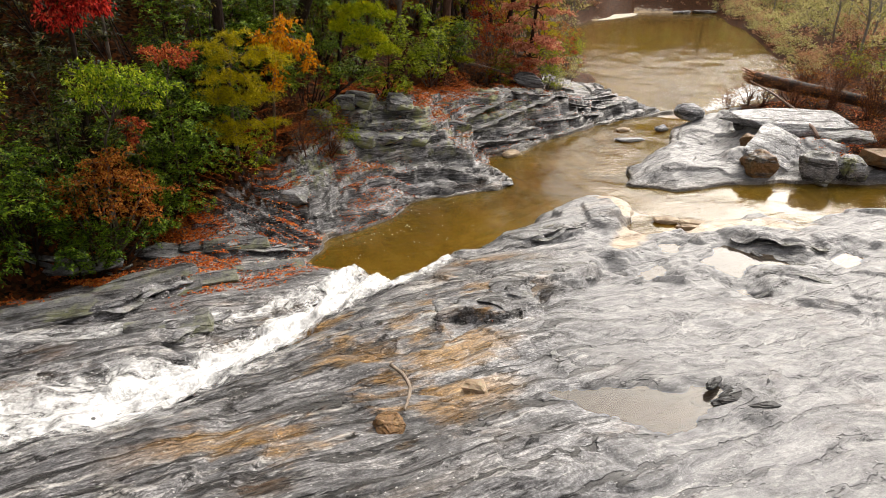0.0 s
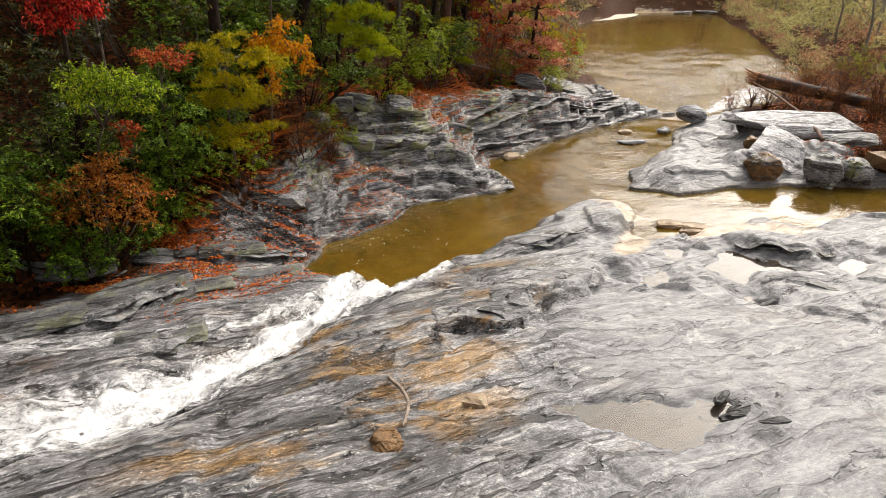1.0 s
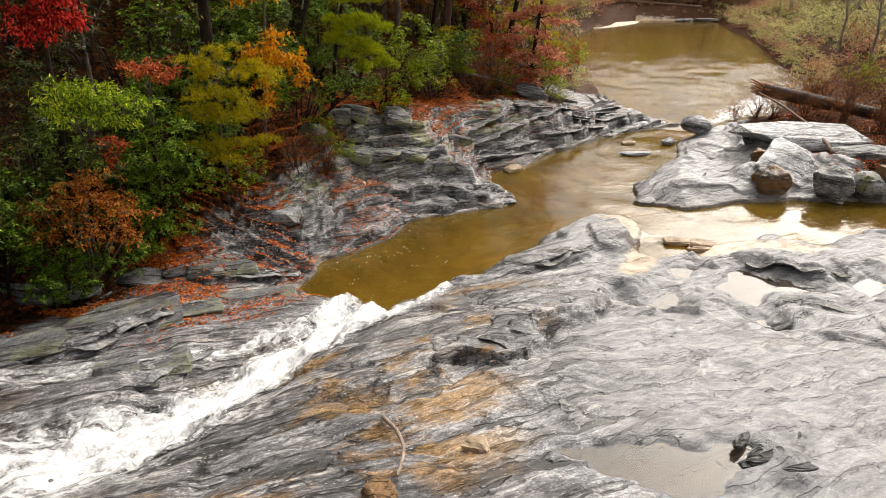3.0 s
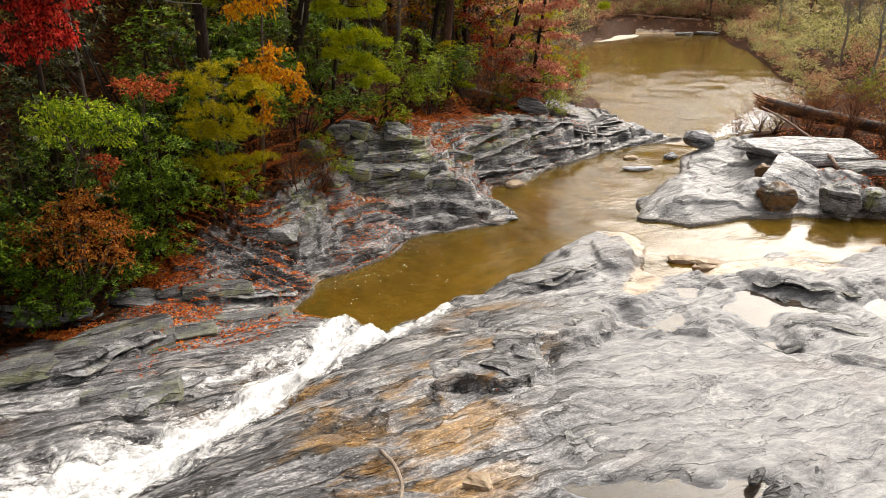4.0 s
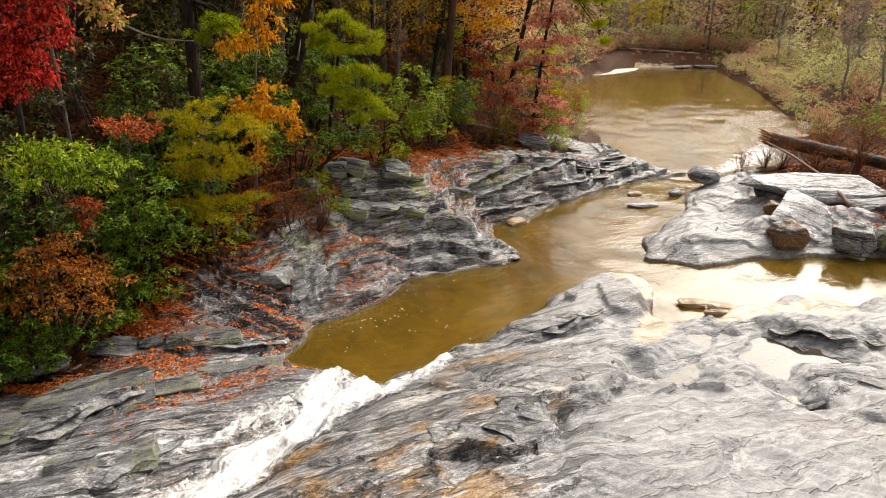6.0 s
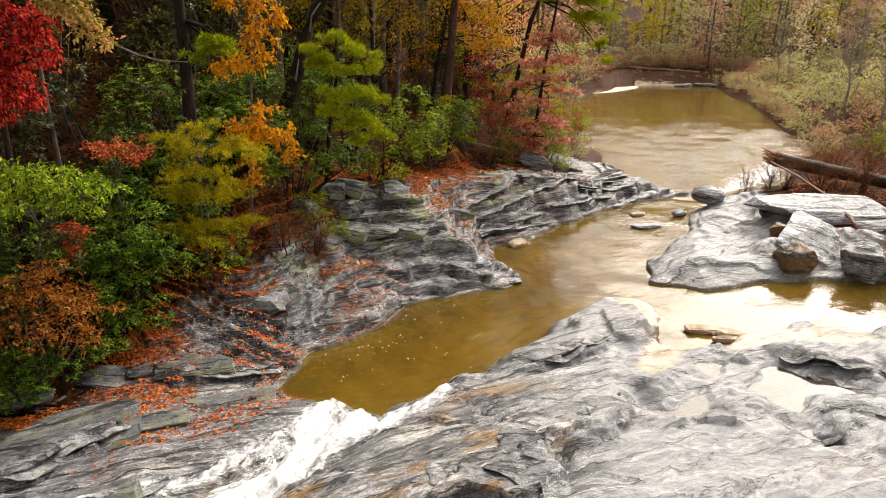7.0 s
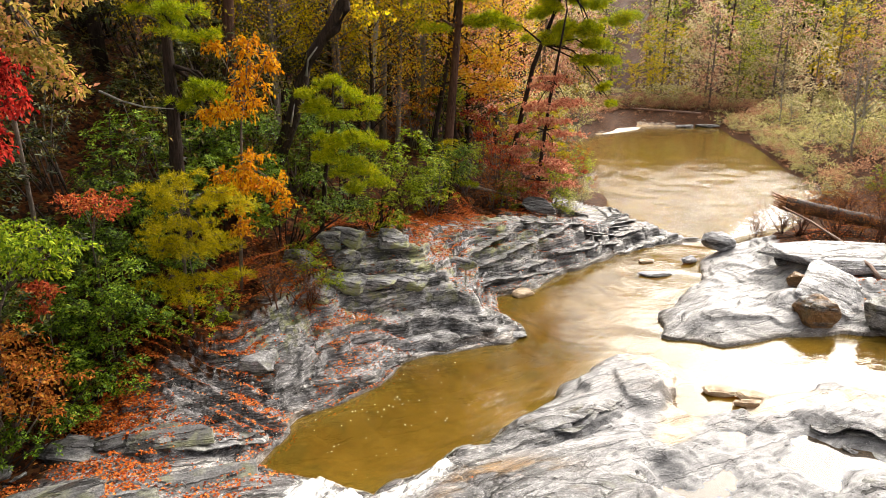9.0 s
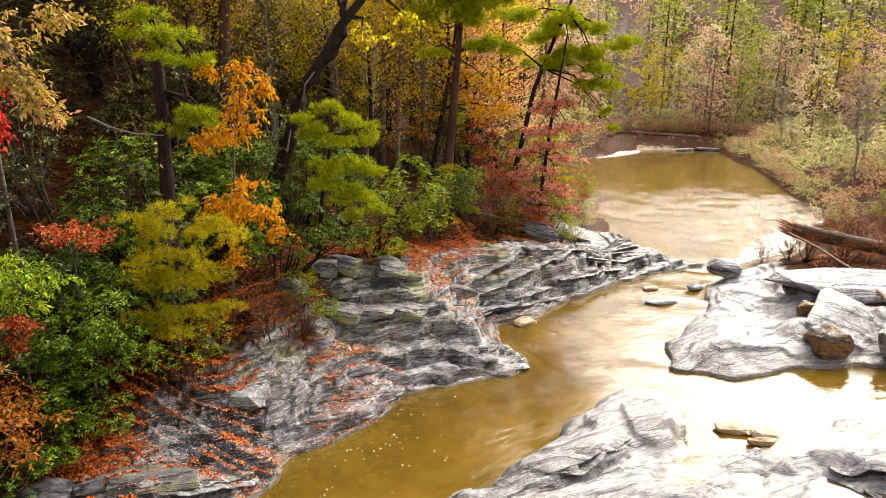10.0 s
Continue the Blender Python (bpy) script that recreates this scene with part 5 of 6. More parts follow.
thicket("red_maple", "crimson maple tree in full autumn colour", "tree", 211, L_CRIMSON, BARK_DARK, foot(-7.7, 10.6),
        [(-5.92, 10.2, 5.21, 0.2), (-6.09, 10.1, 5.09, 0.28), (-6.26, 10.1, 4.78, 0.31), (-5.96, 10, 4.54, 0.24), (-6.3, 10, 4.41, 0.26), (-6.61, 10, 4.9, 0.38), (-6.72, 9.9, 4.47, 0.38), (-6.28, 10.2, 5.39, 0.26), (-6.64, 10, 5.33, 0.34), (-5.83, 10.1, 4.91, 0.16)],
        mode="spray", dense=66, length=.062, ratio=.5, flat=.6, droop=.7, thick=.06, trunk=[(-7.4, 10.5, 2.5), (-7, 10.3, 4), (-6.5, 10.15, 5)])
thicket("oak_branch_sapling", "slim oak with pale yellow leaves turning pink", "sapling", 212, L_PALE, BARK_GREY, foot(-7.9, 11.6),
        [(-5.83, 10.2, 5.6, 0.14), (-5.75, 10.2, 5.48, 0.11), (-5.57, 10.2, 5.4, 0.11), (-5.34, 10.2, 5.31, 0.12), (-5.24, 10.2, 5.19, 0.11), (-5.09, 10.2, 5.07, 0.1), (-5.45, 10.3, 5.45, 0.11), (-5.89, 10.2, 5.71, 0.12), (-5.78, 10.4, 5.86, 0.17), (-5.41, 10.4, 5.96, 0.18), (-5.09, 10.5, 6.01, 0.16)],
        mode="spray", dense=7, length=.075, ratio=.45, flat=.7, droop=.4, thick=.035, shy=.2, trunk=[(-7.5, 11.4, 3), (-7, 11, 5), (-6.4, 10.6, 6.1), (-5.9, 10.4, 6)])
thicket("azalea", "rusty orange azalea shrub over dark rhododendron", "shrub", 213, L_RUST, BARK_GREY, foot(-6.8, 9.7),
        [(-7.02, 9.5, 1.87, 0.38), (-6.54, 9.6, 2.01, 0.41), (-6.14, 9.7, 1.93, 0.4), (-5.83, 9.8, 1.85, 0.32), (-6.3, 9.5, 1.66, 0.36), (-5.9, 9.6, 1.59, 0.32), (-6.92, 9.4, 1.54, 0.36), (-5.79, 9.7, 1.47, 0.22), (-6.24, 9.7, 2.25, 0.3)],
        mode="spray", dense=36, length=.055, ratio=.48, flat=.45, droop=.25, group="rusty azaleas")
thicket("young_pine", "bright green young pine with drooping needle plumes", "sapling", 214, L_PINE, BARK_DARK, foot(-5.7, 16.3),
        [(-5.25, 15.8, 5.01, 0.28), (-4.74, 15.8, 4.86, 0.32), (-5.4, 15.7, 4.55, 0.33), (-4.93, 15.8, 4.45, 0.35), (-4.4, 15.9, 4.5, 0.3), (-5.14, 15.7, 3.99, 0.35), (-4.61, 15.8, 3.99, 0.36), (-4.24, 16, 3.87, 0.3), (-4.81, 15.7, 3.58, 0.34), (-4.33, 15.9, 3.41, 0.34), (-4.14, 16.1, 3.11, 0.26), (-5.22, 15.6, 3.63, 0.28), (-4.58, 15.9, 3.12, 0.26), (-5.55, 15.7, 4.81, 0.24)],
        mode="needle", dense=130, length=.095, ratio=.035, flat=.4, droop=.55, thick=.05, trunk=[(-5.4, 16.1, 3.2), (-5.1, 15.95, 4.2), (-5, 15.85, 5)], group="young pines")
thicket("pink_maple", "slender maple with salmon red leaves in flat layers", "tree", 215, L_PINK, BARK_DARK, foot(-2.5, 25),
        [(-1.97, 25, 4.99, 0.55), (-2.4, 25, 4.74, 0.48), (-1.61, 25.2, 4.22, 0.52), (-2.52, 24.8, 4.14, 0.58), (-2, 25, 3.7, 0.62), (-2.82, 24.6, 3.45, 0.47), (-1.66, 25.2, 3.25, 0.44), (-2.32, 24.9, 2.9, 0.55), (-2.94, 24.4, 2.77, 0.47), (-1.86, 25, 2.37, 0.48), (-2.6, 24.6, 2.12, 0.55), (-1.81, 24.8, 1.67, 0.48), (-2.36, 24.4, 1.36, 0.47), (-1.6, 25.2, 2.08, 0.34), (-3.02, 24, 1.76, 0.43)],
        mode="spray", dense=26, length=.10, ratio=.6, flat=.22, droop=.2, thick=.075, shy=.15, trunk=[(-2.45, 25, 1.04), (-2.29, 25, 2.71), (-2.12, 25, 4.31), (-1.91, 25, 5.67), (-1.72, 25, 6.97)])
thicket("leaning_pine", "pine leaning over the water with long green boughs", "tree", 216, L_PINE, BARK_DARK, foot(-3.95, 25.5),
        [(-1.94, 26, 7.56, 0.69), (-1.08, 26.3, 7.31, 0.62), (-0.45, 26.5, 6.72, 0.51), (-0.84, 26.4, 6.03, 0.58), (-0.46, 26.5, 5.51, 0.47), (-1.16, 26.3, 5.51, 0.5), (-0.59, 26.5, 4.71, 0.39), (-0.29, 26.6, 4.16, 0.27), (-1.72, 26.1, 6.55, 0.62), (-2.6, 25.8, 7.06, 0.65), (-3.29, 25.6, 7.57, 0.69), (-2.39, 25.8, 6.21, 0.5), (-1.21, 26.2, 6.55, 0.54), (-3.78, 25.4, 6.73, 0.57)],
        mode="needle", dense=105, length=.13, ratio=.05, flat=.35, droop=.6, thick=.11, trunk=[(-3.87, 25.5, 1.15), (-3.41, 25.5, 2.23), (-2.76, 25.5, 5.34), (-2.12, 25.5, 7.02), (-1.43, 25.5, 8.6)])
thicket("pine_tree", "pine with a grey trunk and bright green low boughs", "tree", 217, L_PINE, BARK_DARK, foot(-6.6, 13.3),
        [(-6.41, 13, 6.39, 0.28), (-5.87, 13, 6.07, 0.35), (-5.81, 13.3, 5.02, 0.3), (-6, 13.2, 4.86, 0.26), (-6.56, 13, 6.09, 0.27), (-5.93, 12.9, 5.77, 0.24), (-5.67, 13.1, 5.69, 0.22), (-5.59, 13.3, 4.82, 0.18), (-6.22, 13.2, 4.73, 0.19)],
        mode="needle", dense=130, length=.09, ratio=.04, flat=.35, droop=.4, thick=.125, trunk=[(-6.55, 13.25, 2.6), (-6.49, 13.2, 3.86), (-6.42, 13.2, 4.98), (-6.39, 13.2, 5.79), (-6.35, 13.2, 6.56), (-6.31, 13.2, 7.23)])
thicket("tall_pine", "tall pine with red-brown trunk and high green boughs", "tree", 218, L_PINE, BARK_PINE, foot(-5.15, 23.4),
        [(-5.66, 23.2, 7.4, 0.63), (-4.97, 23.2, 7.67, 0.69), (-3.98, 23.2, 7.48, 0.68), (-3.51, 23.2, 8.05, 0.75), (-6.53, 23.2, 7.58, 0.6), (-6.16, 23.2, 8.18, 0.71), (-3.76, 23, 6.56, 0.5), (-5.43, 23, 6.45, 0.41), (-8.01, 22.6, 8.33, 0.72), (-4.48, 23.2, 8.54, 0.76), (-4.69, 22.8, 2.09, 0.31), (-4.25, 22.8, 1.91, 0.27)],
        mode="needle", dense=105, length=.13, ratio=.05, flat=.4, droop=.5, thick=.17, trunk=[(-5.08, 23.4, 1.94), (-4.92, 23.4, 3.85), (-4.74, 23.4, 5.82), (-4.61, 23.4, 7.23), (-4.47, 23.4, 8.72)])
thicket("orange_tree", "slender tree with orange and gold leaves", "tree", 219, L_ORANGE, BARK_DARK, foot(-5.95, 24),
        [(-4.51, 24, 5.84, 0.46), (-3.8, 24, 5.5, 0.49), (-4.33, 24, 5.17, 0.43), (-3.62, 24, 4.84, 0.46), (-5.78, 24, 4.66, 0.36), (-6.16, 24, 3.96, 0.4), (-4.14, 24, 4.5, 0.42)],
        mode="spray", dense=20, length=.10, ratio=.5, flat=.6, droop=.4, thick=.09, shy=.2, trunk=[(-5.76, 24, 2.35), (-5.45, 24, 4.15), (-5.11, 24, 5.84), (-4.94, 24, 6.98), (-4.83, 24, 8.54)])
thicket("forest_tree", "tall forest tree with a red-brown trunk", "tree", 220, L_DULL, BARK_PINE, foot(-8.2, 17),
        [(-8.1, 17, 7.36, 0.46), (-7.43, 17, 7.22, 0.39), (-8.5, 17, 7.49, 0.41), (-6.94, 17, 6.88, 0.31), (-7.23, 17, 5.84, 0.28), (-8.27, 17, 5.82, 0.24)],
        mode="spray", dense=18, length=.08, ratio=.5, flat=.6, thick=.17, shy=.2, trunk=[(-8.05, 17, 5.33), (-7.98, 17, 6.25), (-7.86, 17, 7.13), (-7.73, 17, 7.98)])
thicket("pale_tree", "pale grey straight trunk with thin yellow leaves", "tree", 221, L_YELLOW, BARK_PALE, foot(-7.1, 22),
        [(-6.07, 22, 6.84, 0.43), (-7.07, 22, 7.47, 0.47), (-6.37, 22, 8.01, 0.57), (-7.47, 22, 6.12, 0.34)],
        mode="spray", dense=16, length=.09, ratio=.6, flat=.6, thick=.11, shy=.3, trunk=[(-6.92, 22, 4.4), (-6.79, 22, 5.65), (-6.63, 22, 6.86), (-6.5, 22, 8.31)])
thicket("crooked_tree", "dark crooked tree leaning out over the bank", "tree", 222, L_YELLOW, BARK_DARK, foot(-7.05, 16.4),
        [(-4.65, 16.6, 6.34, 0.25), (-3.87, 16.4, 7.25, 0.4), (-4.96, 16.4, 7.5, 0.46), (-5.54, 16.6, 7.38, 0.4), (-3.66, 16.4, 6.58, 0.22)],
        mode="spray", dense=16, length=.08, ratio=.6, flat=.6, thick=.17, shy=.3, trunk=[(-6.9, 16.4, 2.79), (-6.6, 16.4, 3.54), (-6.23, 16.4, 4.28), (-5.94, 16.4, 5.05), (-5.69, 16.4, 5.53), (-5.27, 16.4, 6.02), (-5.01, 16.4, 6.44), (-4.54, 16.4, 6.91), (-3.97, 16.4, 7.54)])
for line, size, bark, label in (([(-5.4, 16.4, 5.84), (-5.13, 16.4, 5.99), (-4.9, 16.4, 6.33), (-4.93, 16.4, 6.73), (-4.75, 16.4, 7.21)], (.09, .05), BARK_DARK, "dark forked limb of the crooked tree"), ([(-5.75, 16.2, 5.11), (-5.68, 16.2, 5.42), (-5.47, 16.2, 5.65)], (.03, .012), BARK_PALE, "bleached dead stub on the crooked tree"),
                                ([(-6.17, 16.2, 4.13), (-6.05, 16.2, 4.57)], (.022, .008), BARK_PALE, "bleached dead stub on the crooked tree"), ([(-7.22, 12.6, 4.93), (-6.83, 12.6, 4.79), (-6.44, 12.6, 4.71), (-5.92, 12.6, 4.69)], (.02, .008), BARK_PALE, "bleached dead branch caught in the thicket")):
    tagged(new("dead_branch", tubes_mesh("dead_branch", [(np.array(line), np.linspace(*size, len(line)), 6)], bark)), label, "branch", "dead branches")
FRONT = [("rhodo1", -7.4, 10.2, 1.0), ("rhodo0", -7.5, 8.9, 1.0), ("rhodo2", -7.1, 11.6, 1.0), ("rhodo0", -7.0, 12.5, 1.0), ("rhodo1", -7.3, 13.4, 1.15),
         ("rhodo0", -7.0, 14.6, 1.1), ("rhodo2", -6.9, 15.4, 1.0), ("dull0", -7.2, 16.4, 1.0), ("rhodo1", -5.9, 18.0, .9), ("rhodo2", -6.6, 17.4, 1.0),
         ("dull1", -6.6, 17.0, 1.0), ("brush0", -5.35, 13.9, .5), ("brush1", -5.0, 14.4, .45), ("fresh0", -4.8, 14.9, .35), ("fresh1", -5.3, 14.9, .4),
         ("fresh0", -4.6, 20.4, .9), ("rhodo2", -4.4, 21.4, .7), ("rust0", -3.5, 23.4, .8), ("fresh0", -3.2, 24.0, .7), ("sage0", -1.3, 24.8, .5), ("fresh1", -1.6, 24.3, .45),
         ("rust1", -3.0, 25.2, .9), ("red0", -2.4, 24.0, .55), ("fresh1", -4.4, 23.0, .8), ("olive", -4.8, 22.4, .5), ("red1", -3.6, 24.4, .8),
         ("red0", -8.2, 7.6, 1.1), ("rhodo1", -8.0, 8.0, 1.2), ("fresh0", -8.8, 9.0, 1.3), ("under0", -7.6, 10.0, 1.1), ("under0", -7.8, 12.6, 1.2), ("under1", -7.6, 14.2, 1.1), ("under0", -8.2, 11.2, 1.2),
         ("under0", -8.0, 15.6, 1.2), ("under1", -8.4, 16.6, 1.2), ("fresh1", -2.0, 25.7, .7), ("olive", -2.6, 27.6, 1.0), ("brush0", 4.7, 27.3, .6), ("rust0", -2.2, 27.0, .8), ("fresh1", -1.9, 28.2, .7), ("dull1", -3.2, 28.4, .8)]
for key, x, y, size in FRONT:
    N.put(key, x, y, size=size)
TREES = [("poplar", -8.6, 19.6, .7, (0, 2)), ("poplar", -7.9, 18.4, .6, (0, 2)), ("oak", -6.4, 20.8, .55, (0, 2)), ("poplar", -9.0, 16.2, .6, (0, 1)), ("poplar", -7.6, 21.4, .65, (0, 3)), ("oak", -9.4, 17.6, .65, (0, 2)), ("poplar", -6.9, 20.2, .55, (0, 2)), ("poplar", -6.4, 22.6, .6, (0, 3)), ("poplar", -5.6, 28.4, .7, (0, 3)), ("maple", -5.2, 26.4, .9, (0, 3)), ("oak", -5.3, 25.2, .75, (0, 3)), ("poplar", -6.2, 24.4, .85, (0, 2)), ("oak", -8.2, 22.0, .8, (0, 1)), ("palebirch", -8.6, 25.8, 1.0, (0, 2)), ("trunk", -10.8, 20.5, 1.1, (0, 0)), ("trunk", -7.6, 25.1, .8, (0, 1)),
         ("trunk", -7.4, 27.0, .9, (0, 2)), ("poplar", -7.0, 23.0, .9, (0, 3)), ("oak", -6.0, 26.5, .8, (0, 3)), ("oak", -4.6, 28.2, .7, (0, 3)),
         ("poplar", -9.5, 23.0, 1.0, (0, 0)), ("gum", -11.5, 17.0, 1.0, (0, 0)), ("poplar", -9.8, 20.0, .8, (0, 0)), ("trunk", -12.5, 14.0, 1.0, (0, 0)), ("palebirch", -10.5, 28.0, 1.0, (0, -1)),
         ("tallpine", -7.5, 30.0, 1.0, (0, 1)), ("poplar", -6.0, 33.0, 1.0, (0, 3)), ("oak", -7.6, 36.0, 1.0, (0, 3)), ("gum", -8.5, 40.0, 1.0, (0, 0)), ("maple", -5.6, 36.0, 1.1, (0, 3)),
         ("gum", -14, 10.5, 1.1, (0, 0)), ("trunk", -13, 24, 1.1, (0, 0)), ("trunk", -15, 19, 1.1, (0, 0)), ("palebirch", -14, 30, 1.1, (0, 0)), ("oak", -12, 32, 1.0, (0, 0)),
         ("poplar", -13, 27, 1.0, (0, 0)), ("gum", -16, 14, 1.2, (0, 0)), ("gum", -17, 24, 1.2, (0, 0)), ("oak", -16, 34, 1.2, (0, 0)), ("trunk", -10, 33, 1.0, (0, 2))]
for key, x, y, size, lean in TREES:
    N.put(key, x, y, size=size, lean=lean, sink=.15)
# undergrowth further up the slope
rng = np.random.default_rng(5)
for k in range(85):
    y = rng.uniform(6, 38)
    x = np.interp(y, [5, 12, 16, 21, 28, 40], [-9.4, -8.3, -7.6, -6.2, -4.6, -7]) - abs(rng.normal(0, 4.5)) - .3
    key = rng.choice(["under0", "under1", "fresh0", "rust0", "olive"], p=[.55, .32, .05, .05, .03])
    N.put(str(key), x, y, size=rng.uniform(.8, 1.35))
for k in range(20):
    y, x = rng.uniform(8, 60), -9 - abs(rng.normal(0, 9))
    if y > 40:
        x += 2
    N.put(str(rng.choice(["trunk", "gum", "poplar", "oak", "palebirch", "tallpine"], p=[.35, .2, .15, .15, .08, .07])), x - 2, y, size=rng.uniform(.9, 1.25), sink=.2)

# ---- the low right bank ----
for k in range(62):
    y = rng.uniform(26.5, 72)
    x = np.interp(y, [26, 31, 38, 43, 58, 71], [7.6, 8.8, 11.0, 10.7, 11.0, 10.2]) + abs(rng.normal(0, 3.0))
    N.put(str(rng.choice(["sage0", "sage1", "brush0", "fresh1", "fresh0", "rust0", "dull0"], p=[.25, .24, .05, .12, .12, .12, .10])) if y < 35 else str(rng.choice(["fsage", "frust"], p=[.6, .4])), x, y, size=rng.uniform(.4, .85))
for key, x, y, size in [("fpine", 21.5, 68, .7), ("fgreen", 15, 44, .5), ("ftan", 17, 52, .6), ("ftan", 13.5, 60, .55), ("fgreen", 24, 60, .8), ("bare", 12.5, 39, .55), ("ftan", 20, 46, .6), ("fpine", 27, 62, .9),
                        ("fpink", 24, 78, .8), ("fgreen", 16, 34, .4), ("sage0", 9.0, 24.5, .9), ("sage1", 10.2, 23.0, 1.0), ("brush0", 8.2, 23.6, .9), ("brush1", 7.6, 25.4, .8), ("brush0", 6.9, 26.0, .7),
                        ("sage0", 11.5, 26, 1.1), ("fresh0", 9.6, 27.5, .9), ("brush1", 8.0, 21.0, .5), ("brush0", 7.4, 20.2, .4)]:
    N.put(key, x, y, size=size)

for k in range(44):
    y = 26.8 + 1.02 * k
    x = np.interp(y, [26, 31, 38, 43, 58, 71], [6.1, 7.6, 9.8, 9.5, 9.8, 8.9]) + rng.uniform(-.3, .6)
    N.put(str(rng.choice(["rust0", "fresh1", "sage0", "rust1", "sage1"])) if y < 34 else str(rng.choice(["frust", "fsage"])), x, y, size=rng.uniform(.3, .6))
for k in range(11):
    y = rng.uniform(27, 62)
    N.put("bare", np.interp(y, [26, 31, 38, 43, 58, 71], [7.4, 8.8, 11, 11, 11, 10]) + abs(rng.normal(0, 3)), y, size=rng.uniform(.28, .6))

# ---- far woods ----
for k in range(52):
    x, y = rng.uniform(-26, 46), 75.5 + abs(rng.normal(0, 9))
    key = str(rng.choice(["fpink", "ftan", "fyellow", "fgreen", "fpine"], p=[.44, .18, .07, .17, .14]))
    N.put(key, x, y, size=rng.uniform(.55, 1.0), sink=.3)
for k in range(30):
    N.put("fpine", rng.uniform(2, 70), rng.uniform(90, 150), size=rng.uniform(.9, 1.4), sink=.3)
for k in range(24):
    x, y = rng.uniform(-34, 66), 98 + abs(rng.normal(0, 14))
    key = str(rng.choice(["fpink", "ftan", "fgreen", "fpine"], p=[.15, .15, .22, .48]))
    N.put(key, x, y, size=rng.uniform(1.0, 1.5), sink=.3)
for k in range(46):
    N.put(str(rng.choice(["fsage", "frust"], p=[.5, .5])), rng.uniform(-7, 24), 76.8 + abs(rng.normal(0, 3)), size=rng.uniform(.6, 1.0))
for k in range(28):
    y = rng.uniform(40, 76)
    N.put(str(rng.choice(["fpink", "ftan", "oak", "poplar", "gum"], p=[.3, .15, .25, .15, .15])), -7.0 - abs(rng.normal(0, 8)), y, size=rng.uniform(.8, 1.2), sink=.3)
for k in range(26):
    y = rng.uniform(29, 70)
    N.put(str(rng.choice(["frust", "fsage"] if y > 42 else ["rust0", "brush0", "dull1"])), np.interp(y, [28, 32, 43, 52, 58, 71], [-1.4, -1.9, -4.3, -5.3, -5.0, 0]) - abs(rng.normal(0, 1.4)), y, size=rng.uniform(.7, 1.1))

for k in range(26):
    N.put("frust", rng.uniform(-5, 20), rng.uniform(71.6, 73.6), size=rng.uniform(.12, .26))
for k in range(30):
    N.put("frust", rng.uniform(-8, 24), rng.uniform(75.2, 79), size=rng.uniform(.5, .85))
for key, x, y, size in [("rust0", -1.3, 29, .7), ("red1", -1.6, 30.5, .6), ("fresh0", -1.7, 32.5, .8), ("rust1", -2.6, 36, .9), ("sage1", -1.2, 27, .5), ("fresh1", -2.2, 34, .8), ("rust0", -3.2, 39, 1.0), ("sage0", -3.6, 42, 1.1),
                        ("rust0", -4.2, 26.5, 1.2), ("olive", -4.9, 27.5, 1.3), ("fresh0", -3.8, 28.5, 1.2), ("rust1", -5.2, 29.5, 1.4), ("red0", -4.6, 25.8, 1.0), ("fresh1", -5.8, 25.2, 1.2), ("rust0", -6.6, 24.2, 1.2), ("rust1", -3.9, 25.4, .9),
                        ("brush0", 5.4, 24.8, .55), ("brush1", 6.2, 24.2, .6), ("brush0", 7.0, 23.6, .7), ("rust0", 6.9, 24.7, .5), ("brush1", 5.0, 25.0, .5), ("brush1", 7.9, 23.0, .7)]:
    N.put(key, x, y, size=size)

# ---- boulders and slabs ----


ST_GREY = schist("grey_block_stone", True, 0.25, 0.6, 0.95)
ST_LEDGE = schist("wet_ledge_stone", True, 0.35, 0.7, 0.5)
ST_PALE = schist("pale_block_stone", True, 0.0, 0.25, 1.5)
ST_RUST = schist("rust_stained_stone", True, 0.2, 1.4, 1.1)
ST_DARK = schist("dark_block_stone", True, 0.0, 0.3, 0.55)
ST_BED = schist("bedded_stone", True, 0.15, 0.5, 0.8)
ST_BEDMOSS = schist("lichen_bedded_stone", True, 0.7, 0.4, 0.85)
ST_MOSS = schist("lichen_block_stone", True, 1.0, 0.5, 0.95)


def sandstone(name, dark=(0.24, 0.155, 0.085), light=(0.55, 0.43, 0.30)):
    m, n, l, p = nodes(name)
    co = n.new("ShaderNodeTexCoord").outputs["Object"]
    a, c = noise_node(n, l, mapping(n, l, co, 0, (1, 1, 3)), 4, 7, 0.68), noise_node(n, l, co, 40, 3)
    r = ramp(n, [(0.36, dark), (0.62, light)])
    l.new(a.outputs[0], r.inputs[0])
    l.new(mix(n, l, 0.25, r.outputs[0], c.outputs["Color"], "OVERLAY"), p.inputs["Base Color"])
    p.inputs["Roughness"].default_value = 0.65
    l.new(bump(n, l, a.outputs[0], 0.6, 0.03), p.inputs["Normal"])
    return m


ST_TAN = sandstone("tan_sandy_stone")
ST_SAND = sandstone("pale_river_sand", (0.48, 0.41, 0.32), (0.66, 0.60, 0.50))


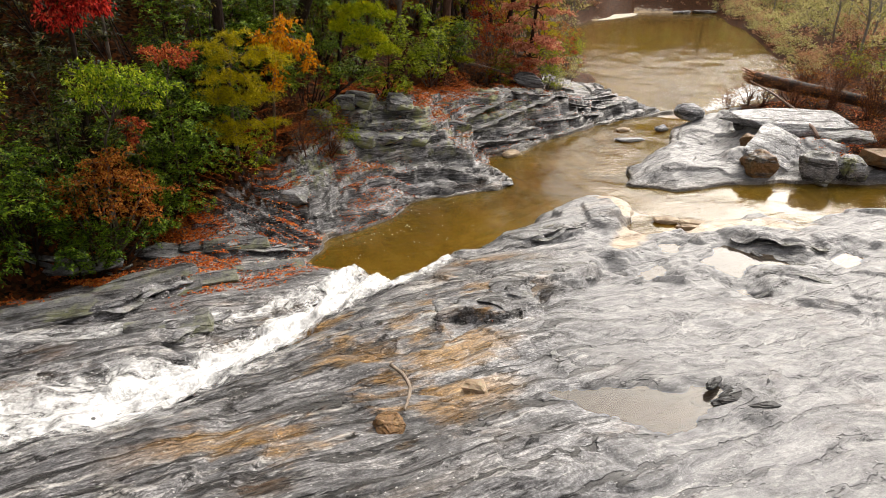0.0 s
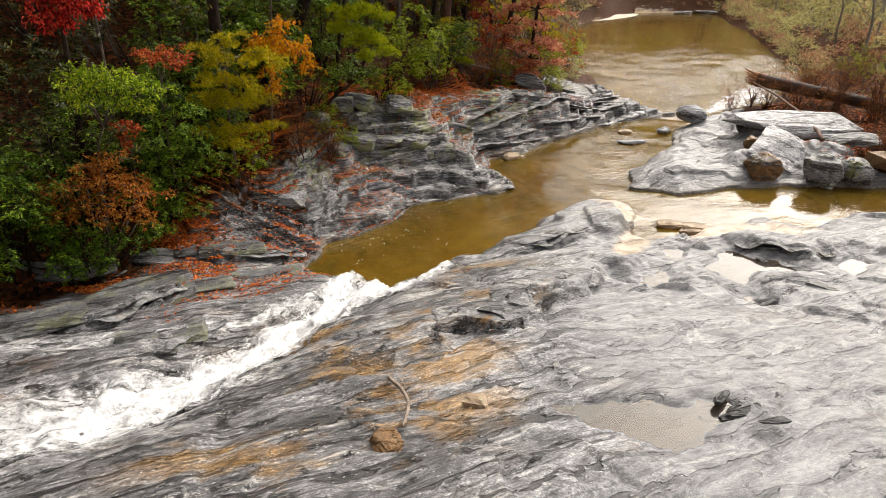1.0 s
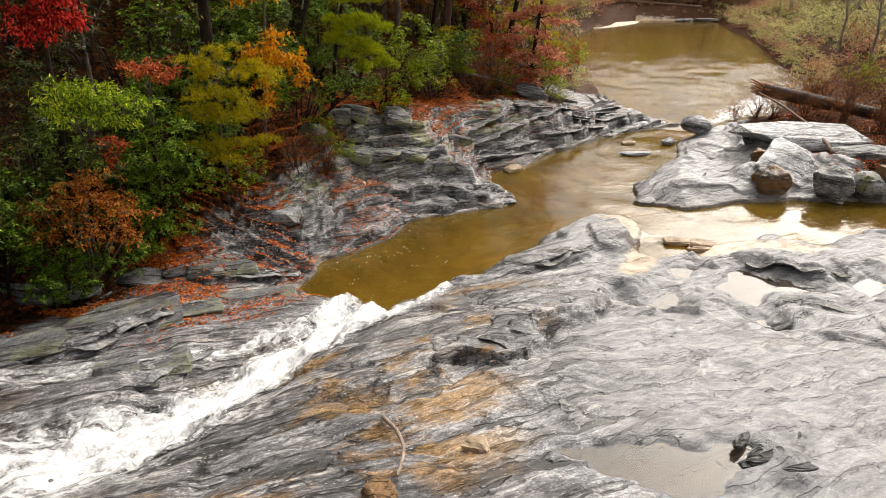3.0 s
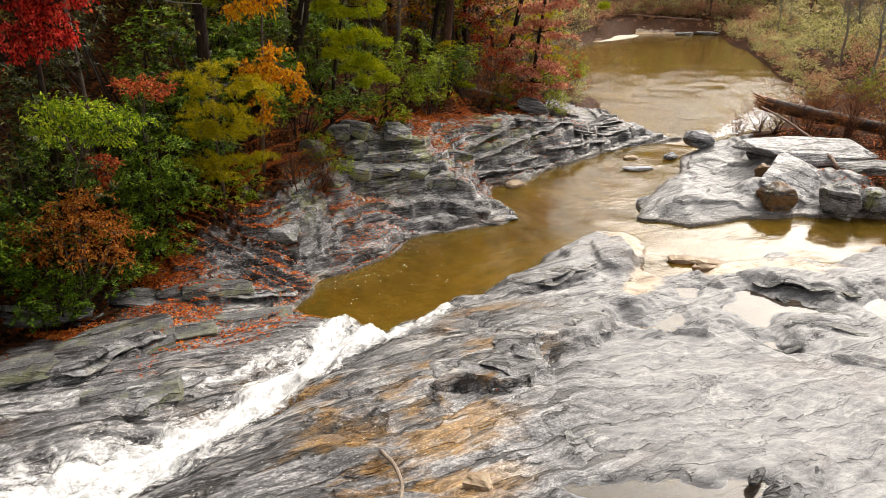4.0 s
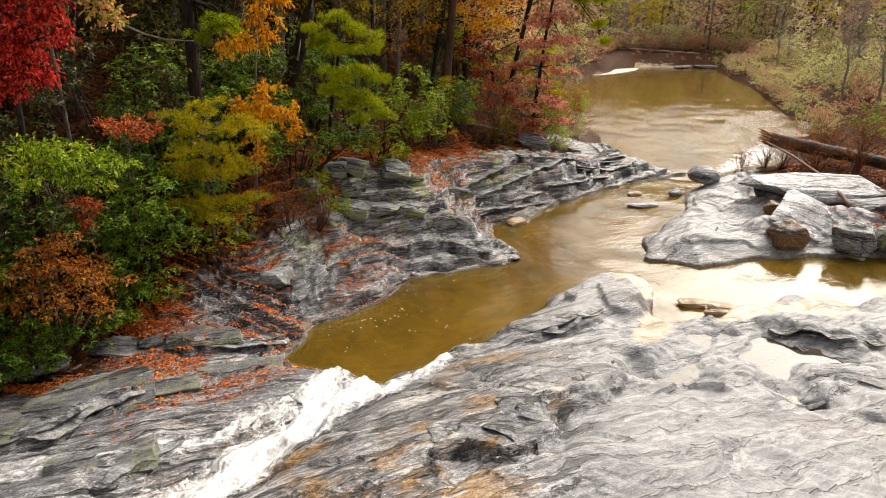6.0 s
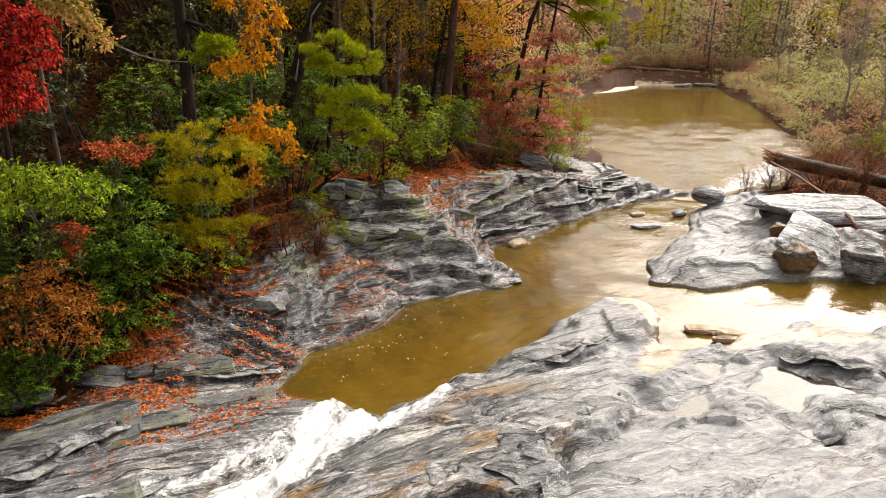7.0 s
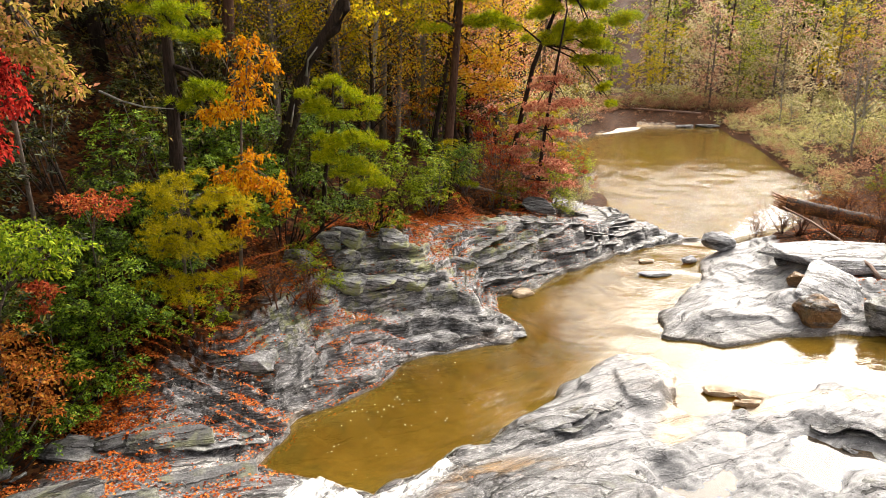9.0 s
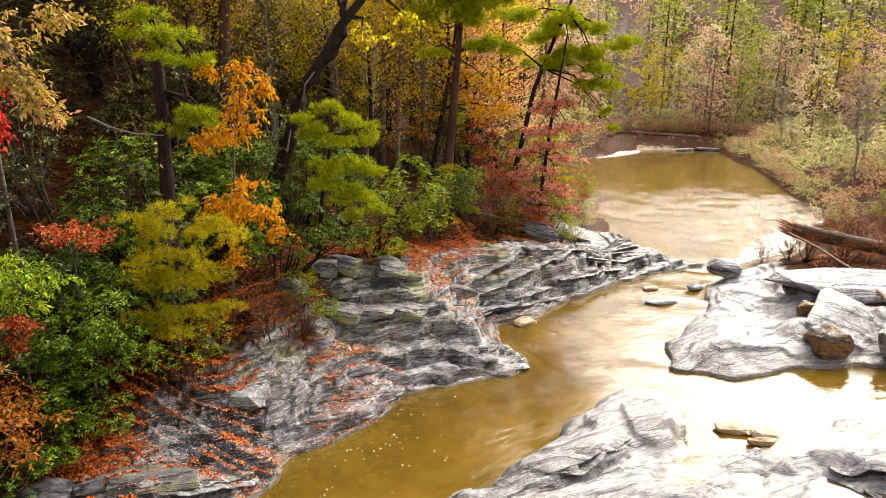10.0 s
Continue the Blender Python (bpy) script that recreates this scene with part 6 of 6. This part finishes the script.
def stone(name, label, x, y, z, size, turn=0, tip=(0, 0), mat=None, seed=0, angular=18, group="", worn=0.06, fine=True):
    """A broken block: the hull of random points with worn edges and a rough skin. z is the height of its underside."""
    rng = np.random.default_rng(seed)
    bm = bmesh.new()
    for _ in range(angular):
        q = rng.uniform(-1, 1, 3)
        q = q / np.linalg.norm(q) ** 0.8 if name in ("boulder", "flat_stone", "sand_bar") else q / max(abs(q)) ** 0.75
        bm.verts.new((q[0] * size[0] / 2, q[1] * size[1] / 2, (q[2] * 0.5 + 0.5) * size[2]))
    got = bmesh.ops.convex_hull(bm, input=bm.verts)
    bmesh.ops.delete(bm, geom=[v for v in got["geom_interior"] if isinstance(v, bmesh.types.BMVert)], context="VERTS")
    bmesh.ops.bevel(bm, geom=bm.edges[:], offset=worn * min(size), segments=1, affect="EDGES", clamp_overlap=True)
    bmesh.ops.triangulate(bm, faces=bm.faces[:])
    bmesh.ops.subdivide_edges(bm, edges=[e for e in bm.edges if e.calc_length() > 0.22 * max(size)], cuts=2, use_grid_fill=True)
    bmesh.ops.triangulate(bm, faces=bm.faces[:])
    if fine:
        bmesh.ops.subdivide_edges(bm, edges=bm.edges[:], cuts=1, use_grid_fill=True)
    for v in bm.verts:
        k = noise.fractal(v.co * 2.2 / max(size) * 2 + Vector((seed, 0, 0)), 1.0, 2.0, 4)
        lay = math.sin(v.co.z * 55 / max(size[2], .2) + seed + 2 * k) * 0.006
        v.co += v.normal * (k * 0.045 * min(size) + lay)
    me = bpy.data.meshes.new(name)
    bm.to_mesh(me)
    bm.free()
    me.materials.append(mat)
    ob = tagged(new(name, me), label, "rock", group)
    ob.matrix_basis = pose(x, y, z, tip[0], tip[1], turn)
    return ob


stone("boulder", "pale rounded boulder sitting on the rock ledge", 3.05, 23.7, 0.12, (1.05, 0.8, 0.6), 20, (0, 6), ST_PALE, 3, 44, "", 0.2)
stone("rock_slab", "wide flat grey slab leaning on other rocks", 5.6, 21.6, 0.62, (3.7, 1.5, 0.36), 22, (6, 2), ST_PALE, 5, 30, "slabs by the log", 0.1)
stone("rock_slab", "tilted grey slab sloping down to the water", 4.95, 19.9, 0.22, (1.25, 2.0, 0.55), -22, (14, 8), ST_PALE, 8, 26, "slabs by the log", 0.1)
stone("boulder", "rust-brown boulder at the edge of the side pool", 4.45, 18.75, -0.12, (0.95, 0.85, 0.85), 30, (0, 0), ST_RUST, 12, 34, "boulders by the side pool")
stone("boulder", "grey angular boulder standing in the side pool", 5.75, 18.85, -0.15, (1.0, 0.8, 0.95), -15, (0, 0), ST_GREY, 14, 34, "boulders by the side pool")
stone("boulder", "grey and tan boulder beside the side pool", 6.55, 19.1, -0.12, (0.9, 0.8, 0.85), 45, (0, 0), ST_MOSS, 17, 34, "boulders by the side pool")
stone("boulder", "small brown boulder wedged between slabs", 4.35, 20.1, 0.35, (0.5, 0.45, 0.45), 10, (0, 0), ST_RUST, 19, 18, "boulders by the side pool")
stone("boulder", "dark angular block under the wide slab", 4.35, 21.5, 0.45, (0.7, 0.5, 0.45), 50, (0, 0), ST_DARK, 20, 18, "boulders by the side pool")
stone("rock_slab", "grey slab among brown brush", 6.7, 20.6, 0.45, (1.5, 0.9, 0.4), 8, (4, -4), ST_GREY, 22, 24, "slabs by the log", 0.1)
stone("rock_slab", "rusty slab half covered by leaves", 7.4, 19.7, 0.2, (1.3, 0.9, 0.5), 30, (0, 4), ST_RUST, 23, 24, "slabs by the log", 0.1)
stone("boulder", "dark block lying on top of the ledge", -2.1, 23.3, 1.0, (1.25, 0.6, 0.55), 5, (0, 8), ST_DARK, 25, 18)
stone("boulder", "lichen-covered block among fallen leaves", -5.65, 15.2, 1.4, (0.75, 0.55, 0.5), 15, (0, 5), ST_MOSS, 27, 18, "lichen blocks")
stone("boulder", "lichen-covered block among fallen leaves", -4.85, 15.75, 1.3, (0.7, 0.55, 0.5), -10, (0, -5), ST_MOSS, 28, 18, "lichen blocks")


def plates(count, label, group, where, mat, size, seed, over, follow=False):
    """Broken sheets of the bedding, lying half sunk along the ledges."""
    rng = np.random.default_rng(seed)
    done = 0
    while done < count:
        x, y = where(rng)
        zs = land(np.array([x, x + .2, x, x - .2, x]), np.array([y, y, y + .2, y, y - .2]))
        if zs[2][0] > 0.3 or zs[0][0] < 0.08:
            continue
        done += 1
        gx, gy = (zs[0][1] - zs[0][3]) / .4, (zs[0][2] - zs[0][4]) / .4
        flow = math.degrees(math.atan2(STRIKE[1], STRIKE[0]))
        turn = math.degrees(math.atan2(gx, -gy)) if math.hypot(gx, gy) > 0.35 and not follow else flow
        turn += rng.normal(0, 6 if follow else 24)
        k = rng.uniform(.6, 1.5)
        dims = (size[0] * k, size[1] * k * rng.uniform(.6, 1.2), size[2] * rng.uniform(.7, 1.4))
        stone("rock_slab", label, x, y, zs[0][0] + over - dims[2], dims, turn, (rng.normal(0, 4) + 5, rng.normal(0, 4)), mat, seed * 100 + done, 34, group, 0.1, False)


for x, y, z, size, turn, tip, seed in ((-5.3, 15.9, 1.72, (.5, .4, .4), 20, 6, 81), (-4.95, 16.1, 1.75, (.75, .5, .42), -8, -4, 82), (-4.2, 16.6, 1.6, (.8, .5, .4), 14, 5, 83), (-4.75, 15.4, 1.35, (.9, .5, .36), 4, 6, 84),
                                        (-4.2, 15.7, 1.25, (.85, .55, .34), 22, -3, 85), (-5.0, 14.8, 1.2, (.7, .45, .34), -12, 7, 86), (-3.7, 16.2, 1.2, (.9, .5, .32), 10, 2, 87), (-3.2, 17.9, 1.2, (1.0, .6, .35), 30, 3, 88)):
    stone("rock_block", "angular lichen-covered block on the stepped ledge", x, y, min(z, height(x, y) - .1), size, turn, (tip, 4), ST_MOSS, seed, 22, "lichen blocks", 0.07)
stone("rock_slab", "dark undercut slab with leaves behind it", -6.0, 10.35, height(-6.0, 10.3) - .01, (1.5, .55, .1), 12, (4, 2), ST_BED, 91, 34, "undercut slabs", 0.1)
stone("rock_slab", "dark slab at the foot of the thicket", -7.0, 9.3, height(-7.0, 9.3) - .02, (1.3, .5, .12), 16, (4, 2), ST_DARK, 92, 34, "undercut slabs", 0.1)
# stone added where the shelf has only a dark brown hollow
stone("boulder", "rust-brown stone put in for a dark brown hollow of the shelf", -0.58, 6.55, height(-.58, 6.55) - .14, (.34, .4, .24), 20, (0, 0), ST_RUST, 93, 40)


def bed_edge(label, group, line, layers, thick, back, mat, seed, drop=0.0, over=0.04, degree=0):
    """The broken front of a stack of thin beds: each bed juts out along the line and runs back into the rock on the line's left."""
    rng = np.random.default_rng(seed)
    pts = np.array(line, float)
    run = np.r_[0, np.cumsum(np.hypot(*np.diff(pts, axis=0).T))]
    n = max(8, int(run[-1] / 0.05))
    q = np.linspace(0, run[-1], n)
    cx, cy = np.interp(q, run, pts[:, 0]), np.interp(q, run, pts[:, 1])
    for _ in range(3):
        cx[1:-1], cy[1:-1] = (cx[:-2] + 2 * cx[1:-1] + cx[2:]) / 4, (cy[:-2] + 2 * cy[1:-1] + cy[2:]) / 4
    tx, ty = np.gradient(cx), np.gradient(cy)
    ln = np.hypot(tx, ty) + 1e-9
    nx, ny = -ty / ln, tx / ln
    ends = np.minimum(q, run[-1] - q)
    verts, faces = [], []
    for lay in range(layers):
        jag = 0.06 * fbm(q * 2.2, np.full(n, lay * 7.3 + seed), 4, seed, 0.62) + rng.uniform(-.03, .03) + (0.02 + 0.075 * lay) + 0.10 * np.exp(-ends / 0.12)
        deep = back * (0.35 + 0.65 * smooth(ends, 0, 0.5))
        t = thick * rng.uniform(.7, 1.3)
        top = land(cx + nx * (jag + 0.16), cy + ny * (jag + 0.16))[0]
        if degree:
            top = np.polyval(np.polyfit(q, top, degree), q)
        for _ in range(10):
            top[1:-1] = (top[:-2] + 2 * top[1:-1] + top[2:]) / 4
        top = top + over - drop - (layers - 1 - lay) * thick * 1.05 + 0.012 * fbm(q * 4, np.full(n, 3.0 + lay), 3, seed + 4)
        o = len(verts)
        for off, dz in ((jag + deep, -0.10 - t), (jag + 0.05, -t), (jag + 0.008, -t * .8), (jag, -t * .35), (jag + 0.012, -0.006), (jag + 0.05, 0.0), (jag + deep * .5, 0.004), (jag + deep, -0.08)):
            off = np.broadcast_to(off, n) + rng.normal(0, .004, n)
            z = top + dz + (0 if dz < -0.005 else rng.normal(0, .003, n))
            verts += list(zip(cx + nx * off, cy + ny * off, z))
        for r in range(8):
            a, b = o + r * n, o + ((r + 1) % 8) * n
            faces += [(a + k, a + k + 1, b + k + 1, b + k) for k in range(n - 1)]
        faces += [tuple(o + r * n for r in range(8))[::-1], tuple(o + r * n + n - 1 for r in range(8))]
    mid = np.array(verts).mean(0)
    me = bpy.data.meshes.new("rock_ledge")
    me.from_pydata([tuple(np.array(v) - mid) for v in verts], [], faces)
    me.materials.append(mat)
    bm = bmesh.new()
    bm.from_mesh(me)
    bmesh.ops.recalc_face_normals(bm, faces=bm.faces[:])
    bm.to_mesh(me)
    bm.free()
    ob = tagged(new("rock_ledge", me), label, "rock", group)
    ob.location = mid
    return ob


bed_edge("dark undercut edge of a broken rock sheet", "broken edges of the shelf", SCARPS[0][0], 3, .06, .5, ST_BED, 401, 0.03)
for k, (line, tall) in enumerate(SCARPS[1:]):
    bed_edge("grey broken edge of a rock sheet", "broken edges of the shelf", line, 2, .032, .4, ST_BED, 402 + k, 0.02, 0.02)
# beds of the bank, one behind and above the other
brng = np.random.default_rng(31)
upper = np.array([(-2.2, 17.6), (-2.4, 18.5), (-1.7, 19.6), (-1.0, 21.1), (0.05, 22.9), (1.5, 24.5)])
urun = np.r_[0, np.cumsum(np.hypot(*np.diff(upper, axis=0).T))]
for row in range(6):
    s0 = brng.uniform(0, .8)
    while s0 < urun[-1] - 0.6:
        long = brng.uniform(1.0, 3.0)
        q = np.linspace(s0, min(s0 + long, urun[-1]), 7)
        x, y = np.interp(q, urun, upper[:, 0]), np.interp(q, urun, upper[:, 1])
        dx, dy = np.gradient(x), np.gradient(y)
        nn = np.hypot(dx, dy)
        shift = 0.05 + 0.36 * row + 0.08 * np.interp(q, [q[0], q[-1]], brng.normal(0, 1, 2)) + 0.025 * brng.normal(0, 1, 7)
        x, y = x - dy / nn * shift, y + dx / nn * shift
        if land(x, y)[1].mean() < 0.8:
            mossy = row > 2 and brng.uniform() < .5
            bed_edge("lichen-spotted bed of the stepped ledge" if mossy else "thin grey bed of the stepped ledge", "beds of the bank", list(zip(x, y)), int(brng.choice([1, 1, 2])), brng.uniform(.018, .04), brng.uniform(.4, .7),
                     ST_BEDMOSS if mossy else ST_BED, 900 + row * 40 + int(s0 * 10), 0.0, brng.uniform(-.01, .02), 1)
        s0 += long + brng.uniform(-.1, .5)


def left_shelf(rng):
    return rng.uniform(-7.2, -3.4), rng.uniform(7.6, 10.8)


plates(12, "thin grey sheet of rock on the wet shelf", "shelf sheets", left_shelf, ST_LEDGE, (1.1, .55, .08), 63, .02, True)
stone("rock_block", "square-edged grey block with orange leaves on top", -5.55, 12.75, 0.38, (1.5, 0.75, 0.5), 22, (4, 3), ST_GREY, 34, 26, "", 0.08)
stone("flat_stone", "small pale flat stone at the waterline", -1.45, 16.5, -0.03, (0.55, 0.28, 0.12), 30, (0, 0), ST_PALE, 36, 20)
stone("flat_stone", "smooth tan rock at the waterline", -1.75, 18.95, -0.08, (0.75, 0.45, 0.22), 60, (0, 0), ST_TAN, 37, 24)
stone("flat_stone", "flat grey rock just above the water", 1.35, 21.4, -0.06, (1.0, 0.5, 0.16), 20, (0, 0), ST_PALE, 38, 24)
stone("flat_stone", "flat tan rock just above the water", 1.1, 22.5, -0.06, (0.6, 0.35, 0.14), 40, (0, 0), ST_TAN, 39, 24)
stone("flat_stone", "low grey rock in the narrow of the channel", 2.3, 22.9, -0.05, (0.8, 0.4, 0.2), 60, (0, 0), ST_GREY, 40, 24)
stone("flat_stone", "small tan stone lying on the rock shelf", -0.02, 7.42, height(0, 7.4) - 0.03, (0.34, 0.27, 0.13), 10, (0, 0), ST_TAN, 41, 20)
for x, y, a, b, turn, seed in ((2.2, 15.2, .6, .35, 10, 44), (2.75, 15.15, .7, .4, -5, 45), (2.6, 14.9, .55, .16, 15, 49), (1.4, 14.55, .22, .17, 0, 50), (3.3, 15.1, .5, .22, 20, 51)):
    stone("flat_stone", "flat tan stone at the edge of the side pool", x, y, -0.03, (a, b, .13), turn, (0, 0), ST_TAN, seed, 46, "stones along the side pool", 0.2)
stone("flat_stone", "far white stones at the end of the pool", 5.2, 70.2, -0.4, (2.0, 1.2, 0.5), 12, (0, 0), ST_PALE, 46, 24)
stone("flat_stone", "far white stones at the end of the pool", 7.4, 70.6, -0.4, (3.0, 1.2, 0.5), -12, (0, 0), ST_PALE, 47, 24)
stone("sand_bar", "far bar of pale sand at the bend", -1.0, 65.2, -0.44, (2.6, 10.0, 0.30), -24, (0, 0), ST_SAND, 48, 60, "", 0.3)

for k in range(6):
    stone("slate_shard", "thin dark slate shard in a broken heap", 2.5 + .3 * (k % 3 - 1) * .5 + random.uniform(-.1, .1), 8.0 + .16 * (k // 3) + random.uniform(-.05, .05), height(2.45, 8.05) - .02 + .02 * (k % 4),
          (.34, .09, .03), 35 + random.uniform(-25, 25), (random.uniform(-10, 10), random.uniform(-8, 8)), ST_DARK, 300 + k, 20, "slate shards", 0.1, False)

# ---- fallen wood ----


def wood_material(name, dark, light):
    m, n, l, p = nodes(name)
    co = n.new("ShaderNodeTexCoord").outputs["Object"]
    a = noise_node(n, l, mapping(n, l, co, 0, (0.5, 9, 9)), 4, 6, 0.7)
    r = ramp(n, [(0.35, dark), (0.65, light)])
    l.new(a.outputs[0], r.inputs[0])
    l.new(r.outputs[0], p.inputs["Base Color"])
    p.inputs["Roughness"].default_value = 0.7
    l.new(bump(n, l, a.outputs[0], 0.9, 0.03), p.inputs["Normal"])
    return m


W_BARK = wood_material("black_wet_bark", (0.008, 0.006, 0.005), (0.06, 0.036, 0.026))
W_RAW = wood_material("splintered_orange_wood", (0.16, 0.055, 0.02), (0.50, 0.24, 0.10))
W_BROWN = wood_material("reddish_dead_wood", (0.10, 0.05, 0.032), (0.34, 0.20, 0.14))
W_GREY = wood_material("weathered_grey_wood", (0.16, 0.12, 0.09), (0.42, 0.34, 0.27))


def log(name, label, start, end, r0, r1, mat, bend=0.0, sides=12, raw=None, seed=0):
    """A fallen trunk; raw: a torn, splintered butt at its start."""
    rng = np.random.default_rng(seed)
    start, end = np.array(start, float), np.array(end, float)
    long = np.linalg.norm(end - start)
    q = np.linspace(0, 1, 16)
    path = np.stack([q * long, bend * np.sin(q * math.pi) + rng.normal(0, .012 * long * .3, 16), rng.normal(0, .02 * r0, 16)], 1)
    root = tagged(new(name), label, "log")
    d = (end - start) / long
    root.matrix_basis = pose(*start, 0, -math.degrees(math.asin(d[2])), math.degrees(math.atan2(d[1], d[0])))
    part("bark", tubes_mesh("bark", [(path, np.linspace(r0, r1, 16) * rng.uniform(.93, 1.07, 16), sides)], mat), root)
    if raw:
        for k in range(12):
            an, rr = 2 * math.pi * k / 12 + rng.uniform(-.2, .2), r0 * rng.uniform(.35, .8)
            y, z = math.cos(an) * rr, math.sin(an) * rr
            ln = rng.uniform(.25, .85) * r0 * 3
            part("splinter", tubes_mesh("splinter", [(np.array([(.25, y, z), (-.3 * ln, y * 1.15, z * 1.15), (-ln, y * 1.3 + rng.normal(0, .04), z * 1.3 + .05)]), [r0 * .34, r0 * .22, .01], 5)], raw), root,
                 "torn orange wood splinter" if k == 0 else "")
    return root


log("fallen_log", "black fallen log with a torn orange end on the bank", (5.1, 25.5, 1.28), (10.5, 23.4, 0.62), 0.21, 0.15, W_BARK, 0.1, 12, W_RAW, 4)
log("broken_branch", "long thin bleached branch leaning on the slabs", (4.95, 25.2, 1.25), (6.0, 20.2, 0.75), 0.026, 0.045, W_BROWN, 0.25, 7, None, 5)
log("far_log", "far pale fallen trunk along the bank", (0.0, 74.5, 1.2), (7.0, 74.4, 0.75), 0.10, 0.17, W_BROWN, 0.3, 8, None, 6)
log("far_log", "far rusty fallen trunk among bushes", (10.5, 76, 1.5), (16.4, 76, 1.3), 0.15, 0.2, W_BROWN, 0.2, 8, None, 7)
log("root_branch", "reddish dead branch lying under the trees", (-4.4, 23.4, 1.75), (-2.3, 24.4, 1.1), 0.05, 0.03, W_GREY, 0.1, 7, None, 8)

# ---- fallen leaves, one by one ----
L_FALLEN = leaf_material("fallen_leaf", [(0.20, 0.030, 0.010), (0.42, 0.07, 0.014), (0.54, 0.13, 0.02), (0.42, 0.19, 0.05)], 0.6, 0.1)


def scatter(name, label, count, pick, size, seed):
    rng = np.random.default_rng(seed)
    x, y = pick(rng, count)
    z, lit, snd, wet, tan = land(x, y)
    keep = (snd < 0.35) & (line_distance(x, y, CHUTE)[0] > 1.0)
    x, y, z = x[keep], y[keep], z[keep]
    k = len(x)
    way = rng.normal(0, 1, (k, 3)) * np.array([1, 1, .25])
    up = np.array([0, 0, 1.0]) + rng.normal(0, .3, (k, 3))
    ln = size * rng.uniform(.6, 1.3, k)
    me = blades_mesh(name, np.stack([x, y, z + 0.012], 1), way, up, ln, ln * .7, L_FALLEN)
    return tagged(new(name, me), label, "leaves", kind="stuff")


def bank_band(rng, n):
    y = rng.uniform(9, 25, n)
    edge = np.interp(y, [8, 10, 12, 14.5, 16.5, 18.5, 21, 24], [-7.6, -6.6, -6.7, -6.4, -5.9, -5.4, -4.6, -3.4])
    x = edge + np.abs(rng.normal(0, 1.5, n)) - 0.3
    clump = fbm(x * 1.1, y * 1.1, 3, 121) > rng.uniform(-.5, .45, n)
    return x[clump], y[clump]


def shelf_band(rng, n):
    y = rng.uniform(7.5, 12, n)
    x = -7.5 + np.abs(rng.normal(0, 2.0, n))
    clump = fbm(x * 2, y * 2, 3, 127) > rng.uniform(.1, .7, n)
    return x[clump], y[clump]


def right_band(rng, n):
    y = rng.uniform(19.3, 28, n)
    x = rng.uniform(5.4, 9.5, n)
    clump = fbm(x * 1.5, y * 1.5, 3, 131) > rng.uniform(-.4, .5, n)
    return x[clump], y[clump]


scatter("fallen_leaves", "orange and rust fallen leaves drifted on the ledges", 105000, bank_band, 0.042, 3)
scatter("fallen_leaves_sparse", "scattered fallen leaves on the wet rock", 5000, shelf_band, 0.038, 4)
scatter("fallen_leaves_right", "rusty fallen leaves under the log", 9000, right_band, 0.065, 5)


def flecks(rng, n):
    """Foam flecks drifting on the pool below the chute."""
    x, y = rng.normal(-2.9, .55, n), rng.normal(13.2, 1.1, n)
    d = inside_distance(x, y, CHANNEL)
    return x[d < -.12], y[d < -.12]


rng = np.random.default_rng(77)
fx, fy = flecks(rng, 70)
verts, faces = [], []
for x, y in zip(fx, fy):
    r0, o = rng.uniform(.004, .014), len(verts)
    verts += [(x + r0 * math.cos(k * math.pi / 3), y + r0 * math.sin(k * math.pi / 3), .004 + r0 * .2) for k in range(6)] + [(x, y, .004 + r0 * .8)]
    faces += [(o + k, o + (k + 1) % 6, o + 6) for k in range(6)]
me = bpy.data.meshes.new("foam_flecks")
me.from_pydata(verts, [], faces)
m, n, l, p = nodes("foam_fleck")
p.inputs["Base Color"].default_value, p.inputs["Roughness"].default_value = (0.8, 0.78, 0.72, 1), 0.5
me.materials.append(m)
tagged(new("foam_flecks", me), "small white foam flecks drifting on the brown pool", "foam", kind="stuff")
log("bark_strip", "curled brown strip of bark lodged in a crack", (-0.95, 7.55, height(-.95, 7.55) + .03), (-0.5, 6.75, height(-.5, 6.75) + .05), 0.022, 0.014, W_GREY, 0.12, 7, None, 12)
